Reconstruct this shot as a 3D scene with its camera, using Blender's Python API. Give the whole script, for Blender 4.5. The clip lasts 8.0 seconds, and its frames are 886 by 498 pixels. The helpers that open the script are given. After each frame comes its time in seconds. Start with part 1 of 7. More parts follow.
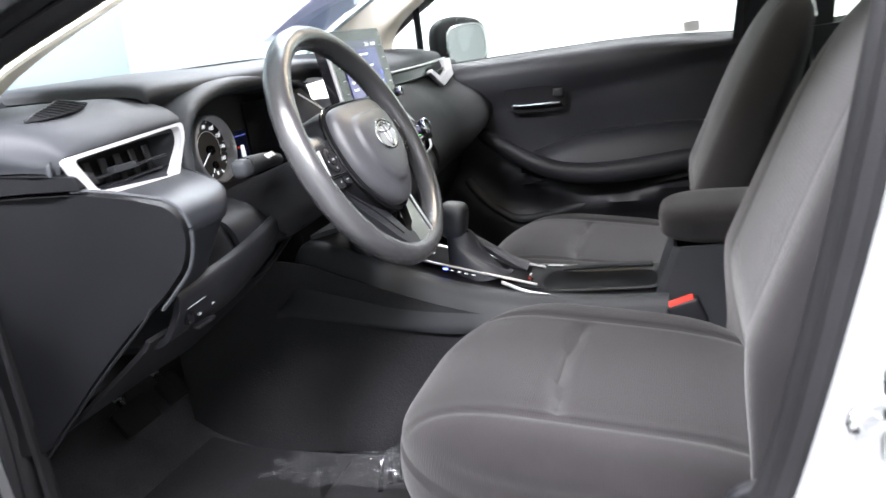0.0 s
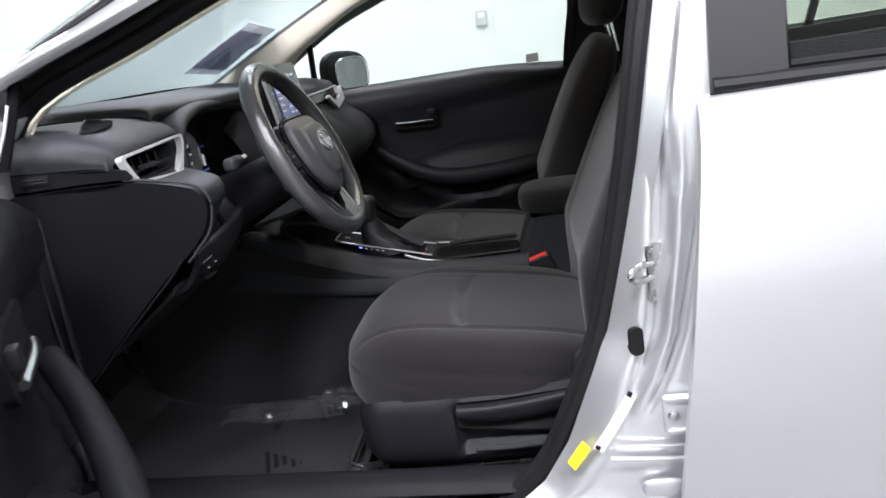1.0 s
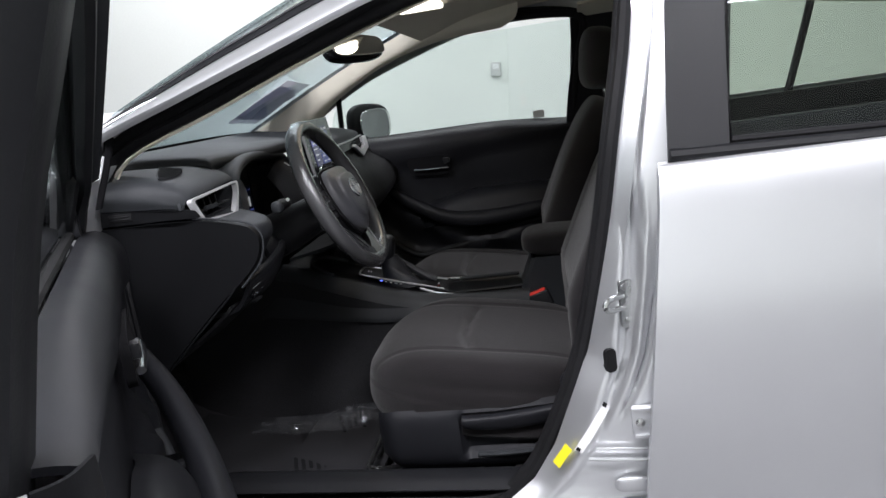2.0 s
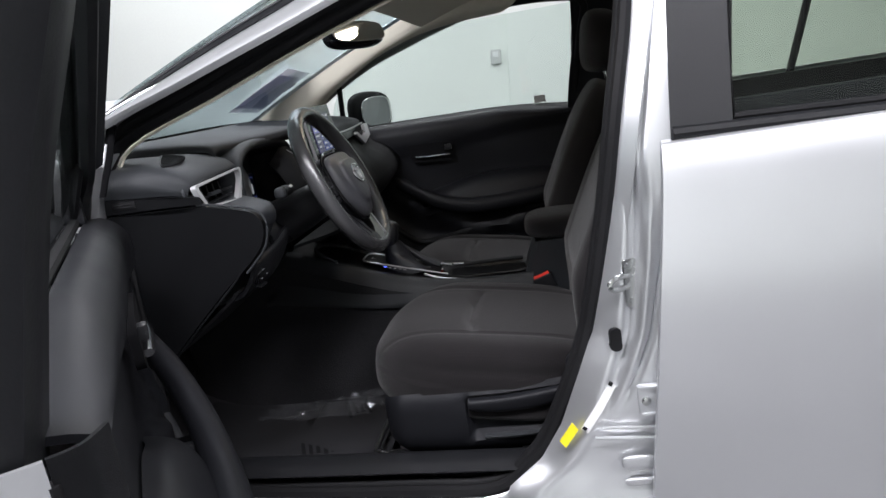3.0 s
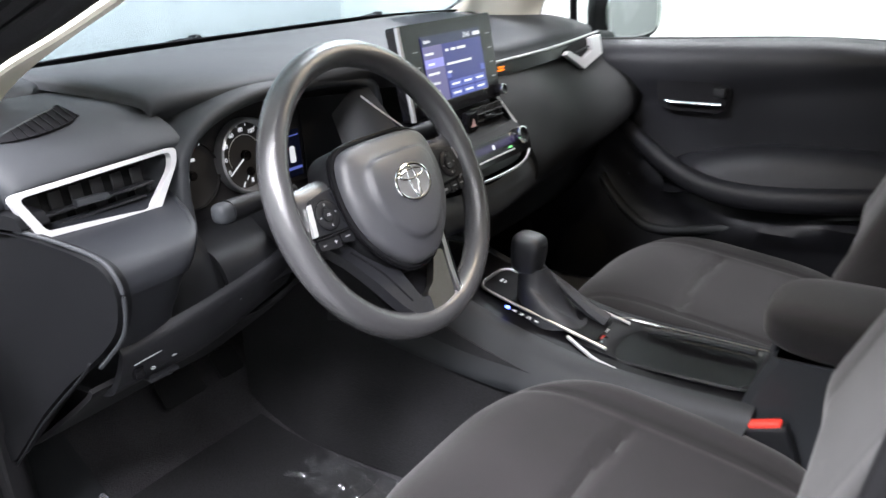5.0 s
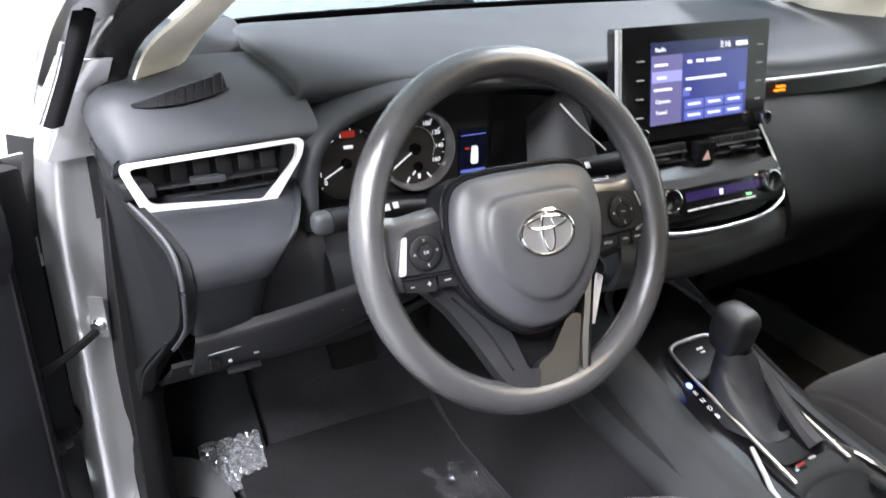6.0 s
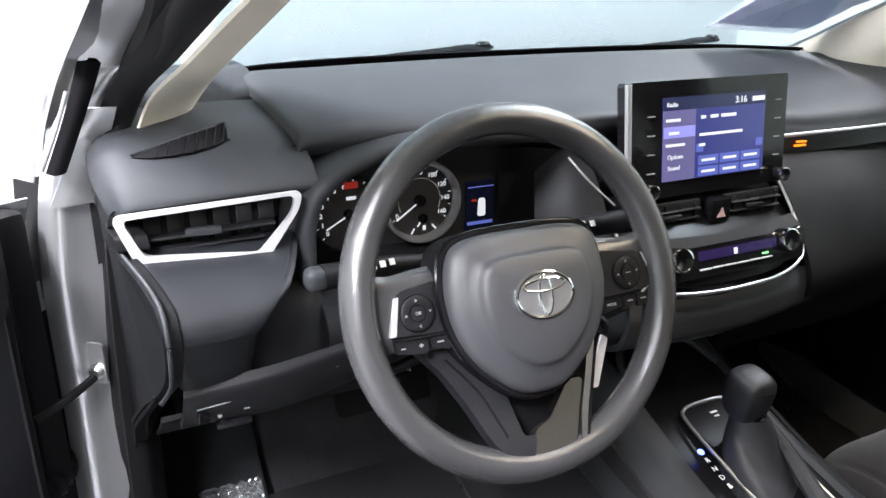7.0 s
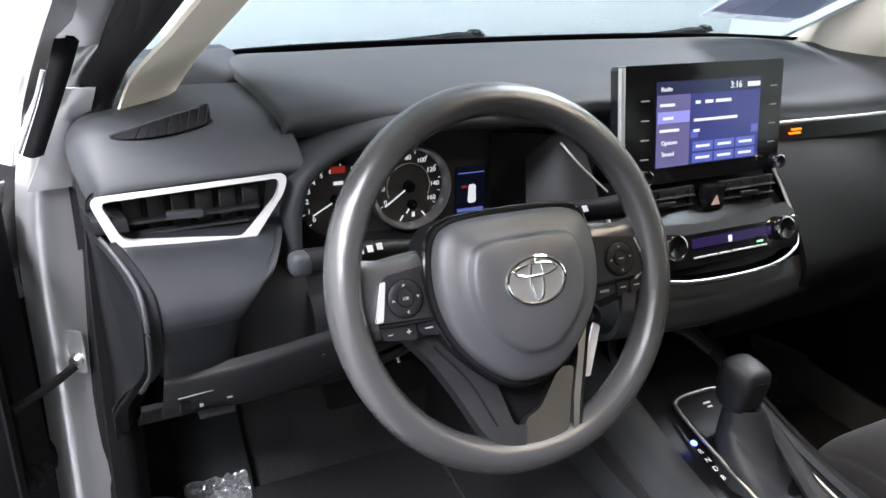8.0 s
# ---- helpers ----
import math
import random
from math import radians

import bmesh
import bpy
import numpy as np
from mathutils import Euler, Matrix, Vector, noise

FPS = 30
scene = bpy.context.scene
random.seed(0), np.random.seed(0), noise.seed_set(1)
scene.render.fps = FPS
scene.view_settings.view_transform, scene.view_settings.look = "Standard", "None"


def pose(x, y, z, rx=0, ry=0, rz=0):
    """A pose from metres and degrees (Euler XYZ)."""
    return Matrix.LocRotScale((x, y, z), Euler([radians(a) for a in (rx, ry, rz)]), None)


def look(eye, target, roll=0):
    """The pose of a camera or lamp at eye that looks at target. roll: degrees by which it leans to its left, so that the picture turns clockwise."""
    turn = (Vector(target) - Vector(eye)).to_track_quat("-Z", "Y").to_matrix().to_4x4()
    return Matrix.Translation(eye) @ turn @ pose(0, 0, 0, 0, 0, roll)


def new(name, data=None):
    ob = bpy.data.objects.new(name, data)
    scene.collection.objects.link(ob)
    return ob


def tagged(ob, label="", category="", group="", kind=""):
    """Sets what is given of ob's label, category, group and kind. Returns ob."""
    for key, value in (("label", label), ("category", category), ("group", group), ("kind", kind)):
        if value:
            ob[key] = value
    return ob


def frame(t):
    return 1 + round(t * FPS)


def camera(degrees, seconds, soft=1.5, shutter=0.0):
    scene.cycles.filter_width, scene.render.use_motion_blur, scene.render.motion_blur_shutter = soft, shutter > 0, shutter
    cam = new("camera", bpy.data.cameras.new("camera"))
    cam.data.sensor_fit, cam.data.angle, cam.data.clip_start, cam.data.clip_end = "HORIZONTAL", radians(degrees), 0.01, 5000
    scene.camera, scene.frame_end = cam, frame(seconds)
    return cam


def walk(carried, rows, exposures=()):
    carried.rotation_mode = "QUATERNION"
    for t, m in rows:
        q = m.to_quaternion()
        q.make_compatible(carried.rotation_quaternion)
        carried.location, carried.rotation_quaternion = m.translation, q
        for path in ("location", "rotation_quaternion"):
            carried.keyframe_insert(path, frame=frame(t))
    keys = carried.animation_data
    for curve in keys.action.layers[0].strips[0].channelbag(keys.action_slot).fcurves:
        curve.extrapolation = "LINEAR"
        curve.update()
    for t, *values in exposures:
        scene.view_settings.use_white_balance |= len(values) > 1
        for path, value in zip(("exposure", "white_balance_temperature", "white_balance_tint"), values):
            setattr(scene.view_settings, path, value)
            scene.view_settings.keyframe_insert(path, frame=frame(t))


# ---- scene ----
cam = camera(60.8, 8.0, 1.5, 0.4)
PATH = [
    (0, (-1.356, -0.411, 0.975), (0.466, 0.226, 0.453), -9.3),
    (0.5, (-1.603, -0.388, 0.974), (0.288, 0.031, 0.477), -9.4),
    (1, (-1.802, -0.407, 1.002), (0.111, -0.131, 0.487), -9.8),
    (1.5, (-1.984, -0.428, 1.037), (-0.056, -0.118, 0.605), -9.2),
    (1.7, (-2.031, -0.443, 1.051), (-0.096, -0.145, 0.642), -8.5),
    (3, (-2.043, -0.438, 1.036), (-0.114, -0.133, 0.605), -9.5),
    (3.5, (-1.849, -0.424, 1.027), (0.062, -0.088, 0.541), -9.6),
    (4, (-1.612, -0.47, 1.037), (0.269, -0.077, 0.483), -10.0),
    (4.2, (-1.492, -0.511, 1.053), (0.335, 0.075, 0.486), -9.0),
    (5.3, (-0.935, -0.538, 1.105), (0.422, 0.734, 0.369), -3.4),
    (5.5, (-0.874, -0.536, 1.11), (0.312, 0.886, 0.353), -2.9),
    (6, (-0.775, -0.556, 1.141), (0.11, 1.052, 0.346), 0.4),
    (6.5, (-0.736, -0.548, 1.162), (0.081, 1.116, 0.411), 1.5),
    (7, (-0.731, -0.547, 1.156), (0.096, 1.129, 0.445), 0.8),
    (7.5, (-0.726, -0.545, 1.15), (0.12, 1.12, 0.436), 0.8),
    (8, (-0.722, -0.535, 1.138), (0.124, 1.128, 0.418), 1.2),
]
EXPOSURES = [(0, 2.1), (0.5, 1.35), (1.0, 0.6), (1.5, 0.12), (3.0, -0.1), (3.5, 0.05), (4.0, 0.3), (4.2, 0.35), (5.3, 2.2), (5.6, 2.3), (6.2, 1.98), (6.7, 1.82), (8.0, 1.72)]
LEVEL = pose(0, 0, 0, -5.5)
walk(cam, [(t, LEVEL @ look(eye, target, roll)) for t, eye, target, roll in PATH], EXPOSURES)

# ---- world and lamps ----
world = bpy.data.worlds.new("world")
scene.world = world
world.use_nodes = True
world.node_tree.nodes["Background"].inputs[0].default_value = (0.9, 0.95, 1.0, 1)
world.node_tree.nodes["Background"].inputs[1].default_value = 0.08


def area_lamp(x, y, z, sx, sy, watts, colour=(0.985, 0.975, 1.06)):
    data = bpy.data.lights.new("ceiling_lamp", "AREA")
    data.shape, data.size, data.size_y, data.energy, data.color = "RECTANGLE", sx, sy, watts, colour
    ob = new("ceiling_lamp", data)
    ob.matrix_world = pose(x, y, z)
    return ob


CEILING = 3.3
LAMPS = [(x, y) for x in (-2.3, 1.75) for y in (-3.2, -1.4, 0.4, 2.2) if (x, y) != (1.75, 2.2)] + [(3.0, 2.2)]
for lx, ly in LAMPS:
    area_lamp(lx, ly, CEILING - 0.085, 0.55, 1.15, ({-3.2: 9, -1.4: 76, 0.4: 92, 2.2: 98} if lx < 0 else {-3.2: 5, -1.4: 24, 0.4: 36, 2.2: 46})[ly])

# The lit map lamp under the car's roof.
map_lamp = area_lamp(0, 0, 0, 0.13, 0.10, 0.55, (1.0, 0.83, 0.62))
map_lamp.name = "map_lamp"
map_lamp.matrix_world = LEVEL @ pose(0, -0.16, 1.256)

# ---- materials ----


def mat(name, colour, rough=0.5, metal=0.0, vary=0.15, scale=8.0, bump=0.0, grain=400.0, coat=0.0, spec=0.5, sheen=0.0, alpha=1.0, rough_vary=0.08):
    m = bpy.data.materials.new(name)
    m.use_nodes = True
    nt = m.node_tree
    n, link = nt.nodes, nt.links
    b = n["Principled BSDF"]
    tex = n.new("ShaderNodeTexCoord")
    big = n.new("ShaderNodeTexNoise")
    big.inputs["Scale"].default_value, big.inputs["Detail"].default_value = scale, 5
    fine = n.new("ShaderNodeTexNoise")
    fine.inputs["Scale"].default_value, fine.inputs["Detail"].default_value = grain, 3
    link.new(tex.outputs["Object"], big.inputs["Vector"])
    link.new(tex.outputs["Object"], fine.inputs["Vector"])
    mix = n.new("ShaderNodeMix")
    mix.data_type, mix.blend_type = "FLOAT", "MIX"
    mix.inputs[0].default_value = 0.4
    link.new(big.outputs["Fac"], mix.inputs[2])
    link.new(fine.outputs["Fac"], mix.inputs[3])
    ramp = n.new("ShaderNodeValToRGB")
    c = Vector(colour)
    lo, hi = c * (1 - vary), c * (1 + vary)
    ramp.color_ramp.elements[0].position, ramp.color_ramp.elements[1].position = 0.3, 0.7
    ramp.color_ramp.elements[0].color = (*lo, 1)
    ramp.color_ramp.elements[1].color = (min(hi[0], 1), min(hi[1], 1), min(hi[2], 1), 1)
    link.new(mix.outputs[0], ramp.inputs[0])
    link.new(ramp.outputs[0], b.inputs["Base Color"])
    b.inputs["Metallic"].default_value = metal
    rr = n.new("ShaderNodeMapRange")
    rr.inputs[3].default_value, rr.inputs[4].default_value = max(rough - rough_vary, 0.02), min(rough + rough_vary, 1)
    link.new(big.outputs["Fac"], rr.inputs[0])
    link.new(rr.outputs[0], b.inputs["Roughness"])
    b.inputs["Specular IOR Level"].default_value = spec
    b.inputs["Coat Weight"].default_value = coat
    b.inputs["Coat Roughness"].default_value = 0.06
    b.inputs["Sheen Weight"].default_value = sheen
    b.inputs["Alpha"].default_value = alpha
    if bump:
        bp = n.new("ShaderNodeBump")
        bp.inputs["Strength"].default_value, bp.inputs["Distance"].default_value = bump, 0.0015
        link.new(fine.outputs["Fac"], bp.inputs["Height"])
        link.new(bp.outputs[0], b.inputs["Normal"])
    return m


def glass(name, tint, rough=0.0):
    """A pane: tinted and see-through, with more gloss at a flat angle."""
    m = bpy.data.materials.new(name)
    m.use_nodes = True
    n, link = m.node_tree.nodes, m.node_tree.links
    n.remove(n["Principled BSDF"])
    out = n["Material Output"]
    t, g, f, mx = n.new("ShaderNodeBsdfTransparent"), n.new("ShaderNodeBsdfGlossy"), n.new("ShaderNodeLayerWeight"), n.new("ShaderNodeMixShader")
    up, gain = n.new("ShaderNodeMath"), n.new("ShaderNodeMath")
    up.operation, gain.operation = "POWER", "MULTIPLY_ADD"
    up.inputs[1].default_value, gain.inputs[1].default_value, gain.inputs[2].default_value = 5.0, 0.9, 0.03
    t.inputs[0].default_value = (*tint, 1)
    g.inputs["Roughness"].default_value = rough
    link.new(f.outputs["Facing"], up.inputs[0])
    link.new(up.outputs[0], gain.inputs[0])
    link.new(gain.outputs[0], mx.inputs[0])
    link.new(t.outputs[0], mx.inputs[1])
    link.new(g.outputs[0], mx.inputs[2])
    link.new(mx.outputs[0], out.inputs[0])
    return m


def paper(name, colour, through_light):
    """Thin printed paper that lets some light through."""
    m = mat(name, colour, 0.6, vary=0.25, scale=30)
    n, link = m.node_tree.nodes, m.node_tree.links
    t, mx = n.new("ShaderNodeBsdfTranslucent"), n.new("ShaderNodeMixShader")
    t.inputs[0].default_value = (*colour, 1)
    mx.inputs[0].default_value = through_light
    link.new(n["Principled BSDF"].outputs[0], mx.inputs[1])
    link.new(t.outputs[0], mx.inputs[2])
    link.new(mx.outputs[0], n["Material Output"].inputs[0])
    return m


def glow(name, colour, strength):
    m = bpy.data.materials.new(name)
    m.use_nodes = True
    b = m.node_tree.nodes["Principled BSDF"]
    b.inputs["Base Color"].default_value = (*[v * 0.3 for v in colour], 1)
    b.inputs["Emission Color"].default_value = (*colour, 1)
    b.inputs["Emission Strength"].default_value = strength
    b.inputs["Roughness"].default_value = 0.2
    return m


def woven(name, colour, rough=0.95, size=900.0, bump=0.25):
    """A knitted cloth: two crossed bands of threads over slow blotches."""
    m = mat(name, colour, rough, vary=0.18, scale=14, grain=700, sheen=0.15, spec=0.15)
    n, link = m.node_tree.nodes, m.node_tree.links
    tex = n.new("ShaderNodeTexCoord")
    waves = []
    for axis in ("X", "Y"):
        w = n.new("ShaderNodeTexWave")
        w.wave_type, w.bands_direction = "BANDS", axis
        w.inputs["Scale"].default_value, w.inputs["Distortion"].default_value = size / 6.28, 1.5
        link.new(tex.outputs["Object"], w.inputs["Vector"])
        waves.append(w)
    mul = n.new("ShaderNodeMath")
    mul.operation = "MULTIPLY"
    link.new(waves[0].outputs["Fac"], mul.inputs[0])
    link.new(waves[1].outputs["Fac"], mul.inputs[1])
    bp = n.new("ShaderNodeBump")
    bp.inputs["Strength"].default_value, bp.inputs["Distance"].default_value = bump, 0.001
    link.new(mul.outputs[0], bp.inputs["Height"])
    link.new(bp.outputs[0], n["Principled BSDF"].inputs["Normal"])
    return m


M_BOLSTER = mat("bolster_skin", (0.0105, 0.0115, 0.0140), 0.46, bump=0.15, grain=900, spec=0.32)
M_SOFT = mat("soft_dash", (0.0235, 0.0258, 0.0290), 0.6, bump=0.18, grain=900, spec=0.30)
M_PLASTIC = mat("dark_plastic", (0.0115, 0.0119, 0.0136), 0.42, bump=0.3, grain=1100, spec=0.25)
M_TRIM = mat("door_trim_plastic", (0.0115, 0.0120, 0.0145), 0.45, bump=0.25, grain=1000, spec=0.20)
M_GLOSS = mat("gloss_black", (0.005, 0.005, 0.006), 0.12, spec=0.32, vary=0.1, coat=0.15, rough_vary=0.03)
M_PIANO = mat("dusty_gloss_black", (0.005, 0.005, 0.006), 0.30, spec=0.12, vary=0.15, rough_vary=0.05)
M_MARK = mat("key_print", (0.38, 0.38, 0.40), 0.5, vary=0.05)
M_PRINT = mat("grey_print", (0.22, 0.23, 0.24), 0.5, vary=0.05)
M_SATIN = mat("satin_silver", (0.66, 0.66, 0.67), 0.34, metal=0.45, vary=0.03)
M_SPOKE = mat("spoke_silver", (0.50, 0.50, 0.51), 0.33, metal=1.0, vary=0.05)
M_BOWL = mat("satin_bowl", (0.30, 0.29, 0.28), 0.34, metal=1.0, vary=0.10)
M_CHROME = mat("chrome", (0.82, 0.82, 0.83), 0.10, metal=1.0, vary=0.02, rough_vary=0.04)
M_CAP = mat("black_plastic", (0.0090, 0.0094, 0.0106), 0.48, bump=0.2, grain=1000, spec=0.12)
M_ENDCAP = mat("end_cap_plastic", (0.0058, 0.0061, 0.0070), 0.5, bump=0.2, grain=1000, spec=0.14)
M_KNOB = mat("knob_skin", (0.012, 0.0125, 0.015), 0.42, vary=0.15, grain=600, bump=0.4)
M_EDGE = mat("brushed_silver", (0.42, 0.42, 0.43), 0.35, metal=0.7, vary=0.06)
M_VOID = mat("matt_black_foam", (0.010, 0.010, 0.0112), 0.95, spec=0.05, vary=0.2)
M_PAINT = mat("silver_paint", (0.69, 0.70, 0.715), 0.34, metal=0.8, vary=0.04, scale=3, grain=3000, coat=0.5, rough_vary=0.03)
M_RUBBER = mat("black_rubber", (0.0115, 0.0115, 0.0125), 0.62, spec=0.15, vary=0.2, bump=0.2)
M_APPL = mat("black_applique", (0.0085, 0.0090, 0.0105), 0.46, vary=0.15, bump=0.1, spec=0.25)
M_CLOTH = woven("seat_cloth", (0.0165, 0.0152, 0.0160))
M_CLOTH_IN = woven("seat_insert_cloth", (0.0128, 0.0115, 0.0122), size=600, bump=0.25)
M_CARPET = mat("carpet", (0.045, 0.044, 0.048), 1.0, vary=0.5, grain=350, bump=1.0, spec=0.1)
# Darker than the upper pad: the fascia's shade is put into its colour.
M_FASCIA = mat("dimmed_fascia_plastic", (0.0054, 0.0056, 0.0060), 0.6, bump=0.35, grain=900, spec=0.16)
M_MAT = mat("floor_mat", (0.021, 0.021, 0.023), 0.9, spec=0.2, vary=0.3, grain=250, bump=0.6)
M_HEAD = mat("beige_lining", (0.80, 0.75, 0.63), 0.9, vary=0.06, grain=600, bump=0.2)
M_WHEEL = mat("wheel_skin", (0.050, 0.050, 0.053), 0.23, spec=1.0, vary=0.08, scale=20, grain=1300, bump=0.2, rough_vary=0.03)
M_AIRBAG = mat("airbag_skin", (0.062, 0.063, 0.070), 0.40, spec=0.7, vary=0.10, scale=14, grain=1100, bump=0.3)
M_GLASS = glass("clear_glass", (0.90, 0.945, 0.93))
M_SCREENGLASS = glass("windscreen_glass", (0.80, 0.87, 0.89))
M_TINT = glass("tinted_glass", (0.88, 0.92, 0.88))
M_FILM = glass("clear_film", (0.97, 0.97, 0.97), 0.08)
M_FOIL = mat("foil_film", (0.55, 0.57, 0.60), 0.14, metal=0.4, alpha=0.55, vary=0.1)
M_FOLD = mat("film_folds", (0.50, 0.52, 0.55), 0.12, metal=0.4, alpha=0.10, vary=0.1)
M_MIRROR = mat("mirror", (0.85, 0.87, 0.87), 0.02, metal=1.0, vary=0.01, rough_vary=0.0)
M_WHITE = mat("white_print", (0.8, 0.8, 0.8), 0.5, vary=0.03)
M_YELLOW = mat("yellow_label", (0.85, 0.75, 0.02), 0.5, vary=0.04)
M_RED = mat("red_plastic", (0.75, 0.045, 0.03), 0.4, vary=0.06)
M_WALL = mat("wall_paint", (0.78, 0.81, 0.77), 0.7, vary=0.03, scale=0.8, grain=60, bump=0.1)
# Wall paint taken darker, to offset the light the front lamps throw on it.
M_WALL_END = mat("dimmed_end_wall_paint", (0.49, 0.515, 0.525), 0.7, vary=0.03, scale=0.8, grain=60, bump=0.1)
# For the unseen rear wall: dark, so less light bounces forward onto the car.
M_WALL_REAR = mat("bounce_cut_wall_paint", (0.26, 0.27, 0.27), 0.7, vary=0.05, scale=0.8, grain=60, bump=0.1)
M_CEIL = mat("ceiling_paint", (0.8, 0.8, 0.79), 0.8, vary=0.03, scale=1.0)
M_FLOOR = mat("concrete", (0.20, 0.20, 0.205), 0.45, vary=0.15, scale=1.6, grain=40, bump=0.1)
M_STICKER = paper("sticker_print", (0.60, 0.61, 0.68), 0.75)
M_FACE = mat("gauge_face", (0.020, 0.019, 0.019), 0.6, vary=0.1)
M_METAL = mat("zinc_steel", (0.62, 0.63, 0.62), 0.28, metal=1.0, vary=0.08)
M_DUCT = mat("grey_vane", (0.030, 0.031, 0.033), 0.5, vary=0.1)
M_LIT_WHITE = glow("lit_white", (0.9, 0.93, 1.0), 0.22)
M_LIT_BLUE = glow("lit_blue", (0.10, 0.16, 1.0), 2.5)
M_LIT_RED = glow("lit_red", (0.40, 0.035, 0.025), 0.15)
M_LIT_ORANGE = glow("lit_orange", (1.0, 0.20, 0.01), 0.8)
M_LIT_GREEN = glow("lit_green", (0.2, 1.0, 0.25), 0.8)
M_SCREEN = glow("screen_blue", (0.045, 0.055, 0.24), 0.22)
M_SCREEN_SIDE = glow("screen_side", (0.17, 0.16, 0.36), 0.18)
M_SCREEN_BTN = glow("screen_button", (0.09, 0.12, 0.42), 0.32)
M_SCREEN_DARK = glow("screen_dark", (0.02, 0.025, 0.07), 0.3)
M_DIFFUSER = glow("lamp_diffuser", (1.0, 0.98, 0.95), 6.0)
M_DOME = glow("dome_lamp", (1.0, 0.93, 0.82), 2.5)

# ---- building helpers ----
WHERE = {}


def thing(name, at, label, category, group="", kind=""):
    ob = new(name)
    ob.empty_display_size = 0.05
    ob.location = at
    WHERE[ob.name] = Vector(at)
    return tagged(ob, label, category, group, kind)


def part(name, bm, material, parent=None, label="", angle=40.0):
    """Links a bmesh, given in the place's own coordinates, as one mesh object under parent."""
    bmesh.ops.recalc_face_normals(bm, faces=bm.faces)
    lo = Vector([min(v.co[k] for v in bm.verts) for k in range(3)])
    hi = Vector([max(v.co[k] for v in bm.verts) for k in range(3)])
    c = (lo + hi) / 2
    bmesh.ops.translate(bm, verts=bm.verts, vec=-c)
    me = bpy.data.meshes.new(name)
    bm.to_mesh(me)
    bm.free()
    me.materials.append(material)
    me.polygons.foreach_set("use_smooth", [True] * len(me.polygons))
    me.set_sharp_from_angle(angle=radians(angle))
    ob = new(name, me)
    if parent:
        ob.parent = parent
        ob.location = c - WHERE[parent.name]
    else:
        ob.location = c
    WHERE[ob.name] = c
    if label:
        ob["label"] = label
    return ob


def structure(name, bm, material, label, category):
    return tagged(part(name, bm, material), label, category, kind="structure")


def join(*bms):
    out = bms[0]
    for b in bms[1:]:
        me = bpy.data.meshes.new("tmp")
        b.to_mesh(me)
        b.free()
        out.from_mesh(me)
        bpy.data.meshes.remove(me)
    return out


def moved(bm, m):
    bmesh.ops.transform(bm, matrix=m, verts=bm.verts)
    return bm


def soften(bm, width, seg=2, deg=30):
    if width > 0:
        edges = [e for e in bm.edges if len(e.link_faces) == 2 and e.calc_face_angle(0) > radians(deg)]
        bmesh.ops.bevel(bm, geom=edges, offset=width, segments=seg, profile=0.6, affect="EDGES", clamp_overlap=True)
    return bm


def box(x0, x1, y0, y1, z0, z1, bevel=0.004, seg=2, m=None):
    bm = bmesh.new()
    bmesh.ops.create_cube(bm, size=1)
    moved(bm, Matrix.Translation(((x0 + x1) / 2, (y0 + y1) / 2, (z0 + z1) / 2)) @ Matrix.Diagonal((x1 - x0, y1 - y0, z1 - z0, 1)))
    soften(bm, bevel, seg)
    return moved(bm, m) if m else bm


def prism(outline, depth, m=None, bevel=0.003, seg=2):
    """A flat plate: an outline in local x, y, made thick along local z from 0 to depth."""
    bm = bmesh.new()
    low = [bm.verts.new((x, y, 0)) for x, y in outline]
    high = [bm.verts.new((x, y, depth)) for x, y in outline]
    bm.faces.new(low[::-1])
    bm.faces.new(high)
    for i in range(len(low)):
        j = (i + 1) % len(low)
        bm.faces.new((low[i], low[j], high[j], high[i]))
    soften(bm, bevel, seg)
    return moved(bm, m) if m else bm


def curve(points, steps=6, closed=False):
    """A smooth line through points."""
    p = [Vector(q) for q in points]
    n = len(p)
    out = []
    for i in range(n if closed else n - 1):
        if closed:
            a, b, c, d = p[i - 1], p[i], p[(i + 1) % n], p[(i + 2) % n]
        else:
            b, c = p[i], p[i + 1]
            a = p[i - 1] if i else b * 2 - c
            d = p[i + 2] if i + 2 < n else c * 2 - b
        for s in range(steps):
            t = s / steps
            out.append(0.5 * (2 * b + (c - a) * t + (2 * a - 5 * b + 4 * c - d) * t * t + (3 * b - a - 3 * c + d) * t ** 3))
    if not closed:
        out.append(p[-1].copy())
    return out


def rounded(points, r=0.01, steps=4):
    """An outline in 2D with its corners rounded off."""
    n = len(points)
    out = []
    for i in range(n):
        a, b, c = Vector(points[i - 1]), Vector(points[i]), Vector(points[(i + 1) % n])
        k = min(r, (a - b).length * 0.45, (c - b).length * 0.45)
        u, v = b + (a - b).normalized() * k, b + (c - b).normalized() * k
        for s in range(steps + 1):
            t = s / steps
            q = u * (1 - t) ** 2 + b * 2 * t * (1 - t) + v * t * t
            out.append((q[0], q[1]))
    return out


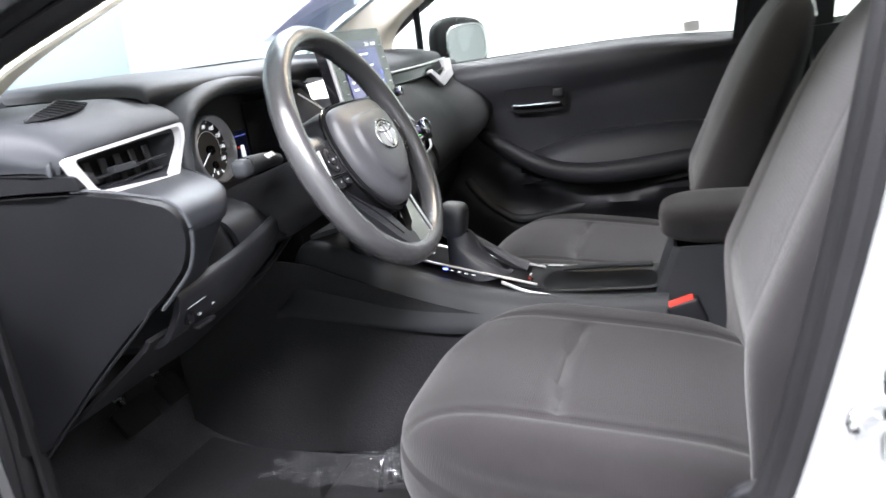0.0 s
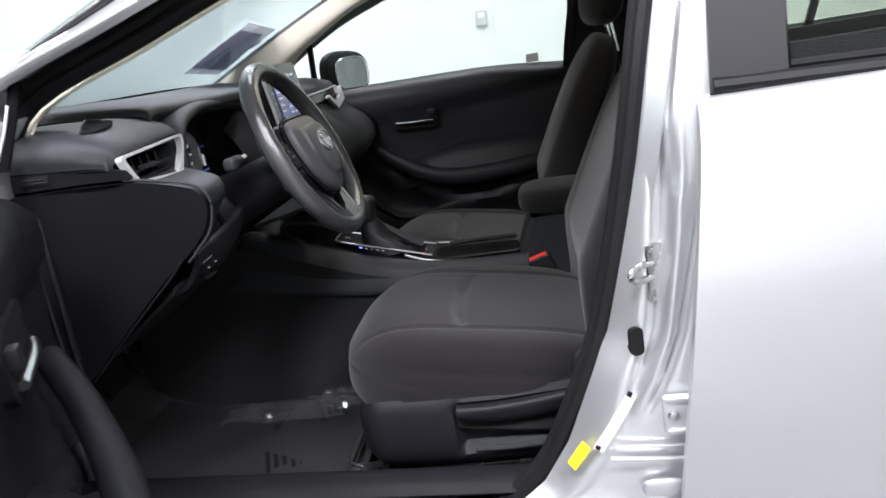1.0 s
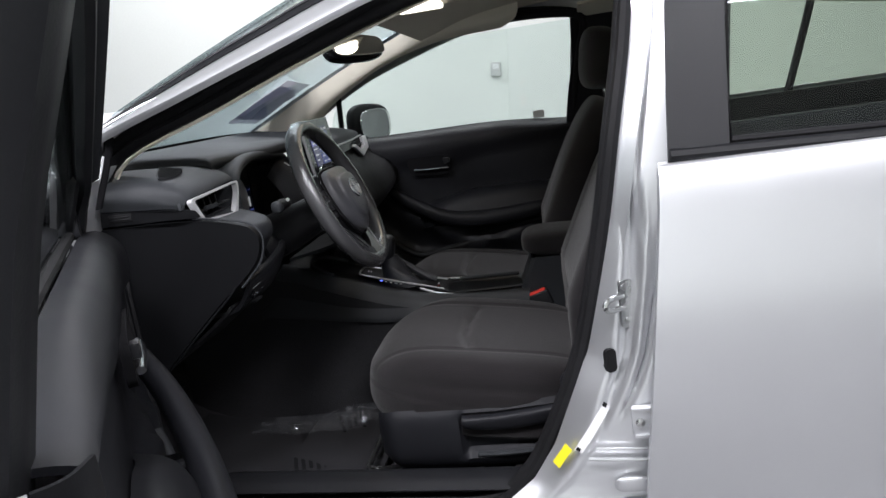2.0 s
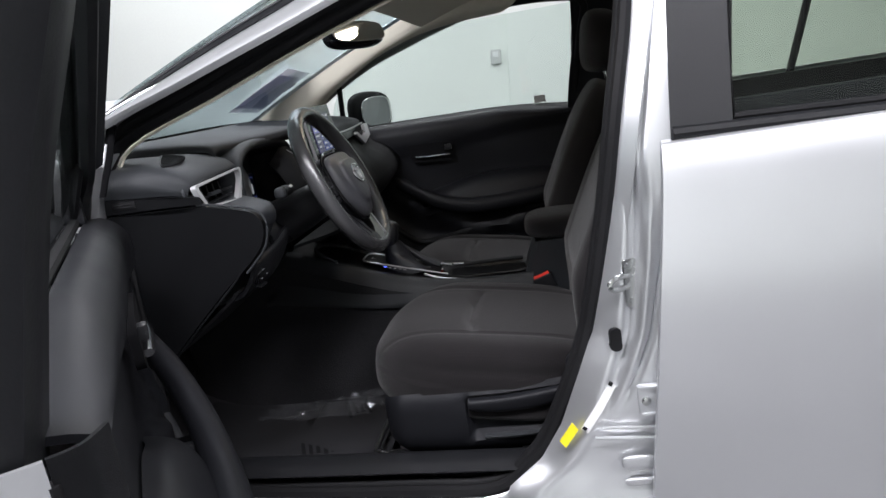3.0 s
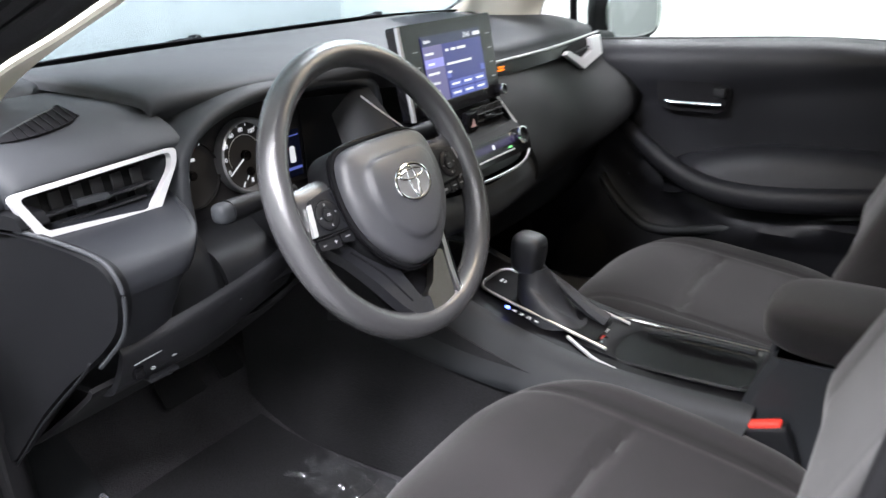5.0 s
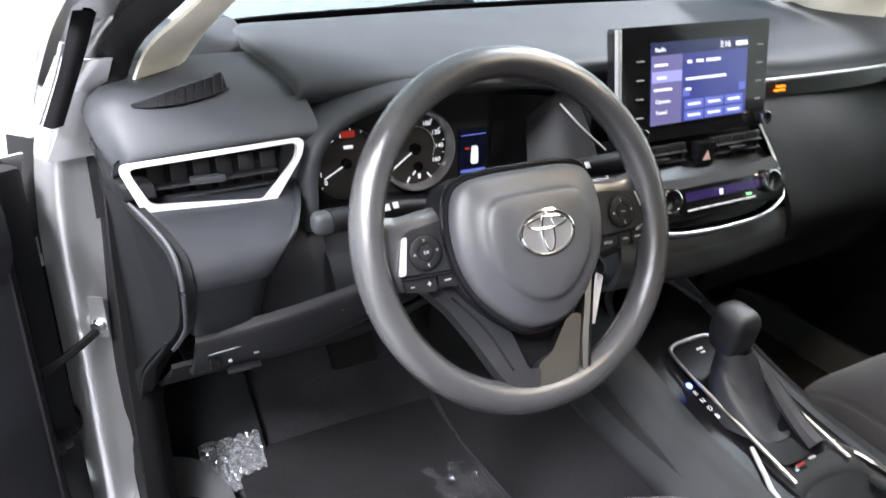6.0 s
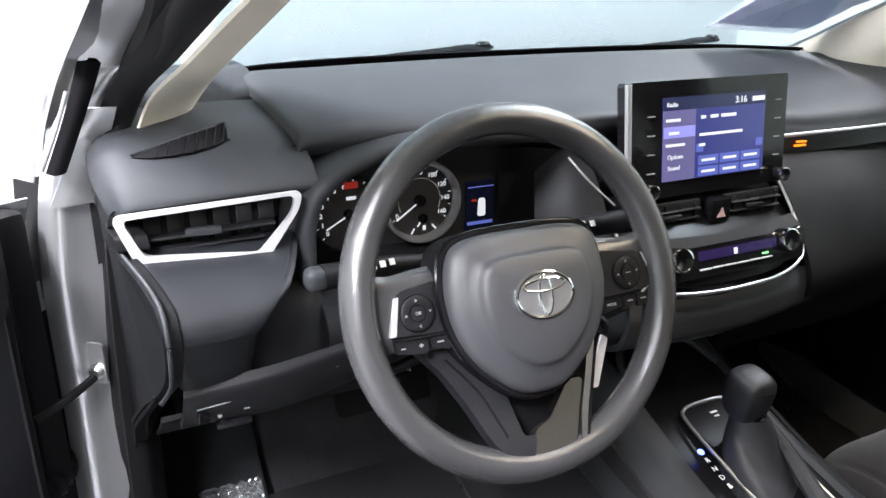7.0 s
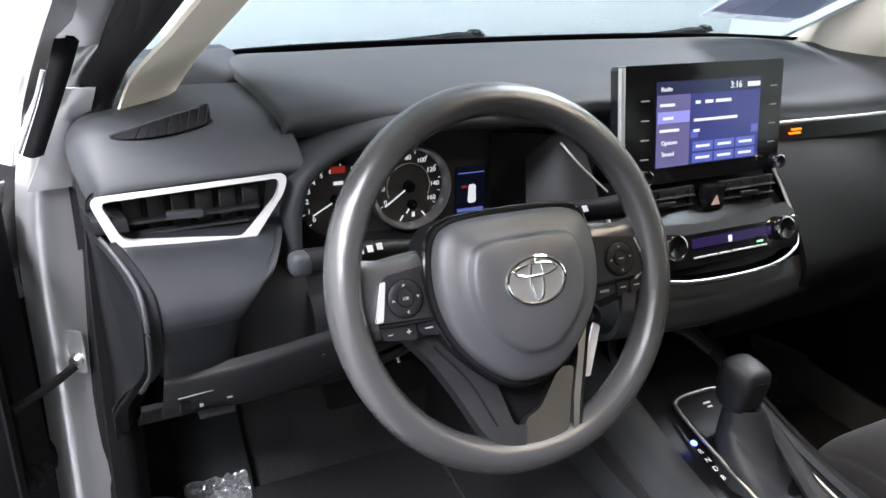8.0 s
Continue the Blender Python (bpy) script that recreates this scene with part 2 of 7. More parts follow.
def tube(points, r, n=10, closed=False, steps=6, flat=1.0, up=(0, 0, 1), smooth=True, taper=None):
    """A bar swept along points; flat squeezes it along the sweep's own normal."""
    path = curve(points, steps, closed) if smooth else [Vector(p) for p in points]
    bm = bmesh.new()
    rings = []
    k = len(path)
    for i, p in enumerate(path):
        a = path[i - 1] if (i or closed) else p
        b = path[(i + 1) % k] if (i + 1 < k or closed) else p
        d = (b - a).normalized()
        side = d.cross(Vector(up))
        side = side.normalized() if side.length > 1e-4 else Vector((1, 0, 0))
        nor = side.cross(d)
        rr = r * (taper(i / (k - 1)) if taper else 1)
        rings.append([bm.verts.new(p + side * math.cos(2 * math.pi * j / n) * rr + nor * math.sin(2 * math.pi * j / n) * rr * flat) for j in range(n)])
    for i in range(k if closed else k - 1):
        a, b = rings[i], rings[(i + 1) % k]
        for j in range(n):
            bm.faces.new((a[j], a[(j + 1) % n], b[(j + 1) % n], b[j]))
    if not closed:
        bm.faces.new(rings[0][::-1])
        bm.faces.new(rings[-1])
    return bm


def surf(rows, nu=6, nv=6, thick=0.004, smooth_u=True, smooth_v=True):
    """A sheet with thickness, curved smoothly through a small grid of points."""
    lines = [curve(r, nv) if smooth_v else [Vector(p) for p in r] for r in rows]
    cols = list(zip(*lines))
    cols = [curve(c, nu) if smooth_u else list(c) for c in cols]
    grid = list(zip(*cols))
    h, w = len(grid), len(grid[0])
    bm = bmesh.new()

    def normal(i, j):
        u = grid[min(i + 1, h - 1)][j] - grid[max(i - 1, 0)][j]
        v = grid[i][min(j + 1, w - 1)] - grid[i][max(j - 1, 0)]
        c = u.cross(v)
        return c.normalized() if c.length > 1e-12 else Vector((0, 0, 1))

    top = [[bm.verts.new(grid[i][j]) for j in range(w)] for i in range(h)]
    if not thick:
        for i in range(h - 1):
            for j in range(w - 1):
                bm.faces.new((top[i][j], top[i][j + 1], top[i + 1][j + 1], top[i + 1][j]))
        return bm
    low = [[bm.verts.new(grid[i][j] - normal(i, j) * thick) for j in range(w)] for i in range(h)]
    for i in range(h - 1):
        for j in range(w - 1):
            bm.faces.new((top[i][j], top[i][j + 1], top[i + 1][j + 1], top[i + 1][j]))
            bm.faces.new((low[i][j], low[i + 1][j], low[i + 1][j + 1], low[i][j + 1]))
    for i in range(h - 1):
        for j in (0, w - 1):
            bm.faces.new((top[i][j], top[i + 1][j], low[i + 1][j], low[i][j]))
    for j in range(w - 1):
        for i in (0, h - 1):
            bm.faces.new((top[i][j], top[i][j + 1], low[i][j + 1], low[i][j]))
    return bm


def lathe(profile, n=24, m=None):
    """Turned about local z: profile of (radius, height)."""
    bm = bmesh.new()
    rings = []
    for r, z in profile:
        rings.append([bm.verts.new((0, 0, z))] if r < 1e-6 else [bm.verts.new((r * math.cos(2 * math.pi * j / n), r * math.sin(2 * math.pi * j / n), z)) for j in range(n)])
    for a, b in zip(rings, rings[1:]):
        for j in range(n):
            k = (j + 1) % n
            if len(a) == 1 and len(b) > 1:
                bm.faces.new((a[0], b[k], b[j]))
            elif len(b) == 1 and len(a) > 1:
                bm.faces.new((a[j], a[k], b[0]))
            elif len(a) > 1:
                bm.faces.new((a[j], a[k], b[k], b[j]))
    return moved(bm, m) if m else bm


def blob(sx, sy, sz, m=None, power=4.0, n=24, shape=None):
    """A rounded block (superellipsoid) of half sizes sx, sy, sz; shape bends each point."""
    bm = bmesh.new()
    bmesh.ops.create_cube(bm, size=2)
    bmesh.ops.subdivide_edges(bm, edges=bm.edges, cuts=n, use_grid_fill=True)
    for v in bm.verts:
        c = v.co
        k = (abs(c.x) ** power + abs(c.y) ** power + abs(c.z) ** power) ** (1 / power)
        q = c / k
        v.co = (q.x * sx, q.y * sy, q.z * sz)
        if shape:
            v.co = shape(v.co.copy())
    return moved(bm, m) if m else bm


def words(text, size, m, depth=0.0003):
    cu = bpy.data.curves.new("words", "FONT")
    cu.body, cu.size, cu.extrude = text, size, depth
    cu.align_x, cu.align_y = "CENTER", "CENTER"
    ob = bpy.data.objects.new("words", cu)
    me = bpy.data.meshes.new_from_object(ob)
    bm = bmesh.new()
    bm.from_mesh(me)
    bpy.data.objects.remove(ob)
    bpy.data.curves.remove(cu)
    bpy.data.meshes.remove(me)
    return moved(bm, m)


# ---- the hall round the car ----
X0, X1, Y0, Y1 = -5.2, 4.2, -5.0, 4.15
structure("floor", box(X0 - 0.2, X1 + 0.2, Y0 - 0.2, Y1 + 0.2, -0.2, 0, 0), M_FLOOR, "dark grey sealed concrete hall floor", "floor")
structure("ceiling", box(X0 - 0.2, X1 + 0.2, Y0 - 0.2, Y1 + 0.2, CEILING, CEILING + 0.2, 0), M_CEIL, "plain white hall ceiling with lamps", "ceiling")
structure("wall_east", box(X1, X1 + 0.2, Y0, Y1, 0, CEILING, 0), M_WALL, "white painted wall with a faint green cast", "wall")
structure("wall_west", box(X0 - 0.2, X0, Y0, Y1, 0, CEILING, 0), M_WALL, "white painted wall of the hall", "wall")
structure("wall_north", box(X0 - 0.2, X1 + 0.2, Y1, Y1 + 0.2, 0, CEILING, 0), M_WALL_END, "white painted end wall of the hall, dimmed in its colour", "wall")
structure("wall_south", box(X0 - 0.2, X1 + 0.2, Y0 - 0.2, Y0, 0, CEILING, 0), M_WALL_REAR, "unseen rear wall of the hall, dark grey to cut bounced light", "wall")
structure("wall_recess", box(X1 - 0.05, X1 - 0.001, -1.75, -0.122, 0, 2.4, 0.004), M_WALL, "shallow white painted wall panel standing proud", "wall panel")
for lx, ly in LAMPS:
    lamp = thing("ceiling_light", (lx, ly, CEILING), "flat white rectangular ceiling light panel, switched on", "ceiling light", "ceiling lights of the hall")
    part("frame", join(box(lx - 0.31, lx - 0.28, ly - 0.61, ly + 0.61, CEILING - 0.08, CEILING, 0.003), box(lx + 0.28, lx + 0.31, ly - 0.61, ly + 0.61, CEILING - 0.08, CEILING, 0.003),
                       box(lx - 0.28, lx + 0.28, ly - 0.61, ly - 0.58, CEILING - 0.08, CEILING, 0.003), box(lx - 0.28, lx + 0.28, ly + 0.58, ly + 0.61, CEILING - 0.08, CEILING, 0.003)), M_WHITE, lamp)
    part("diffuser", box(lx - 0.28, lx + 0.28, ly - 0.58, ly + 0.58, CEILING - 0.07, CEILING - 0.06, 0), M_DIFFUSER, lamp)

ctrl = thing("wall_control", (X1, -0.02, 1.15), "small white plastic wall control box", "wall control")
part("housing", box(X1 - 0.035, X1, -0.06, 0.02, 1.10, 1.21, 0.006), mat("grey_white", (0.55, 0.56, 0.55), 0.5), ctrl)
part("screen", box(X1 - 0.038, X1 - 0.034, -0.045, 0.005, 1.155, 1.195, 0.001), M_WHITE, ctrl)

# ---- the car's shell ----
# Silver four-door saloon; x to its right, y ahead, z up. s is -1 on the driver's side, +1 on the other.
car = thing("car", (0, 0, 0), "silver four-door saloon car with dark cloth interior, driver's door open", "car")


def lean(z):
    """How far a side of the car stands from the middle at height z."""
    return 0.765 - max(0.0, z - 0.92) * 0.36


# Edge of the front door's opening, from the sill's front corner round: (y, z).
OPENING = [(0.405, 0.44), (0.40, 0.60), (0.40, 0.80), (0.385, 0.93), (0.350, 1.005), (0.17, 1.070), (0.0, 1.132), (-0.2, 1.198), (-0.36, 1.238), (-0.52, 1.252),
           (-0.590, 1.225), (-0.577, 1.11), (-0.536, 0.94), (-0.497, 0.757), (-0.445, 0.561), (-0.371, 0.40), (-0.323, 0.333), (-0.255, 0.287), (-0.1, 0.293), (0.2, 0.313), (0.34, 0.342)]
# The same edge as the far door's glass shows it.
OPENING_FAR = [(0.405, 0.44), (0.40, 0.60), (0.40, 0.80), (0.385, 0.93), (0.33, 1.03), (0.22, 1.100), (0.063, 1.172), (-0.128, 1.218), (-0.347, 1.230), (-0.52, 1.224),
               (-0.60, 1.205), (-0.580, 1.11), (-0.545, 0.94), (-0.520, 0.757), (-0.466, 0.561), (-0.388, 0.40), (-0.335, 0.345), (-0.26, 0.308), (-0.1, 0.316), (0.2, 0.336), (0.34, 0.360)]


def side_path(points, off=0.0, inset=0.0, s=-1, deep=0.0, high=0.0):
    """The opening's edge, drawn out by off in its own plane (by high more along the roof) and set in by inset; deep sets its front end further in."""
    out = []
    n = len(points)
    for i in range(n):
        a, b = Vector(points[i - 1]), Vector(points[(i + 1) % n])
        d = (b - a).normalized()
        roof = max(0.0, min(1.0, (points[i][1] - 0.96) / 0.05)) * max(0.0, min(1.0, (points[i][0] + 0.56) / 0.08))
        p = Vector(points[i]) + Vector((d[1], -d[0])) * (off + high * roof)
        ahead = max(0.0, min(1.0, (p[0] - 0.0) / 0.27)) * max(0.35, min(1.0, (p[1] - 0.45) / 0.4))
        out.append(Vector((s * (lean(p[1]) - inset - deep * ahead), p[0], p[1])))
    return out


def body_side(s, edge):
    """Rubber seal and painted jamb round one front door opening."""
    part("door_seal", join(tube(side_path(edge, 0.016, 0.045, s, 0.016, 0.002), 0.013, 10, True, 5, 1.0, (1, 0, 0)), tube(side_path(edge, 0.022, 0.024, s, 0.030, 0.014), 0.013, 8, True, 5, 1.0, (1, 0, 0))), M_RUBBER, car, "black rubber door seal")
    rings = [side_path(edge, 0.026, 0.026, s, 0.034, 0.018), side_path(edge, 0.034, 0.012, s, 0.020, 0.018), side_path(edge, 0.058, 0.0, s, 0.0, 0.006)]
    rings = [curve(r, 5, True) for r in rings]
    rings = [list(r) + [r[0]] for r in rings]
    part("door_jamb", surf(list(zip(*rings)), 1, 4, 0.0025, False, True), M_PAINT, car, "silver painted door jamb")


body_side(-1, OPENING)
body_side(1, OPENING_FAR)


def post(zs, cols, s=-1, thick=0.003):
    """A painted pillar: for each height a row of (x, y)."""
    return surf([[(s * x, y + ((0.022, 0.010)[k] if k < 2 and len(row) > 5 else 0), z) for k, (x, y) in enumerate(row)] for z, row in zip(zs, cols)], 5, 4, thick)


# Pillar between the doors on the driver's side: a pressed panel that swells outwards from the seal to the rear door.


def between(z, table):
    """Straight lines through a few (height, value) pairs."""
    for (a, va), (b, vb) in zip(table, table[1:]):
        if z <= b:
            return va + (vb - va) * max(0.0, (z - a) / (b - a))
    return table[-1][1]


EDGE_Y = sorted((z, y) for y, z in OPENING[10:18])
PILLAR_X = ((0.14, 0.800), (0.24, 0.795), (0.32, 0.768), (0.42, 0.758), (0.56, 0.748), (0.86, 0.744), (1.0, 0.712), (1.12, 0.672), (1.26, 0.628))


def press(u, centre, width):
    return math.exp(-((u - centre) / width) ** 2)


def pillar_point(u, z):
    """u: distance behind the door seal."""
    swell = 0.046 * (1 - math.exp(-u / 0.045)) - 0.10 * max(0.0, u - 0.13)
    x = between(z, PILLAR_X) + swell * between(z, ((0.2, 0.5), (0.45, 1.0), (0.9, 0.8), (1.2, 0.45)))
    low, high = max(0.0, min(1.0, (z - 0.42) / 0.10)), max(0.0, min(1.0, (0.90 - z) / 0.10))
    # striker recess, ridge, and the channel ahead of the rear door
    x -= 0.015 * low * high * press(u, between(z, ((0.40, 0.060), (0.56, 0.062), (0.70, 0.048), (0.90, 0.022))), 0.011)
    x += 0.004 * low * high * press(u, between(z, ((0.40, 0.086), (0.56, 0.082), (0.70, 0.070), (0.90, 0.040))), 0.007)
    x -= 0.012 * low * max(0.0, min(1.0, (0.80 - z) / 0.10)) * press(u, between(z, ((0.42, 0.085), (0.50, 0.098), (0.70, 0.092), (0.80, 0.085))), 0.006)
    # thin groove above
    x -= 0.006 * max(0.0, min(1.0, (z - 0.76) / 0.02)) * press(u, between(z, ((0.76, 0.062), (0.85, 0.040), (0.90, 0.036), (1.26, 0.036))), 0.0035)
    # step under the labels
    x += 0.006 * max(0.0, min(1.0, (0.56 - z) / 0.06)) * (1 / (1 + math.exp((u - 0.062) / 0.003)))
    return x


rows = []
for k in range(75):
    z = 0.14 + 1.12 * k / 74
    y0 = between(z, EDGE_Y) - 0.030
    u_end = -0.66 - 0.07 * max(0.0, (z - 0.5) / 0.76) - y0
    rows.append([(-pillar_point(u, z), y0 - u, z) for u in [-u_end * (j / 47) for j in range(48)]])
part("b_pillar", surf(rows, 1, 1, 0.003, False, False), M_PAINT, car, "silver painted pillar between the doors", 60)
part("b_pillar", post((0.16, 0.4, 0.7, 0.95, 1.22), [[(0.74, -0.40), (0.75, -0.6), (0.74, -0.75)], [(0.73, -0.42), (0.74, -0.6), (0.73, -0.75)], [(0.71, -0.5), (0.72, -0.6), (0.71, -0.75)],
                                                     [(0.70, -0.54), (0.71, -0.62), (0.70, -0.76)], [(0.63, -0.6), (0.63, -0.68), (0.62, -0.8)]], 1), M_TRIM, car, "dark grey inner pillar trim")
# Dark inner trim of the pillar behind the driver's seat.
part("pillar_trim", post((0.20, 0.45, 0.7, 0.95, 1.22), [[(0.71, -0.40), (0.70, -0.56), (0.70, -0.75)], [(0.71, -0.42), (0.69, -0.58), (0.69, -0.75)], [(0.71, -0.52), (0.69, -0.62), (0.69, -0.75)],
                                                         [(0.70, -0.56), (0.68, -0.66), (0.68, -0.76)], [(0.62, -0.61), (0.60, -0.7), (0.60, -0.8)]]), M_TRIM, car)
# Hinge pillar ahead of the driver's door, facing backwards and outwards.
part("hinge_pillar", post((0.18, 0.4, 0.6, 0.8, 0.93, 1.0), [[(0.742, 0.421), (0.765, 0.416), (0.79, 0.411), (0.803, 0.44)], [(0.728, 0.422), (0.757, 0.416), (0.785, 0.411), (0.803, 0.44)],
                                                           [(0.724, 0.422), (0.752, 0.416), (0.780, 0.411), (0.799, 0.44)], [(0.716, 0.420), (0.748, 0.413), (0.775, 0.408), (0.795, 0.435)],
                                                           [(0.704, 0.406), (0.735, 0.399), (0.757, 0.396), (0.774, 0.42)], [(0.688, 0.36), (0.712, 0.37), (0.728, 0.385), (0.742, 0.41)]]), M_PAINT, car, "silver painted hinge pillar")
# Black sheet standing in for the shade of the open hinge gap.
part("hinge_gap_shade", post((0.18, 0.4, 0.6, 0.8, 0.90), [[(0.80, 0.455), (0.83, 0.50)], [(0.80, 0.455), (0.83, 0.50)], [(0.796, 0.455), (0.83, 0.50)], [(0.792, 0.45), (0.82, 0.50)], [(0.775, 0.44), (0.81, 0.49)]]), M_RUBBER, car)


part("front_trim", post((0.20, 0.4, 0.6, 0.8, 0.92), [[(0.690, 0.410), (0.712, 0.382), (0.738, 0.370)], [(0.690, 0.410), (0.709, 0.382), (0.734, 0.370)], [(0.688, 0.410), (0.705, 0.382), (0.730, 0.370)], [(0.684, 0.408), (0.699, 0.380), (0.722, 0.370)], [(0.680, 0.400), (0.692, 0.375), (0.711, 0.370)]], -1, 0.006), M_RUBBER, car, "black trim along the door opening")
part("pillar_foot", post((0.885, 0.93, 0.975, 1.02, 1.06, 1.10), [[(0.716, 0.402), (0.745, 0.394), (0.772, 0.392)], [(0.710, 0.398), (0.728, 0.391), (0.750, 0.390)], [(0.699, 0.394), (0.714, 0.388), (0.732, 0.388)], [(0.682, 0.388), (0.696, 0.384), (0.712, 0.388)], [(0.656, 0.360), (0.672, 0.372), (0.694, 0.392)], [(0.625, 0.335), (0.645, 0.350), (0.672, 0.380)]]), M_PAINT, car, "silver painted foot of the windscreen pillar")


def a_pillar(s, edge, rise):
    """Windscreen pillar: painted outside, lined inside."""
    ends = [(0.86, 0.905, 0.765), (0.64, 1.0, 0.725), (0.46, 1.080, 0.685), (0.24, 1.176, 0.655), (0.06, 1.245, 0.635), (-0.10, 1.295, 0.62), (-0.40, 1.325, 0.61), (-0.8, 1.335, 0.605)]
    outer = []
    drop = 0.0 if s > 0 else 0.034
    for (y, z, x), (yy, zz) in zip([(y, z - drop, x) for y, z, x in ends], [(0.52, 0.90), (0.43, 0.955), (0.35, 1.02), (0.17, 1.082 + rise), (-0.01, 1.142 + rise), (-0.21, 1.207 + rise * 0.6), (-0.45, 1.262), (-0.8, 1.265)]):
        outer.append([(s * x * 0.95, y, z), (s * (x + 0.005), y - 0.02, z - 0.006), (s * (lean(zz) + 0.012), yy + 0.03, zz + 0.03), (s * (lean(zz) + 0.008), yy + (0.0 if s > 0 else 0.021), zz + (-0.004 if s > 0 else 0.019))])
    part("a_pillar", surf(outer, 5, 4, 0.003), M_PAINT, car, "silver painted windscreen pillar")
    part("pillar_moulding", tube([(s * (x + 0.010), y - 0.022, z - drop) for y, z, x in ends], 0.004, 8, steps=5), M_APPL, car)
    # Dark strip laid over the paint in place of a shaded gap.
    band = []
    for c0, c1, c2, c3 in [[Vector(p) for p in row] for row in outer]:
        band.append([c1 + Vector((s * 0.004, 0, 0.004)), c1.lerp(c2, 0.18) + Vector((s * 0.005, 0, 0.004)), c1.lerp(c2, 0.36) + Vector((s * 0.004, 0, 0.003))])
    part("gap_shade_strip", surf(band[1:], 5, 3, 0.002), M_APPL, car, "dark grey strip for the shaded gap along the pillar")
    inner = []
    low = [side_path(edge, -0.004 if s > 0 else -0.001, 0.055 if s > 0 else 0.080, s)[k] for k in (3, 4, 5, 6, 7, 8)]
    if s < 0:
        part("pillar_seal", surf([[a, (a + b) / 2 + Vector((0, -0.004, -0.003)), b] for a, b in zip([side_path(edge, 0.020, 0.036, s)[k] for k in (2, 3, 4, 5, 6, 7, 8)], [low[0] + Vector((0.0, 0.02, -0.10)), *[side_path(edge, 0.009, 0.070, s)[k] for k in (3, 4, 5, 6, 7, 8)]])], 4, 3, 0.004), M_RUBBER, car, "black inner seal of the windscreen pillar")
    for (y, z, x), p in zip(ends[1:7], low):
        q = Vector((s * x * (0.90 if s > 0 else 0.81), y - 0.015, z - 0.014))
        mid = (q + p) / 2 + Vector((-s * 0.022, -0.02, -0.016))
        inner.append([q, mid, p])
    part("pillar_lining", surf(inner, 5, 5, 0.004), M_HEAD, car, "beige windscreen pillar lining")


a_pillar(-1, OPENING, 0.0)
a_pillar(1, OPENING_FAR, 0.03)
# Roof skin and lining.
ROOF = [(0.04, 1.300), (-0.25, 1.365), (-0.9, 1.385), (-1.5, 1.315), (-2.0, 1.19)]
part("roof", surf([[(-0.60, y - 0.12, z - 0.045), (-0.35, y - 0.03, z), (0, y, z + 0.012), (0.35, y - 0.03, z), (0.60, y - 0.12, z - 0.045)] for y, z in ROOF], 5, 5, 0.002), M_PAINT, car)
part("headliner", surf([[(-0.60, y - 0.13, z - 0.085), (-0.35, y - 0.04, z - 0.035), (0, y - 0.015, z - 0.025), (0.35, y - 0.04, z - 0.035), (0.60, y - 0.13, z - 0.085)] for y, z in ROOF], 5, 5, 0.006), M_HEAD, car, "beige cloth headliner")
part("dome_lamp", box(-0.07, 0.07, -0.22, -0.10, 1.262, 1.29, 0.006), M_DOME, car, "lit overhead map lamp")
part("console_overhead", box(-0.10, 0.10, -0.25, -0.07, 1.275, 1.315, 0.012, 3), M_HEAD, car)
# Windscreen, with its dark border at the foot.
SCREEN = [(0.745, 0.972), (0.60, 1.04), (0.40, 1.135), (0.20, 1.222), (0.02, 1.295)]


def screen_row(y, z, dz=0.0):
    return [(-0.70 + (z - 0.97) * 0.3, y - 0.10, z - 0.01 + dz), (-0.4, y - 0.02, z + dz), (0, y + 0.01, z + dz), (0.4, y - 0.02, z + dz), (0.70 - (z - 0.97) * 0.3, y - 0.10, z - 0.01 + dz)]


windscreen = part("windscreen", surf([screen_row(y, z) for y, z in SCREEN], 5, 5, 0.004), M_SCREENGLASS, car, "clear laminated windscreen")
windscreen.visible_shadow = False
part("screen_border", surf([screen_row(0.755, 0.957, -0.006), screen_row(0.652, 1.0145, -0.005)], 2, 5, 0.002), M_VOID, car)
part("cowl", surf([screen_row(0.95, 0.845), screen_row(0.85, 0.90), screen_row(0.745, 0.935)], 4, 5, 0.004), M_PLASTIC, car, "black plastic cowl")
part("bonnet", surf([[(x, y - 0.25 * abs(x) ** 2, z - 0.08 * x * x) for x in (-0.80, -0.45, 0, 0.45, 0.80)] for y, z in ((0.97, 0.80), (1.25, 0.78), (1.6, 0.73), (1.85, 0.64), (1.9, 0.45))], 5, 5, 0.002), M_PAINT, car)
for s in (-1, 1):
    part("wing", surf([[(s * 0.795, y, 0.865 - max(0, y - 0.9) * 0.12), (s * 0.845, y, 0.80), (s * 0.88, y, 0.62), (s * 0.86, y, 0.30)] for y in (0.55, 0.8, 1.2, 1.7)], 4, 4, 0.002), M_PAINT, car)

# Sill and floor of the cabin.
part("sill", surf([[(-0.60, y, 0.22 + 0.07 * y), (-0.66, y, 0.272 + 0.07 * y), (-0.715, y, 0.280 + 0.07 * y), (-0.765, y, 0.258 + 0.07 * y), (-0.80, y, 0.236 + 0.07 * y), (-0.835, y, 0.215 + 0.07 * y), (-0.82, y, 0.14 + 0.07 * y)] for y in (0.55, 0.2, -0.1, -0.45)], 2, 4, 0.003), M_PAINT, car, "silver painted sill")
part("scuff_plate", surf([[(-0.585, y, 0.225 + 0.06 * y), (-0.66, y, 0.315 + 0.06 * y), (-0.70, y, 0.326 + 0.06 * y), (-0.735, y, 0.312 + 0.06 * y)] for y in (0.40, 0.1, -0.2, -0.42)], 2, 4, 0.003), M_PLASTIC, car, "dark plastic sill plate")
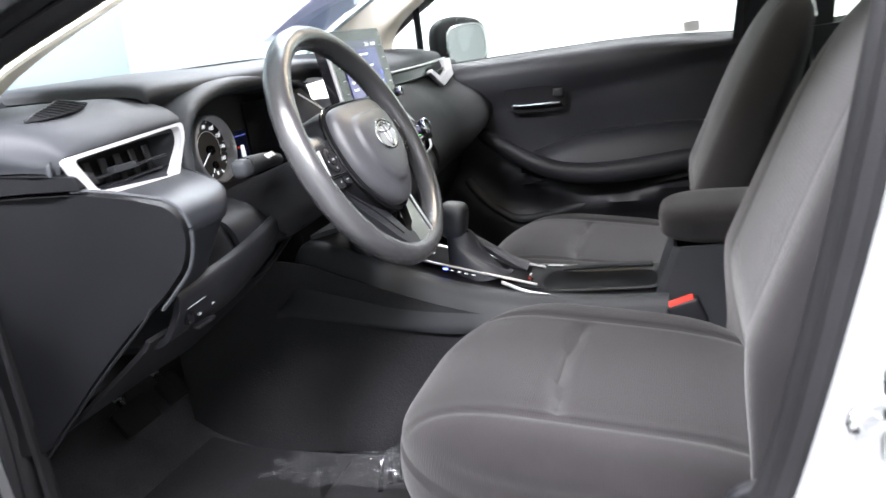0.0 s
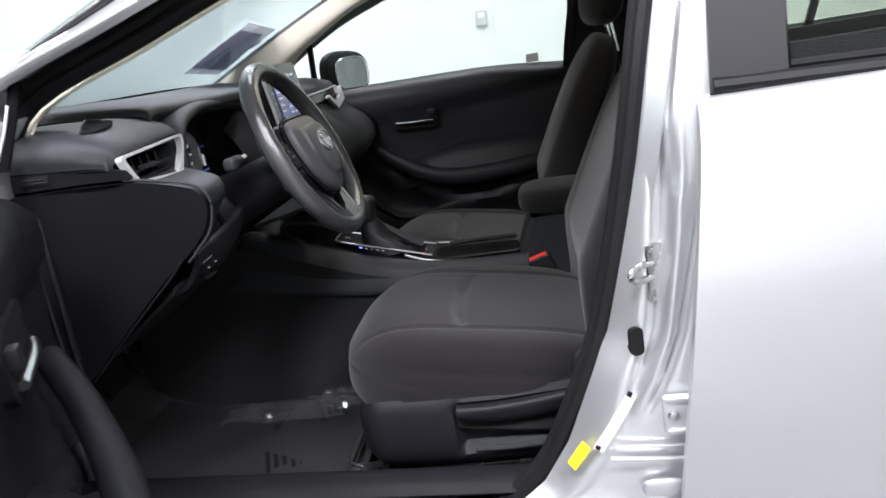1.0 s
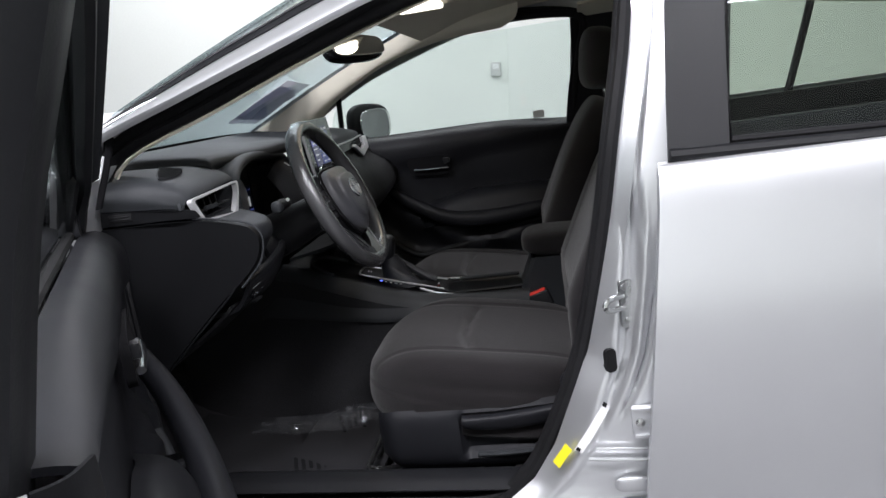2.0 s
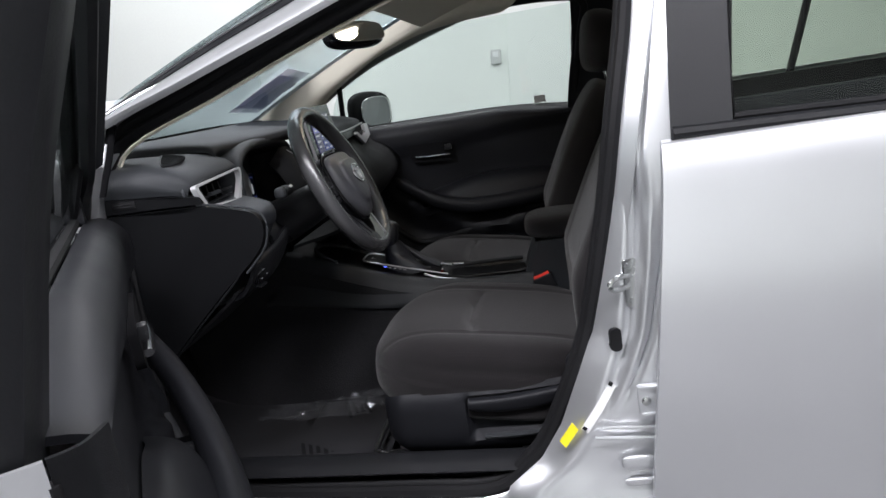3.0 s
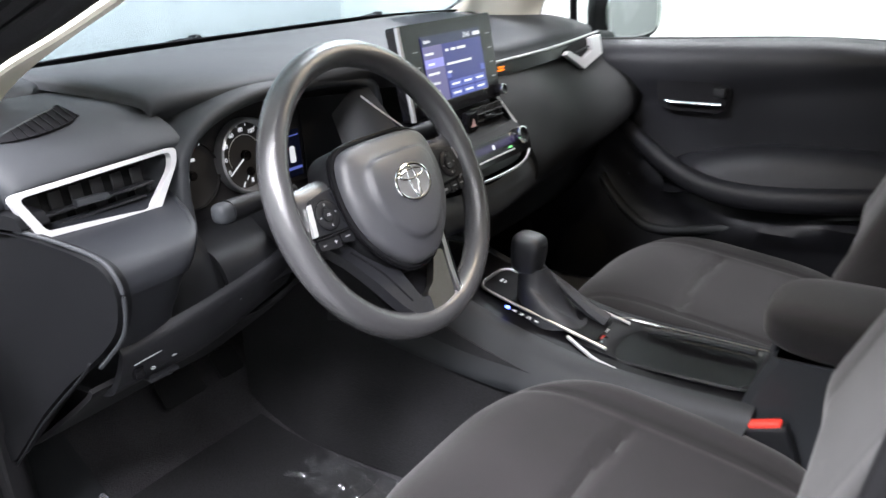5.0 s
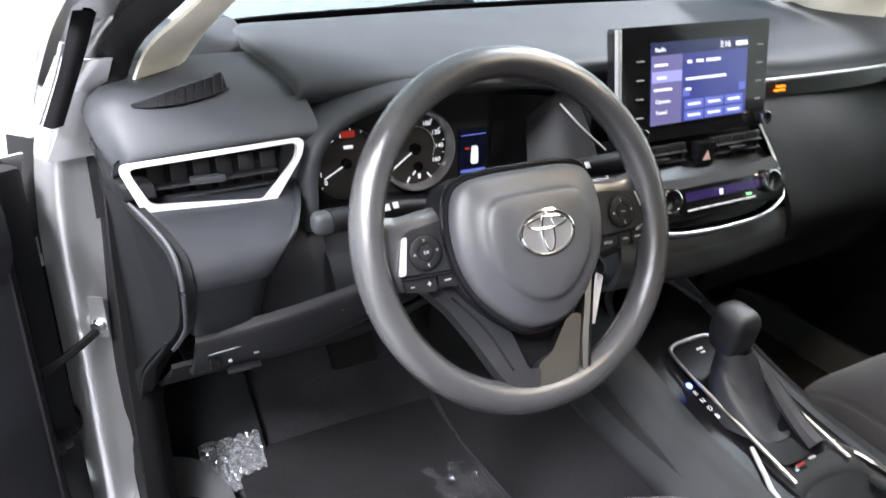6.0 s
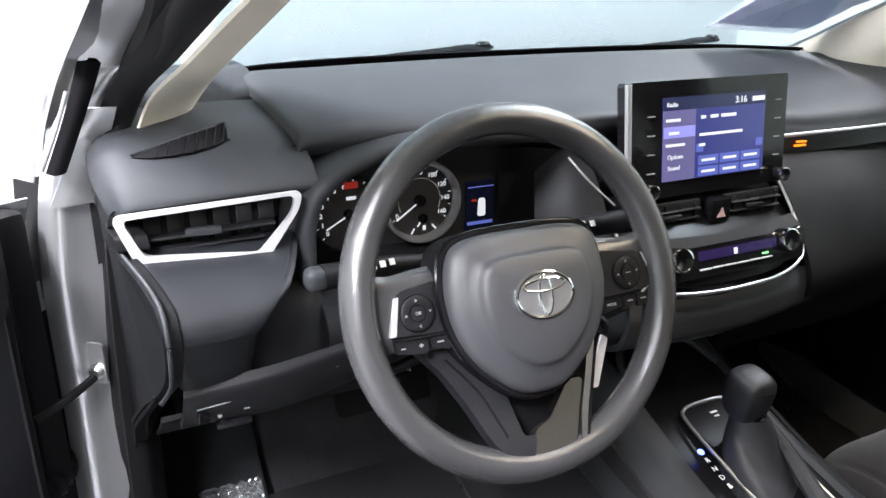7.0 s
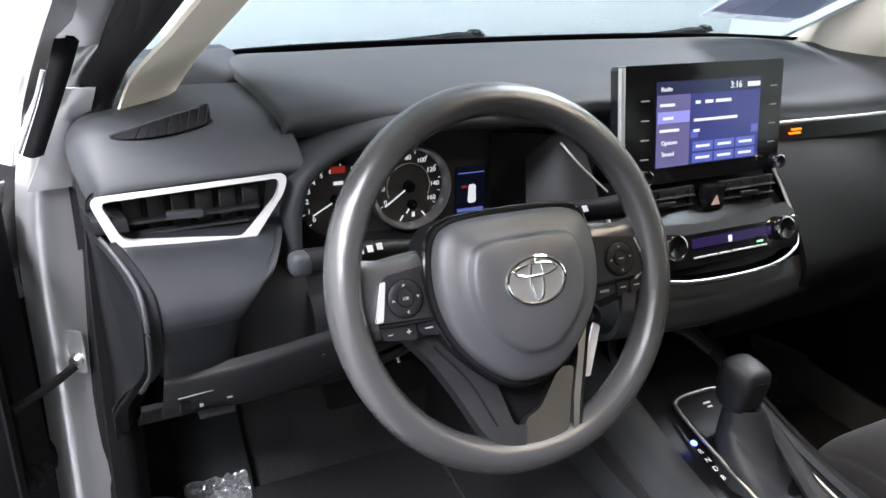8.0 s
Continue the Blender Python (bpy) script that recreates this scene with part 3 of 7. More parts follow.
part("sill", box(0.70, 0.82, -2.0, 0.6, 0.15, 0.30, 0.02), M_PAINT, car)
part("floor_pan", surf([[(x, y, z + 0.12 * math.exp(-(x / 0.14) ** 2) * (y < 0.7)) for x in (-0.74, -0.6, -0.36, -0.2, -0.12, 0, 0.12, 0.2, 0.36, 0.6, 0.74)] for y, z in ((-1.9, 0.35), (-1.2, 0.22), (-0.5, 0.20), (0.1, 0.195), (0.45, 0.21), (0.65, 0.30), (0.82, 0.52), (0.85, 0.94))], 4, 3, 0.01), M_CARPET, car, "black cabin carpet")
part("kick_panel", surf([[(-0.735, 0.44, z), (-0.715, 0.56, z), (-0.66, 0.72, z), (-0.60, 0.86, z)] for z in (0.18, 0.4, 0.62, 0.80)], 3, 4, 0.006), M_PLASTIC, car)
part("kick_panel", surf([[(0.735, 0.40, z), (0.715, 0.56, z), (0.66, 0.72, z), (0.60, 0.86, z)] for z in (0.18, 0.4, 0.62, 0.80)], 3, 4, 0.006), M_PLASTIC, car)

# Rear door on the driver's side and its window.
SKIN = [(0.10, 0.765, -0.545), (0.20, 0.812, -0.555), (0.31, 0.838, -0.565), (0.50, 0.862, -0.585), (0.66, 0.866, -0.603), (0.80, 0.842, -0.622), (0.872, 0.818, -0.630), (0.884, 0.80, -0.632)]
part("rear_door", surf([[(-x + 0.012, y + 0.004, z), (-x, y - 0.006, z), (-x - 0.004, -0.9, z), (-x - 0.002, -1.3, z), (-x + 0.02, -1.72, z)] for z, x, y in SKIN], 5, 4, 0.004), M_PAINT, car, "silver painted rear door, closed")
part("rear_door_edge", tube([(-x + 0.008, y + 0.002, z) for z, x, y in SKIN], 0.0045, 8, steps=4), M_PAINT, car)
part("rear_door_frame", surf([[(-x + 0.02, y + 0.006, z), (-x + 0.065, y - 0.004, z), (-x + 0.10, y - 0.04, z)] for z, x, y in SKIN], 5, 3, 0.003), M_PAINT, car)
TILT = 0.40


def glass_x(z):
    return -0.795 + (z - 0.89) * TILT


part("belt_moulding", tube([(-0.803, -0.636, 0.896), (-0.805, -1.2, 0.878), (-0.79, -1.75, 0.86)], 0.011, 8, steps=4), M_APPL, car, "black belt moulding")
part("pillar_cover", surf([[(glass_x(z) - 0.006, y, z), (glass_x(z) - 0.008, y - 0.05, z), (glass_x(z) - 0.006, y - 0.094, z)] for z, y in ((0.885, -0.632), (1.0, -0.645), (1.15, -0.665), (1.27, -0.69))], 4, 3, 0.008), M_APPL, car, "black pillar cover")
part("window_channel", tube([(glass_x(0.875) - 0.003, -1.7, 0.875), (glass_x(0.907) - 0.003, -0.733, 0.907), (glass_x(1.10) - 0.003, -0.752, 1.10), (glass_x(1.26) - 0.003, -0.775, 1.26)], 0.007, 8, steps=3, smooth=False), M_RUBBER, car)
pane = part("rear_door_glass", surf([[(glass_x(z), -0.725, z), (glass_x(z), -1.2, z), (glass_x(z), -1.68, z)] for z in (0.89, 1.08, 1.27)], 3, 3, 0.003), M_TINT, car, "green tinted rear door glass")
pane.visible_shadow = False
part("rear_roof_rail", surf([[(-0.62, y, 1.245 - max(0, -y - 1.0) * 0.16), (-0.655, y, 1.262 - max(0, -y - 1.0) * 0.16), (-0.66, y, 1.235 - max(0, -y - 1.0) * 0.16)] for y in (-0.62, -1.0, -1.4, -1.8)], 4, 3, 0.01), M_PAINT, car)
part("rear_door_trim", surf([[(-0.72, -0.70, z), (-0.735, -1.1, z), (-0.72, -1.7, z)] for z in (0.25, 0.6, 0.86, 0.93)], 3, 3, 0.02), M_TRIM, car)
part("quarter_panel", surf([[(-0.86, y, z) for y in (-1.72, -2.1, -2.6)] for z in (0.2, 0.6, 0.9)], 3, 3, 0.003), M_PAINT, car)
part("rear_bulkhead", box(-0.72, 0.72, -1.95, -1.9, 0.2, 0.95, 0.01), M_CARPET, car)
part("boot_lid", surf([[(x, y - 0.06 * x * x, z - 0.03 * x * x) for x in (-0.78, -0.4, 0, 0.4, 0.78)] for y, z in ((-2.52, 0.955), (-2.75, 0.945), (-2.92, 0.925), (-2.97, 0.86), (-3.0, 0.62), (-3.04, 0.38), (-2.98, 0.22))], 4, 4, 0.003), M_PAINT, car, "silver painted boot lid and tail")
for s in (-1, 1):
    part("rear_flank", surf([[(s * 0.86, y, 0.22), (s * 0.865, y, 0.6), (s * 0.83, y, 0.86), (s * (0.60 if y > -2.5 else 0.74), y, 0.94 + (0.26 if y > -2.1 else 0.12 if y > -2.4 else 0.0))] for y in (-1.95, -2.3, -2.6, -2.95)], 4, 4, 0.003), M_PAINT, car, "silver painted rear flank")
part("rear_window", surf([[(x, y - 0.1 * (abs(x) > 0.5), z) for x in (-0.58, 0, 0.58)] for y, z in ((-1.98, 1.23), (-2.3, 1.08), (-2.55, 0.95))], 3, 3, 0.003), M_TINT, car)
part("parcel_shelf", box(-0.7, 0.7, -2.6, -1.9, 0.90, 0.93, 0.01), M_CARPET, car)

# Far side of the car: rear door inside, with its split window.
part("rear_door_trim", surf([[(0.70, -0.70, z), (0.725, -1.1, z), (0.71, -1.75, z)] for z in (0.25, 0.6, 0.83, 0.875)], 3, 3, 0.03), M_TRIM, car)
pane = part("rear_door_glass", surf([[(0.765 - (z - 0.89) * TILT, y, z) for y in (-0.73, -1.2, -1.7)] for z in (0.85, 1.08, 1.25)], 3, 3, 0.003), M_TINT, car)
pane.visible_shadow = False
part("window_bar", tube([(0.775, -1.292, 0.85), (0.70, -1.335, 1.07), (0.645, -1.36, 1.22)], 0.013, 8, steps=3), M_APPL, car)
part("rear_roof_rail", surf([[(0.56, y, 1.262 - max(0, -y - 1.0) * 0.16), (0.63, y, 1.23 - max(0, -y - 1.0) * 0.16), (0.66, y, 1.22 - max(0, -y - 1.0) * 0.16)] for y in (-0.60, -1.0, -1.4, -1.8)], 4, 3, 0.01), M_HEAD, car)
part("outer_skin", surf([[(0.80, y, 0.885), (0.86, y, 0.7), (0.86, y, 0.3), (0.80, y, 0.12)] for y in (0.5, -0.5, -1.7, -2.6)], 3, 4, 0.003), M_PAINT, car)

for wx in (-0.76, 0.76):
    for wy, wz in ((1.15, 0.40), (-1.55, 0.15)):
        tyre = part("wheel", lathe([(0.0, 0.09), (0.20, 0.10), (0.225, 0.085)], 28, pose(wx, wy, wz + 0.01, 0, 90 if wx > 0 else -90, 0)), M_METAL, car)
        part("tyre", lathe([(0.215, -0.10), (0.30, -0.10), (0.318, -0.07), (0.318, 0.07), (0.30, 0.10), (0.215, 0.10)], 36, pose(wx, wy, wz + 0.01, 0, 90, 0)), M_RUBBER, tyre)

part("pillar_rib", tube([(-0.812, -0.455, 0.388), (-0.814, -0.51, 0.384), (-0.810, -0.60, 0.376)], 0.0035, 8), M_PAINT, car)
part("pillar_rib", tube([(-0.810, -0.47, 0.405), (-0.812, -0.53, 0.402), (-0.808, -0.60, 0.396)], 0.0025, 8), M_PAINT, car)
part("pillar_dimple", blob(0.006, 0.030, 0.014, pose(-0.812, -0.525, 0.335), 3, 8), M_PAINT, car)
part("pillar_dimple", blob(0.005, 0.028, 0.008, pose(-0.812, -0.525, 0.298), 3, 8), M_PAINT, car)
part("pillar_slot", tube([(-0.766, -0.535, 0.585), (-0.772, -0.522, 0.545), (-0.782, -0.500, 0.505)], 0.0016, 8), M_APPL, car)

# ---- dashboard ----
dash = thing("dashboard", (0, 0.45, 0.5), "dark grey moulded dashboard with silver-framed air vents", "dashboard")


def face(x, y, z, tip=90.0, turn=0.0):
    """A frame on a surface that faces the seats: local x to the right, local y up, local z towards the seats."""
    return pose(x, y, z, tip, 0, turn)


# Upper pad, from the foot of the windscreen to its front lip.
cols = (-0.516, -0.500, -0.40, -0.25, -0.10, 0.05, 0.25, 0.48, 0.70)
pad = []
for k, (y, z) in enumerate(((0.755, 0.950), (0.705, 0.982), (0.62, 1.004), (0.48, 1.000), (0.34, 0.990), (0.27, 0.978), (0.252, 0.962), (0.262, 0.945))):
    row = []
    for x in cols:
        w = max(0.0, min(1.0, (x + 0.02) / 0.22))
        yy, zz = y - 0.20 * x * x * (k < 3), z
        yy -= w * (0.03 if k in (5, 6) else 0.045 if k == 7 else 0.0)
        zz -= w * (0.0, 0.0, 0.0, 0.004, 0.012, 0.024, 0.030, 0.028)[k]
        zz += 0.008 * math.exp(-((x + 0.33) / 0.16) ** 2) * (k in (3, 4))
        zz -= 0.014 * max(0.0, abs(x) - 0.50) / 0.20 * (k < 4)
        if k > 4 and x < 0.05:
            yy -= 0.045 * max(0.0, min(1.0, (x + 0.50) / 0.30))
            zz += 0.006
        if x < -0.51:
            zz -= 0.016
        row.append((x, yy, zz))
    pad.append(row)
part("upper_pad", surf(pad, 6, 5, 0.012), M_SOFT, dash, "dark grey soft-touch upper pad")
# Lower block at the driver's corner, with the side-window slot in it.
corner = []
for y, z in ((0.50, 0.977), (0.45, 0.979), (0.40, 0.976), (0.31, 0.970), (0.25, 0.952), (0.222, 0.930), (0.228, 0.916)):
    corner.append([(-0.7215 if y > 0.26 else -0.716 if y > 0.24 else -0.706, y + (0.030 if y > 0.3 else 0.016), between(y + 0.02, ((0.24, 0.900), (0.27, 0.909), (0.33, 0.915), (0.42, 0.922), (0.52, 0.926)))), (-0.725 if y > 0.26 else -0.716 if y > 0.24 else -0.705, y + (0.02 if y > 0.3 else 0.012), z - 0.030 if y > 0.24 else (z + 0.904) / 2 - 0.004), (-0.70 if y > 0.24 else -0.694, y + 0.006, z - 0.006), (-0.64, y, z), (-0.56, y - 0.004, z + 0.003), (-0.505, y - 0.006, z + 0.002)])
part("corner_pad", surf(corner, 6, 5, 0.012), M_SOFT, dash)
part("corner_panel", surf([[(-0.70, y, z - 0.022), (-0.64, y, z - 0.008), (-0.56, y, z - 0.002), (-0.497, y, z)] for y, z in ((0.488, 0.970), (0.494, 0.9815), (0.52, 0.988), (0.58, 1.000), (0.66, 1.000))], 4, 4, 0.010), M_SOFT, dash, "dark grey corner panel under the windscreen")
def slot_row(f):
    """Across the side-window slot, from its near edge to its far edge, at f from the outer tip."""
    near = Vector((-0.684, 0.283, 0.9605)).lerp(Vector((-0.583, 0.287, 0.9705)), f) + Vector((0, -0.016 * math.sin(f * math.pi) ** 0.7, 0.0012 - 0.0025 * math.sin(f * math.pi) ** 0.7))
    far = Vector((-0.684, 0.285, 0.9610)).lerp(Vector((-0.577, 0.334, 0.9775)), f) + Vector((0, 0.005 * math.sin(f * math.pi), 0.0026))
    return near, far


slot = part("side_slot", surf([[a, (a + b) / 2, b] for a, b in [slot_row(k / 8) for k in range(9)]], 2, 2, 0.0006), M_VOID, dash, "black slotted side-window vent")
slot.data.flip_normals()
part("slot_rim", tube([slot_row(k / 8)[1] for k in range(9)] + [slot_row(1)[0]], 0.0016, 6, steps=2), M_SOFT, slot)
for k in range(8):
    a, b = slot_row(0.22 + 0.10 * k)
    c = slot_row(min(1.0, 0.30 + 0.10 * k))[1]
    part("slat", tube([a + Vector((0, 0, 0.0002)), a.lerp(c, 0.5) + Vector((0, 0, 0.0008)), c + Vector((0, 0, 0.0002))], 0.0008, 6, steps=2), M_CAP, slot)

# Driver's corner air vent in its silver frame.
VENT = face(-0.617, 0.2135, 0.8955, 82, -6)


def frame_plate(outline, hole, depth, m, bevel=0.0025):
    """A flat ring between two outlines of the same number of corners."""
    bm = bmesh.new()
    n = len(outline)
    sets = [[bm.verts.new((x, y, z)) for x, y in line] for line, z in ((outline, 0), (outline, depth), (hole, depth), (hole, 0))]
    for a, b in ((0, 1), (1, 2), (2, 3), (3, 0)):
        for i in range(n):
            j = (i + 1) % n
            bm.faces.new((sets[a][i], sets[a][j], sets[b][j], sets[b][i]))
    soften(bm, bevel, 2, 50)
    return moved(bm, m)


vent = part("vent_frame", frame_plate(rounded([(-0.098, 0.023), (0.090, 0.034), (0.086, 0.016), (0.048, -0.036), (-0.078, -0.029)], 0.010),
                                      rounded([(-0.0880, 0.0190), (0.082, 0.0302), (0.0785, 0.0125), (0.0425, -0.0262), (-0.0700, -0.0196)], 0.008), 0.012, VENT), M_SATIN, dash, "satin silver vent frame")
part("duct", prism(rounded([(-0.084, 0.016), (0.074, 0.026), (0.07, 0.01), (0.04, -0.028), (-0.070, -0.022)], 0.006), 0.004, VENT @ pose(0, 0, -0.042), 0), M_RUBBER, vent)
part("slat", box(-0.080, 0.062, -0.0015, 0.0015, -0.026, -0.004, 0.0006, 1, VENT @ pose(0, -0.003, 0, 0, 0, 3)), M_PLASTIC, vent)
part("slat", box(-0.078, 0.050, -0.0015, 0.0015, -0.026, -0.006, 0.0006, 1, VENT @ pose(0, -0.0155, 0, 0, 0, 3)), M_PLASTIC, vent)
for k in range(6):
    part("vane", box(-0.0095, 0.0095, -0.017 + (0.004 if k > 4 else 0), 0.014 + k * 0.001, -0.001, 0.001, 0.0004, 1, VENT @ pose(-0.062 + k * 0.0235, 0, -0.030, 0, 28, 0)), M_DUCT, vent)
part("thumb_tab", box(-0.018, 0.018, -0.004, 0.004, -0.012, 0.001, 0.002, 2, VENT @ pose(-0.012, -0.001, 0)), M_SOFT, vent, "grey vent thumb tab")

# End cap of the dashboard by the driver's door: it curls inwards at its rear edge, with a bead round it, and a strip with a small grille runs above.


def cap_x(y):
    t = max(0.0, min(1.0, (0.27 - y) / 0.17))
    return -0.722 + 0.034 * t * t * (3 - 2 * t)


def curled(bm):
    for v in bm.verts:
        v.co.x += cap_x(v.co.y) + 0.722
    return bm


def fine(outline, step=0.012):
    out = []
    for a, b in zip(outline, outline[1:] + outline[:1]):
        n = max(1, int(math.dist(a, b) / step))
        out += [(a[0] + (b[0] - a[0]) * k / n, a[1] + (b[1] - a[1]) * k / n) for k in range(n)]
    return out


SIDE = Matrix(((0, 0, 1, -0.722), (1, 0, 0, 0), (0, 1, 0, 0), (0, 0, 0, 1)))
CAP = rounded([(0.43, 0.886), (0.27, 0.884), (0.214, 0.880), (0.168, 0.868), (0.126, 0.853), (0.112, 0.836), (0.111, 0.815), (0.122, 0.785), (0.150, 0.756), (0.196, 0.720), (0.366, 0.566), (0.43, 0.560)], 0.016)
part("end_cap", curled(prism(fine(CAP), 0.016, SIDE, 0.007, 3)), M_ENDCAP, dash, "dark plastic end cap")
part("cap_bead", curled(tube([(-0.7185, y, z) for y, z in ((0.222, 0.8835), (0.204, 0.8815), (0.168, 0.8725), (0.124, 0.858), (0.107, 0.838), (0.1055, 0.815), (0.117, 0.782), (0.144, 0.753), (0.160, 0.738))], 0.0022, 8, steps=6)), M_SOFT, dash, "rounded dark bead round the end cap")
part("cap_edge", curled(tube([(-0.7205, y, z) for y, z in ((0.170, 0.742), (0.194, 0.716), (0.280, 0.638), (0.364, 0.562))], 0.0018, 8, steps=6)), M_CAP, dash)
part("cap_strip", curled(prism(fine(rounded([(0.43, 0.920), (0.35, 0.9145), (0.27, 0.9075), (0.214, 0.899), (0.208, 0.8845), (0.27, 0.8885), (0.43, 0.8905)], 0.004)), 0.03, SIDE, 0.0025, 2)), M_ENDCAP, dash)
grille = part("cap_grille", box(-0.7240, -0.719, 0.334, 0.382, 0.8965, 0.9115, 0.003, 2), M_RUBBER, dash)
for k in range(2):
    part("grille_bar", box(-0.7255, -0.7225, 0.338, 0.379, 0.9005 + k * 0.0050, 0.9022 + k * 0.0050, 0.0008, 1), M_PLASTIC, grille)

# Knee bolster below the vent: a sloping face that ends in a lip, with a dark undercut face below.
BOLSTER_RIGHT = ((0.74, -0.603), (0.765, -0.603), (0.810, -0.600), (0.836, -0.580), (0.852, -0.560), (0.880, -0.522))
BOLSTER_LEFT = ((0.74, -0.670), (0.780, -0.672), (0.810, -0.674), (0.838, -0.677), (0.880, -0.690))


def bolster_rows(levels):
    out = []
    for y0, z in levels:
        xr, xl = between(z, BOLSTER_RIGHT), between(z, BOLSTER_LEFT)
        y1 = y0 - 0.06 * max(0.0, xr + 0.602)
        out.append([(xl - 0.007, y0 + 0.020, z), (xl - 0.003, y0 + 0.006, z), (xl + 0.006, y0 + 0.001, z), ((xl + xr) / 2, y0, z), (xr - 0.016, y1 + 0.001, z + 0.001), (xr - 0.004, y1 + 0.005, z + 0.001), (xr + 0.001, y1 + 0.016, z + 0.001), (xr + 0.004, y1 + 0.065, z + 0.002)])
    return out


part("knee_bolster", surf(bolster_rows(((0.228, 0.880), (0.204, 0.872), (0.168, 0.863), (0.136, 0.852), (0.121, 0.841), (0.1145, 0.828), (0.1140, 0.8190), (0.1150, 0.8178))), 6, 5, 0.008), M_BOLSTER, dash, "dark grey knee bolster")
part("bolster_lower", surf(bolster_rows(((0.1152, 0.8176), (0.119, 0.810), (0.133, 0.786), (0.146, 0.765), (0.153, 0.750))), 4, 5, 0.008), M_BOLSTER, dash, "dark grey undercut face of the knee bolster")
part("trim_clip", box(-0.6115, -0.6055, 0.1500, 0.1530, 0.8475, 0.8487, 0.0004, 1), M_WHITE, dash, "small white plastic clip")
part("column_panel", surf([[(between(z, BOLSTER_RIGHT) - 0.010, y0 + 0.012, z), (between(z, BOLSTER_RIGHT) + 0.022, y0 + 0.004, z), (-0.535 + 0.15 * max(0.0, z - 0.82), y0 + 0.002, z), (-0.512, y0 + 0.012, z)] for y0, z in ((0.240, 0.900), (0.232, 0.872), (0.212, 0.838), (0.192, 0.810), (0.172, 0.780), (0.160, 0.742))], 5, 5, 0.008), M_CAP, dash, "dark plastic panel beside the steering column")
part("column_panel", surf([[(-0.515, y0 + 0.008, z), (-0.46, y0 + 0.006, z - 0.002), (-0.42, y0 + 0.012, z - 0.004), (-0.30, y0 + 0.016, z - 0.006), (-0.20, y0 + 0.004, z - 0.008)] for y0, z in ((0.262, 0.812), (0.220, 0.808), (0.180, 0.796), (0.160, 0.775), (0.154, 0.742))], 5, 5, 0.008), M_CAP, dash, "dark plastic panel below the instruments")
# Switch strip below it.
low = part("switch_panel", surf([[(-0.672, 0.160, 0.752), (-0.58, 0.150, 0.762), (-0.48, 0.155, 0.772), (-0.40, 0.17, 0.778)], [(-0.674, 0.152, 0.738), (-0.58, 0.142, 0.748), (-0.48, 0.150, 0.757), (-0.40, 0.165, 0.763)],
                                [(-0.676, 0.170, 0.704), (-0.58, 0.163, 0.700), (-0.48, 0.170, 0.712), (-0.40, 0.185, 0.722)], [(-0.676, 0.20, 0.682), (-0.58, 0.20, 0.690), (-0.48, 0.205, 0.70), (-0.40, 0.21, 0.706)],
                                [(-0.676, 0.30, 0.672), (-0.58, 0.30, 0.678), (-0.48, 0.30, 0.684), (-0.40, 0.30, 0.69)]], 5, 5, 0.008), M_PLASTIC, dash, "dark switch panel")
part("strip_line", tube([(-0.662, 0.1535, 0.7255), (-0.628, 0.151, 0.7290)], 0.0008, 6, steps=2), M_PRINT, low)
part("strip_line", tube([(-0.622, 0.1505, 0.7300), (-0.512, 0.1495, 0.7440)], 0.0008, 6, steps=3), M_PRINT, low)
part("rocker", box(-0.662, -0.650, 0.156, 0.164, 0.706, 0.720, 0.002), M_GLOSS, low)
for x, w in ((-0.640, 0.0035), (-0.612, 0.005)):
    part("printed_mark", box(x - w * 0.6, x + w * 0.6, 0.1545, 0.158, 0.7100 + (x + 0.64) * 0.12, 0.7128 + (x + 0.64) * 0.12, 0.0005), M_PRINT, low)
part("bonnet_lever", box(-0.643, -0.606, 0.160, 0.19, 0.692, 0.697, 0.002), M_PLASTIC, dash)
part("lower_shroud", surf([[(x, y, z + 0.30 * max(0.0, x + 0.42)) for x in (-0.695, -0.6, -0.5, -0.42, -0.33, -0.25)] for y, z in ((0.190, 0.698), (0.205, 0.683), (0.28, 0.630), (0.37, 0.572), (0.44, 0.560), (0.62, 0.60), (0.80, 0.70))], 4, 4, 0.006), M_RUBBER, dash)

# Instrument hood and gauges.
HOOD = [(-0.512, 0.825), (-0.508, 0.885), (-0.49, 0.918), (-0.44, 0.940), (-0.36, 0.951), (-0.25, 0.950), (-0.165, 0.938), (-0.145, 0.915), (-0.150, 0.86), (-0.158, 0.81)]
hood = []
for grow, y in ((0.0, 0.31), (0.004, 0.25), (0.007, 0.225), (0.016, 0.222), (0.022, 0.24), (0.024, 0.29)):
    row = []
    for x, z in HOOD:
        d = Vector((x + 0.33, (z - 0.85) * 1.4)).normalized()
        row.append((x + d[0] * grow, y - 0.06 * (0.95 - z) - (0.012 * max(0.0, min(1.0, (-0.42 - x) / 0.08)) if y < 0.3 else 0.0), z + d[1] * grow))
    hood.append(row)
part("gauge_hood", surf(hood, 4, 5, 0.004), M_SOFT, dash, "dark grey instrument hood")
cluster = part("instrument_panel", box(-0.52, -0.14, 0.295, 0.31, 0.80, 0.955, 0.004), M_FACE, dash, "black instrument panel")
GX, GY = 82, 0.2925


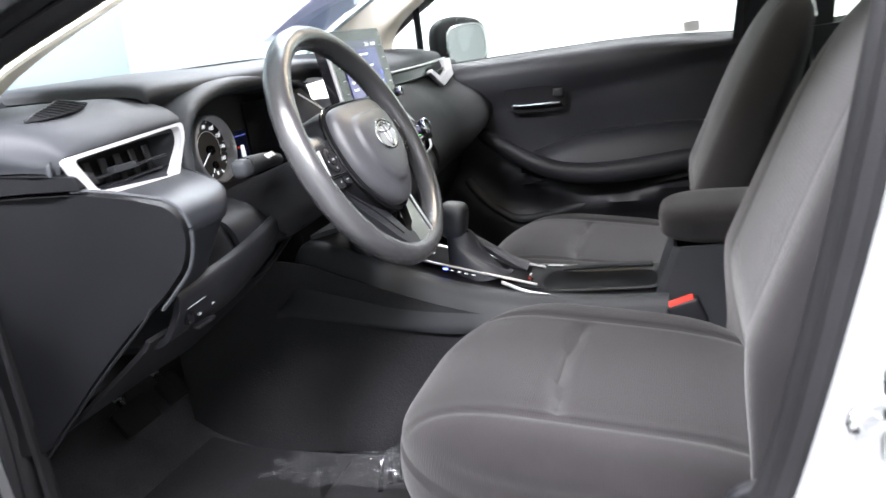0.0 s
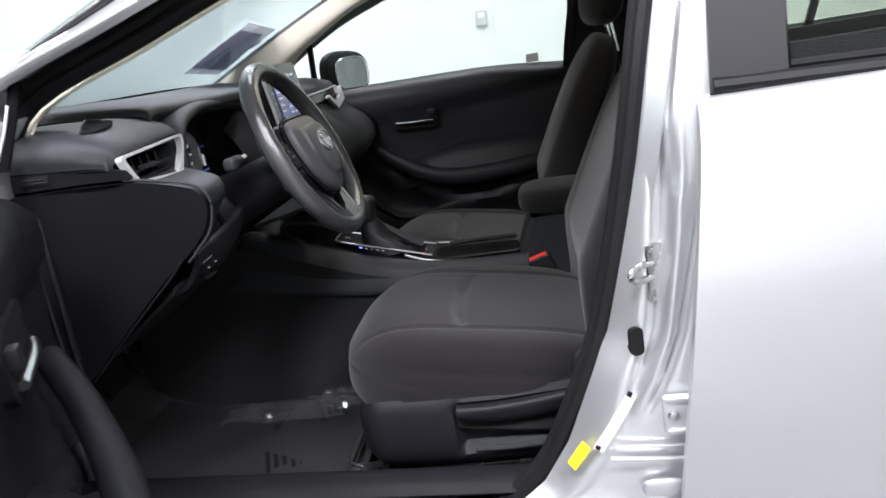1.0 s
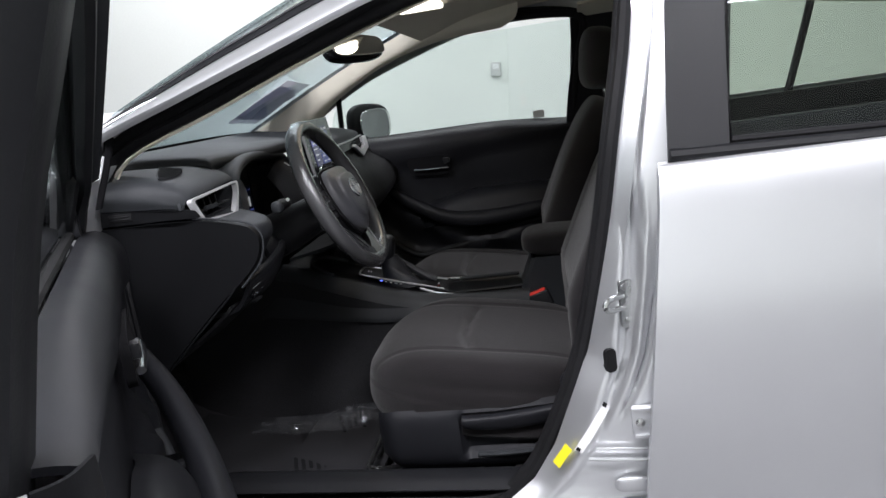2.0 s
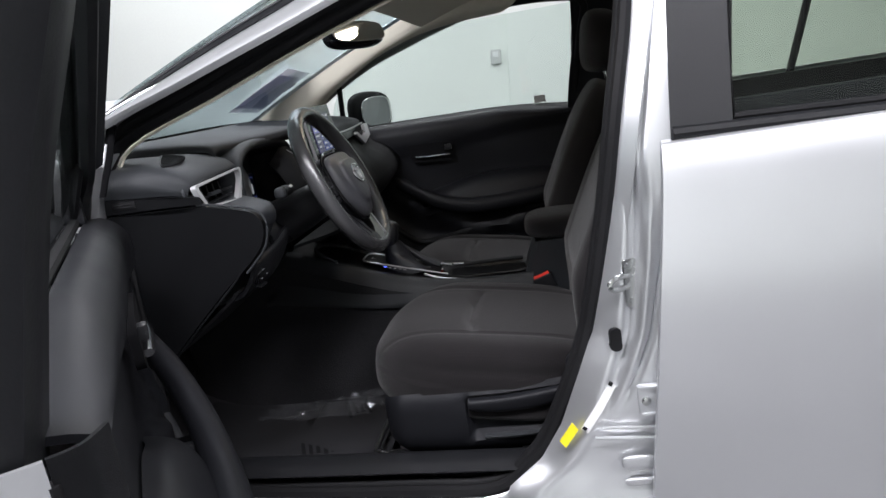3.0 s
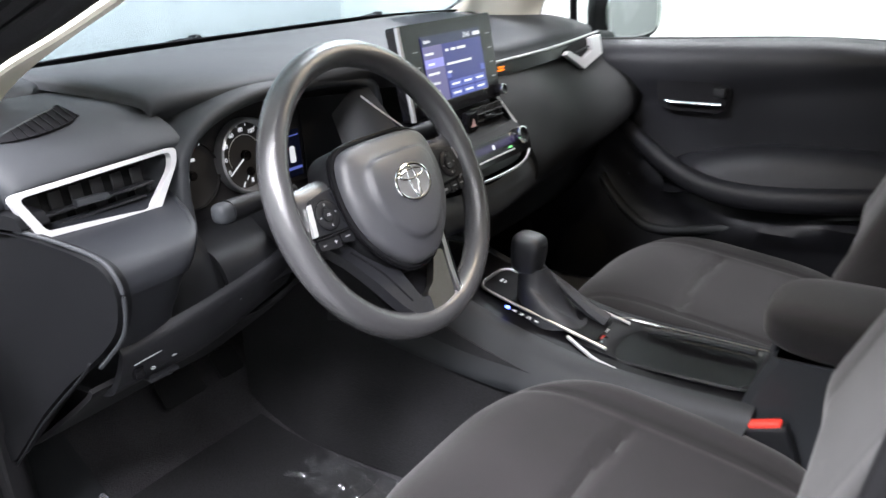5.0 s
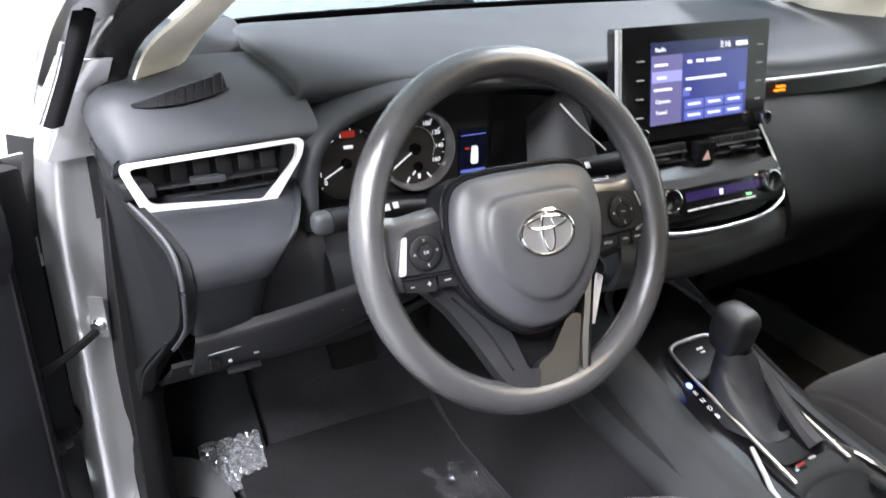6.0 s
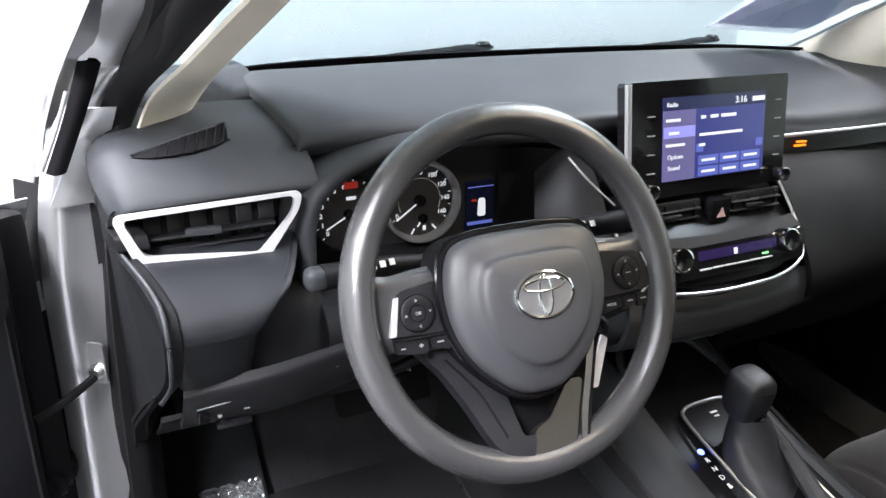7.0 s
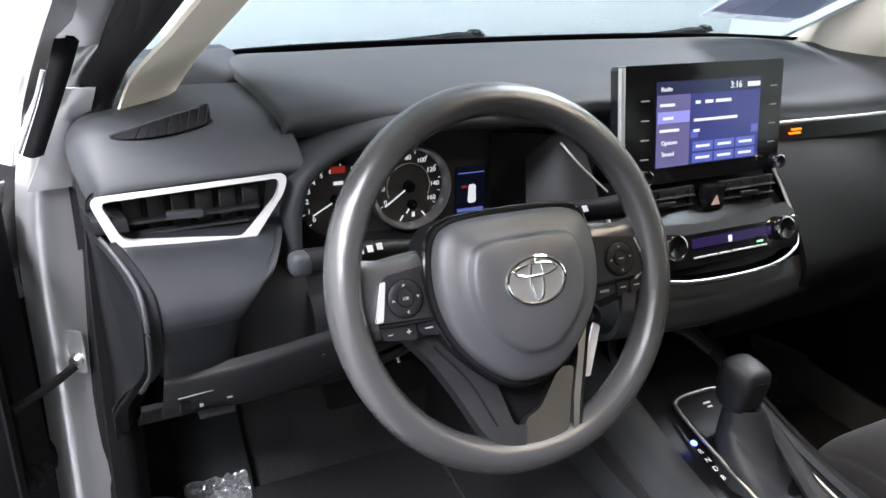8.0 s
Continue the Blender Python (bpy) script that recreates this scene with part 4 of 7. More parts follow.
def gauge(cx, cz, r, ring):
    """One dial: dark face, ring, ticks."""
    m = face(cx, GY, cz, 88)
    dial = part("dial", lathe([(0, 0.0), (r * 0.97, 0.0), (r * 0.985, 0.002), (r * 0.98, 0.006), (r * 0.97, 0.0065)], 48, m), M_FACE, cluster)
    if ring:
        part("dial_ring", lathe([(r * 0.93, 0.001), (r * 0.94, 0.012), (r * 1.0, 0.018), (r * 1.05, 0.016), (r * 1.06, 0.0)], 56, m), M_EDGE, cluster, "silver dial ring")
    return dial, m


def dial_marks(m, r, angles, numbers, size, inner=0.72):
    ticks = []
    for a in angles:
        c, s = math.cos(radians(a)), math.sin(radians(a))
        ticks.append(box(-0.0018, 0.0018, -0.00035, 0.00035, 0.001, 0.0016, 0, 1, m @ pose(c * r * 0.86, s * r * 0.86, 0.001, 0, 0, a)))
    for text, a in numbers:
        ticks.append(words(text, size, m @ pose(math.cos(radians(a)) * r * inner, math.sin(radians(a)) * r * inner, 0.002)))
    return join(*ticks)


speed, ms = gauge(-0.352, 0.872, 0.050, True)
part("printing", dial_marks(ms, 0.050, [-35 + 22.5 * k for k in range(12)], [(str(20 * k), 210 - 30 * k) for k in range(9)], 0.0085), M_LIT_WHITE, speed)
part("needle", box(0, 0.040, -0.0008, 0.0008, 0.004, 0.006, 0.0003, 1, ms @ pose(0, 0, 0, 0, 0, 214)), M_LIT_WHITE, speed)
part("inner_arc", tube([tuple(ms @ Vector((0.029 * math.cos(a), 0.029 * math.sin(a), 0.002))) for a in [radians(-25 + 10 * k) for k in range(24)]], 0.0004, 5, steps=1), M_WHITE, speed)
part("needle_hub", lathe([(0.0075, 0.0), (0.0075, 0.006), (0.006, 0.008), (0, 0.008)], 20, ms @ pose(0, 0, 0.001)), M_GLOSS, speed)
part("fuel_gauge", lathe([(0.0065, 0.0), (0.0065, 0.003), (0, 0.0035)], 18, ms @ pose(0.004, -0.024, 0.002)), M_GLOSS, speed)
part("printing", join(box(-0.001, 0.001, 0.004, 0.013, 0.002, 0.0026, 0, 1, ms @ pose(0.004, -0.024, 0, 0, 0, 145)), box(-0.002, 0.002, -0.003, 0.003, 0.002, 0.0026, 0, 1, ms @ pose(0.006, -0.037, 0)),
                      box(-0.001, 0.001, -0.004, 0.004, 0.002, 0.0026, 0, 1, ms @ pose(0.020, -0.037, 0, 0, 0, 40)), box(-0.001, 0.001, -0.004, 0.004, 0.002, 0.0026, 0, 1, ms @ pose(-0.010, -0.040, 0, 0, 0, -30))), M_LIT_WHITE, speed)
rev, mr = gauge(-0.447, 0.866, 0.046, False)
part("printing", dial_marks(mr, 0.050, [220 - 20 * k for k in range(9)], [(str(k), 218 - 20 * k) for k in range(7)], 0.0085, 0.70), M_LIT_WHITE, rev)
part("red_zone", box(-0.009, 0.009, -0.004, 0.004, 0.002, 0.003, 0, 1, mr @ pose(0.004, 0.036, 0)), M_LIT_RED, rev)
part("printed_mark", box(-0.006, 0.006, -0.002, 0.002, 0.002, 0.003, 0, 1, mr @ pose(0.004, 0.020, 0)), M_LIT_WHITE, rev)
part("needle", box(0, 0.034, -0.0007, 0.0007, 0.004, 0.006, 0.0003, 1, mr @ pose(0, 0, 0, 0, 0, 208)), M_LIT_WHITE, rev)
part("needle_hub", lathe([(0.0065, 0.0), (0.0065, 0.006), (0.005, 0.008), (0, 0.008)], 20, mr @ pose(0, 0, 0.001)), M_GLOSS, rev)
info = part("info_display", box(-0.285, -0.243, 0.2905, 0.294, 0.818, 0.889, 0.001), glow("trip_display", (0.006, 0.008, 0.024), 0.10), cluster, "dark blue trip display")
part("display_line", box(-0.283, -0.245, 0.289, 0.2902, 0.880, 0.8812, 0), M_SCREEN_BTN, info)
part("display_line", box(-0.283, -0.245, 0.289, 0.2902, 0.829, 0.833, 0), M_SCREEN_BTN, info)
part("car_symbol", prism(rounded([(-0.006, -0.013), (0.006, -0.013), (0.005, 0.012), (-0.005, 0.012)], 0.004), 0.001, face(-0.262, 0.2900, 0.853, 90), 0), M_LIT_WHITE, info)
part("door_symbol", box(-0.277, -0.270, 0.289, 0.2902, 0.861, 0.864, 0), M_LIT_RED, info)
part("blank_panel", surf([[(-0.236, 0.292, z), (-0.20, 0.28, z), (-0.165, 0.25, z)] for z in (0.81, 0.86, 0.93)], 3, 3, 0.004), M_CAP, dash)
part("cluster_ledge", surf([[(-0.51, 0.245, 0.795), (-0.36, 0.24, 0.788), (-0.2, 0.24, 0.785)], [(-0.51, 0.30, 0.815), (-0.36, 0.30, 0.812), (-0.2, 0.30, 0.80)]], 3, 4, 0.006), M_PLASTIC, dash)

# Middle: display, vents, climate panel.
TIP = 82
display = part("display", prism(rounded([(-0.132, -0.073), (0.132, -0.073), (0.134, 0.072), (-0.134, 0.072)], 0.006), 0.022, face(0.003, 0.186, 0.949, TIP), 0.003), M_GLOSS, dash, "gloss black touch display")
part("display_edge", tube([(-0.1325, 0.153, 0.882), (-0.1335, 0.172, 1.022)], 0.0042, 8, steps=2), M_EDGE, display, "silver display edge")
MS = face(0.008, 0.1635, 0.9515, TIP)
lit = part("lit_picture", box(-0.087, 0.087, -0.052, 0.052, 0, 0.0008, 0, 1, MS), M_SCREEN, display, "lit blue radio menu")
part("title_bar", box(-0.087, 0.087, 0.036, 0.052, 0.0008, 0.0014, 0, 1, MS), M_SCREEN_DARK, lit)
part("side_list", box(-0.087, -0.034, -0.052, 0.036, 0.0008, 0.0014, 0, 1, MS), M_SCREEN_SIDE, lit)
part("chosen_line", box(-0.086, -0.035, 0.002, 0.016, 0.0014, 0.0019, 0, 1, MS), glow("chosen", (0.24, 0.24, 0.62), 0.36), lit)
bars = []
for x0, x1, y, h in ((-0.083, -0.060, 0.024, 0.0035), (-0.078, -0.062, 0.008, 0.0035), (-0.083, -0.052, -0.007, 0.0035), (0.062, 0.084, 0.043, 0.006),
                      (-0.026, -0.018, 0.025, 0.004), (-0.010, 0.003, 0.025, 0.004), (0.008, 0.034, 0.025, 0.004), (-0.028, 0.046, 0.003, 0.0035), (-0.028, -0.018, -0.010, 0.0035)):
    bars.append(box(x0, x1, y - h / 2, y + h / 2, 0.0019, 0.0024, 0, 1, MS))
for bar in bars:
    part("menu_line", bar, M_LIT_WHITE, lit)
for text, x, y in (("Radio", -0.073, 0.043), ("Options", -0.067, -0.022), ("Sound", -0.069, -0.036)):
    part("menu_word", words(text, 0.0078, MS @ pose(x, y, 0.002)), M_LIT_WHITE, lit)
part("clock", words("3:16", 0.012, MS @ pose(0.042, 0.043, 0.002)), M_LIT_WHITE, lit)
for r in range(2):
    for c in range(3):
        x, y = -0.011 + c * 0.037, -0.030 - r * 0.0145
        part("preset_button", box(x - 0.017, x + 0.017, y - 0.006, y + 0.006, 0.0012, 0.0018, 0, 1, MS), M_SCREEN_BTN, lit)
        part("preset_mark", box(x - 0.012, x + 0.011, y - 0.0016, y + 0.0016, 0.0019, 0.0024, 0, 1, MS), M_LIT_WHITE, lit)
for x in (-0.026, 0.078):
    part("arrow_button", box(x - 0.006, x + 0.006, -0.019, -0.009, 0.0012, 0.0018, 0, 1, MS), M_SCREEN_BTN, lit)
for k in range(5):
    part("side_key", box(-0.111, -0.099, 0.030 - k * 0.0235, 0.0315 - k * 0.0235, 0, 0.0012, 0, 1, MS), M_PRINT, display)
    if k < 4:
        part("side_key", box(0.106, 0.117, 0.038 - k * 0.0245, 0.0395 - k * 0.0245, 0, 0.0012, 0, 1, MS), M_PRINT, display)


def knob(x, y, z, r, depth, parent, tip=TIP, turn=0.0, label=""):
    m = face(x, y, z, tip, turn)
    k = part("knob", lathe([(r * 0.98, 0), (r, depth * 0.2), (r * 0.97, depth * 0.85), (r * 0.86, depth), (r * 0.75, depth * 0.93), (0, depth * 0.9)], 28, m), M_GLOSS, parent, label)
    part("knob_ring", lathe([(r * 0.99, depth * 0.6), (r * 1.02, depth * 0.8), (r * 0.97, depth * 1.02), (r * 0.87, depth * 1.03), (r * 0.84, depth * 0.9)], 28, m), M_CHROME, k)
    return k


knob(-0.105, 0.152, 0.892, 0.0095, 0.014, display)
knob(0.121, 0.152, 0.892, 0.0095, 0.014, display)
# Gloss black surround of the stack, widening downwards.
stack = part("stack_surround", surf([[(-0.138, 0.19, 0.878), (-0.06, 0.165, 0.880), (0.06, 0.165, 0.880), (0.142, 0.19, 0.878)], [(-0.15, 0.175, 0.850), (-0.06, 0.158, 0.850), (0.06, 0.158, 0.850), (0.152, 0.175, 0.850)],
                                     [(-0.152, 0.145, 0.826), (-0.06, 0.128, 0.826), (0.06, 0.128, 0.826), (0.154, 0.145, 0.826)], [(-0.148, 0.115, 0.795), (-0.06, 0.098, 0.794), (0.06, 0.098, 0.794), (0.150, 0.115, 0.795)],
                                     [(-0.125, 0.108, 0.786), (-0.06, 0.090, 0.780), (0.06, 0.090, 0.780), (0.125, 0.108, 0.786)]], 5, 5, 0.01), M_PIANO, dash, "gloss black centre panel")
for s in (-1, 1):
    vent = part("centre_vent", box(0.072 * s + 0.012 - 0.052, 0.072 * s + 0.012 + 0.048, 0.152, 0.160, 0.838, 0.872, 0.003), M_RUBBER, dash, "black centre air vent")
    for k in range(2):
        part("slat", box(0.072 * s + 0.012 - 0.050, 0.072 * s + 0.012 + 0.046, 0.146, 0.154, 0.848 + k * 0.012, 0.850 + k * 0.012, 0.0008, 1), M_PLASTIC, vent)
    for k in range(4):
        part("vane", box(0.072 * s + 0.012 - 0.038 + k * 0.025, 0.072 * s + 0.012 - 0.036 + k * 0.025, 0.149, 0.155, 0.841, 0.869, 0.0005, 1), M_CAP, vent)
    part("thumb_tab", box(0.072 * s - 0.006, 0.072 * s + 0.024, 0.143, 0.150, 0.852, 0.857, 0.002), M_KNOB, vent)
haz = part("hazard_button", box(-0.002, 0.032, 0.140, 0.156, 0.838, 0.872, 0.004), M_GLOSS, dash, "hazard warning button")
part("hazard_mark", prism([(-0.007, -0.006), (0.007, -0.006), (0, 0.007)], 0.001, face(0.015, 0.1395, 0.853, 90), 0), mat("hazard_pink", (0.45, 0.30, 0.30), 0.4), haz)
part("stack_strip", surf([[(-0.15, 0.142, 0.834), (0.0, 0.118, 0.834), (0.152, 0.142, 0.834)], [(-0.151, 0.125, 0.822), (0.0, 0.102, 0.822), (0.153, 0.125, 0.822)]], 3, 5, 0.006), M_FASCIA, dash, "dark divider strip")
MC = face(0.000, 0.096, 0.810, 72)
climate = part("climate_panel", prism(rounded([(-0.125, -0.019), (0.118, -0.019), (0.128, 0.020), (-0.13, 0.020)], 0.006), 0.004, MC, 0.0015), M_GLOSS, dash, "gloss black climate panel")
part("climate_display", box(-0.062, 0.072, 0.002, 0.014, 0.004, 0.0046, 0, 1, MC), glow("violet_display", (0.016, 0.009, 0.045), 0.4), climate)
part("fan_mark", box(-0.003, 0.003, 0.003, 0.011, 0.0046, 0.005, 0, 1, MC), M_LIT_WHITE, climate)
for k in range(6):
    part("climate_key", box(-0.062 + k * 0.021, -0.043 + k * 0.021, -0.0105, -0.0080, 0.004, 0.0062, 0.0006, 1, MC), M_MARK, climate)
part("key_light", box(0.046, 0.056, -0.0045, -0.0025, 0.004, 0.0048, 0, 1, MC), M_LIT_GREEN, climate)
knob(-0.102, 0.096, 0.820, 0.0155, 0.020, dash, 72, 0, "black climate knob")
knob(0.090, 0.104, 0.816, 0.0155, 0.020, dash, 72, 0, "black climate knob")
part("stack_chrome", tube([(0.148, 0.17, 0.875), (0.153, 0.145, 0.84), (0.149, 0.118, 0.806), (0.130, 0.098, 0.784), (0.06, 0.080, 0.775), (-0.06, 0.080, 0.775), (-0.130, 0.098, 0.784), (-0.149, 0.118, 0.806), (-0.152, 0.15, 0.85)], 0.0024, 8, steps=8), M_SPOKE, dash, "thin chrome surround")
part("stack_cheek", surf([[(-0.150, 0.24, 0.95), (-0.175, 0.24, 0.93), (-0.20, 0.255, 0.90)], [(-0.152, 0.18, 0.88), (-0.185, 0.19, 0.87), (-0.22, 0.22, 0.85)], [(-0.16, 0.135, 0.82), (-0.19, 0.15, 0.81), (-0.23, 0.20, 0.80)], [(-0.15, 0.11, 0.76), (-0.19, 0.13, 0.74), (-0.23, 0.18, 0.73)]], 4, 4, 0.008), M_CAP, dash)
part("cheek_line", tube([(-0.142, 0.165, 0.875), (-0.17, 0.185, 0.905), (-0.185, 0.21, 0.93)], 0.0014, 6), M_EDGE, dash)

# Passenger's side: soft fascia, strip and vent.
fascia = []
for x, dz in ((0.155, 0.0), (0.20, 0.0), (0.30, 0.002), (0.45, 0.004), (0.60, 0.010), (0.69, 0.02), (0.72, 0.035)):
    w = (x - 0.15) / 0.57
    g = max(0.0, min(1.0, (x - 0.32) / 0.20))
    fascia.append([(x, 0.228, 0.905), (x, 0.198 - 0.01 * w + 0.022 * g, 0.885 + dz * 0.3 - 0.006 * g), (x, 0.160 - 0.03 * w + 0.062 * g, 0.85 + dz * 0.5), (x, 0.125 - 0.02 * w + 0.025 * g, 0.80 + dz), (x, 0.100 + 0.01 * w, 0.745 + dz * 1.2), (x, 0.125 + 0.02 * w, 0.705 + dz * 1.6), (x, 0.20, 0.675 + dz * 2)])
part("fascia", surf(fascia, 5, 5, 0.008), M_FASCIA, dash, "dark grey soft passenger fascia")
part("lower_lip", surf([[(-0.15, 0.11, 0.765), (0, 0.095, 0.758), (0.158, 0.11, 0.765)], [(-0.16, 0.095, 0.735), (0, 0.088, 0.73), (0.17, 0.10, 0.735)], [(-0.17, 0.115, 0.70), (0, 0.105, 0.695), (0.18, 0.12, 0.70)], [(-0.17, 0.25, 0.67), (0, 0.25, 0.67), (0.18, 0.25, 0.67)]], 5, 5, 0.008), M_SOFT, dash)
part("glovebox", surf([[(x, y, z) for x in (0.16, 0.45, 0.71)] for y, z in ((0.20, 0.68), (0.235, 0.60), (0.32, 0.52), (0.60, 0.50))], 4, 3, 0.008), M_PLASTIC, dash, "dark plastic glovebox lid")
part("passenger_strip", surf([[(0.14, 0.215, 0.928), (0.4, 0.205, 0.930), (0.72, 0.235, 0.932)], [(0.14, 0.208, 0.900), (0.4, 0.196, 0.902), (0.72, 0.226, 0.905)]], 3, 6, 0.008), M_PIANO, dash, "gloss black trim strip")
part("strip_chrome", tube([(0.14, 0.207, 0.927), (0.42, 0.197, 0.929), (0.738, 0.226, 0.932)], 0.0030, 8), M_EDGE, dash, "satin silver trim line")
part("airbag_light", box(0.208, 0.230, 0.199, 0.203, 0.9105, 0.9125, 0), M_LIT_ORANGE, dash, "orange lit airbag sign")
part("airbag_light", box(0.212, 0.230, 0.199, 0.203, 0.9160, 0.9180, 0), M_LIT_ORANGE, dash)
VP = face(0.60, 0.200, 0.895, 85)
pvent = part("vent_frame", prism([(0.020, 0.034), (0.071, 0.036), (0.077, -0.008), (-0.028, -0.030), (-0.115, 0.011), (-0.100, 0.018), (-0.030, -0.009), (0.024, 0.006)], 0.012, VP, 0.0025), M_SATIN, dash, "satin silver vent frame")
part("duct", prism([(-0.100, 0.020), (0.022, 0.036), (0.026, 0.005), (-0.030, -0.011)], 0.004, VP @ pose(0, 0, -0.004), 0), M_RUBBER, pvent)
part("slat", box(-0.060, 0.022, -0.0015, 0.0015, 0.0, 0.006, 0.0005, 1, VP @ pose(0, 0.013, 0, 0, 0, 5)), M_PLASTIC, pvent)

# ---- steering wheel and column ----
WT = 68
WM = face(-0.356, 0.034, 0.852, WT)
wheel = thing("steering_wheel", (-0.36, 0.10, 0.80), "dark grey three-spoke steering wheel with silver lower spoke", "steering wheel")


def ring_point(a, r=0.172):
    return WM @ Vector((r * math.cos(a), r * math.sin(a), 0))


axis = WM.to_3x3() @ Vector((0, 0, 1))
part("rim", tube([ring_point(2 * math.pi * k / 48) for k in range(48)], 0.0165, 14, True, 2, 1.12, axis), M_WHEEL, wheel, "grained dark grey wheel rim")
HUB = [(-0.068, 0.058), (-0.040, 0.062), (0, 0.0625), (0.040, 0.062), (0.068, 0.058), (0.083, 0.046), (0.090, 0.018), (0.088, -0.016), (0.076, -0.048), (0.053, -0.077), (0.026, -0.097), (0, -0.1015), (-0.026, -0.097), (-0.053, -0.077), (-0.076, -0.048), (-0.088, -0.016), (-0.090, 0.018), (-0.083, 0.046)]
hubline = [(p[0], p[1]) for p in curve([(x, y, 0) for x, y in HUB], 4, True)]


def padded(outline, rings, m, mid=(0.0, -0.012)):
    """A cushioned cover: rings of (scale, height), the outline easing towards a smaller middle panel."""
    bm = bmesh.new()
    vs = []
    for sc, h in rings:
        vs.append([bm.verts.new((mid[0] + (x - mid[0]) * sc, mid[1] + (y - mid[1]) * sc * (1 if sc > 0.8 else 0.97), h)) for x, y in outline])
    n = len(outline)
    for a, b in zip(vs, vs[1:]):
        for i in range(n):
            j = (i + 1) % n
            bm.faces.new((a[i], a[j], b[j], b[i]))
    bm.faces.new(vs[-1])
    bm.faces.new(vs[0][::-1])
    return moved(bm, m)


COVER = [(0.985, -0.012), (0.985, 0.010), (0.972, 0.0155), (0.945, 0.0195), (0.90, 0.0225), (0.80, 0.0262), (0.71, 0.0285), (0.695, 0.0300), (0.672, 0.0332), (0.655, 0.0350), (0.62, 0.0362), (0.50, 0.0385), (0.30, 0.0402), (0.10, 0.0408)]
hub = part("airbag_cover", padded(hubline, COVER, WM), M_AIRBAG, wheel, "grained dark grey airbag cover", 60)
part("cover_seam", tube([WM @ Vector((x * 1.0, y * 1.0, 0.006)) for x, y in hubline], 0.0030, 8, True, 1, 1.0, axis), M_VOID, hub)
part("cover_rim", tube([WM @ Vector((x * 1.038, (y + 0.012) * 1.038 - 0.012, 0.004)) for x, y in hubline], 0.0024, 8, True, 1, 1.0, axis), M_GLOSS, hub)
part("hub_back", padded([(x * 1.06, y * 1.05) for x, y in hubline], [(1.0, -0.030), (1.0, -0.006), (0.97, 0.000)], WM), M_CAP, wheel)
EM = WM @ pose(0, -0.004, 0.0412)


def oval(rx, ry, r, m, cy=0.0, n=28):
    return tube([m @ Vector((rx * math.cos(2 * math.pi * k / n), cy + ry * math.sin(2 * math.pi * k / n), 0)) for k in range(n)], r, 8, True, 2, 1.0, axis)


badge = part("badge", oval(0.0310, 0.0215, 0.0021, EM), M_CHROME, hub, "oval chrome badge")
part("badge_dish", moved(lathe([(0.030, -0.0012), (0.030, 0.0004), (0.0, 0.0004)], 28), EM @ Matrix.Diagonal((1.0, 0.69, 1, 1))), M_EDGE, badge)
part("badge_bar", oval(0.0225, 0.0058, 0.0013, EM @ pose(0, 0, 0.0015), 0.0095), M_CHROME, badge)
part("badge_bar", oval(0.0068, 0.0185, 0.0013, EM @ pose(0, 0, 0.0015)), M_CHROME, badge)
# Side spokes with keys; s is -1 for the driver's left hand side.
ARM = [[(0.080, 0.040, -0.016), (0.11, 0.038, -0.012), (0.140, 0.036, -0.008), (0.168, 0.046, -0.004)], [(0.082, 0.030, -0.004), (0.11, 0.029, -0.002), (0.142, 0.026, -0.002), (0.170, 0.030, -0.002)],
       [(0.084, 0.000, 0.001), (0.115, 0.000, 0.001), (0.146, 0.000, -0.001), (0.170, 0.000, -0.003)], [(0.082, -0.024, -0.002), (0.115, -0.023, -0.002), (0.146, -0.022, -0.003), (0.168, -0.024, -0.004)],
       [(0.078, -0.042, -0.014), (0.112, -0.040, -0.012), (0.144, -0.036, -0.010), (0.162, -0.046, -0.006)]]
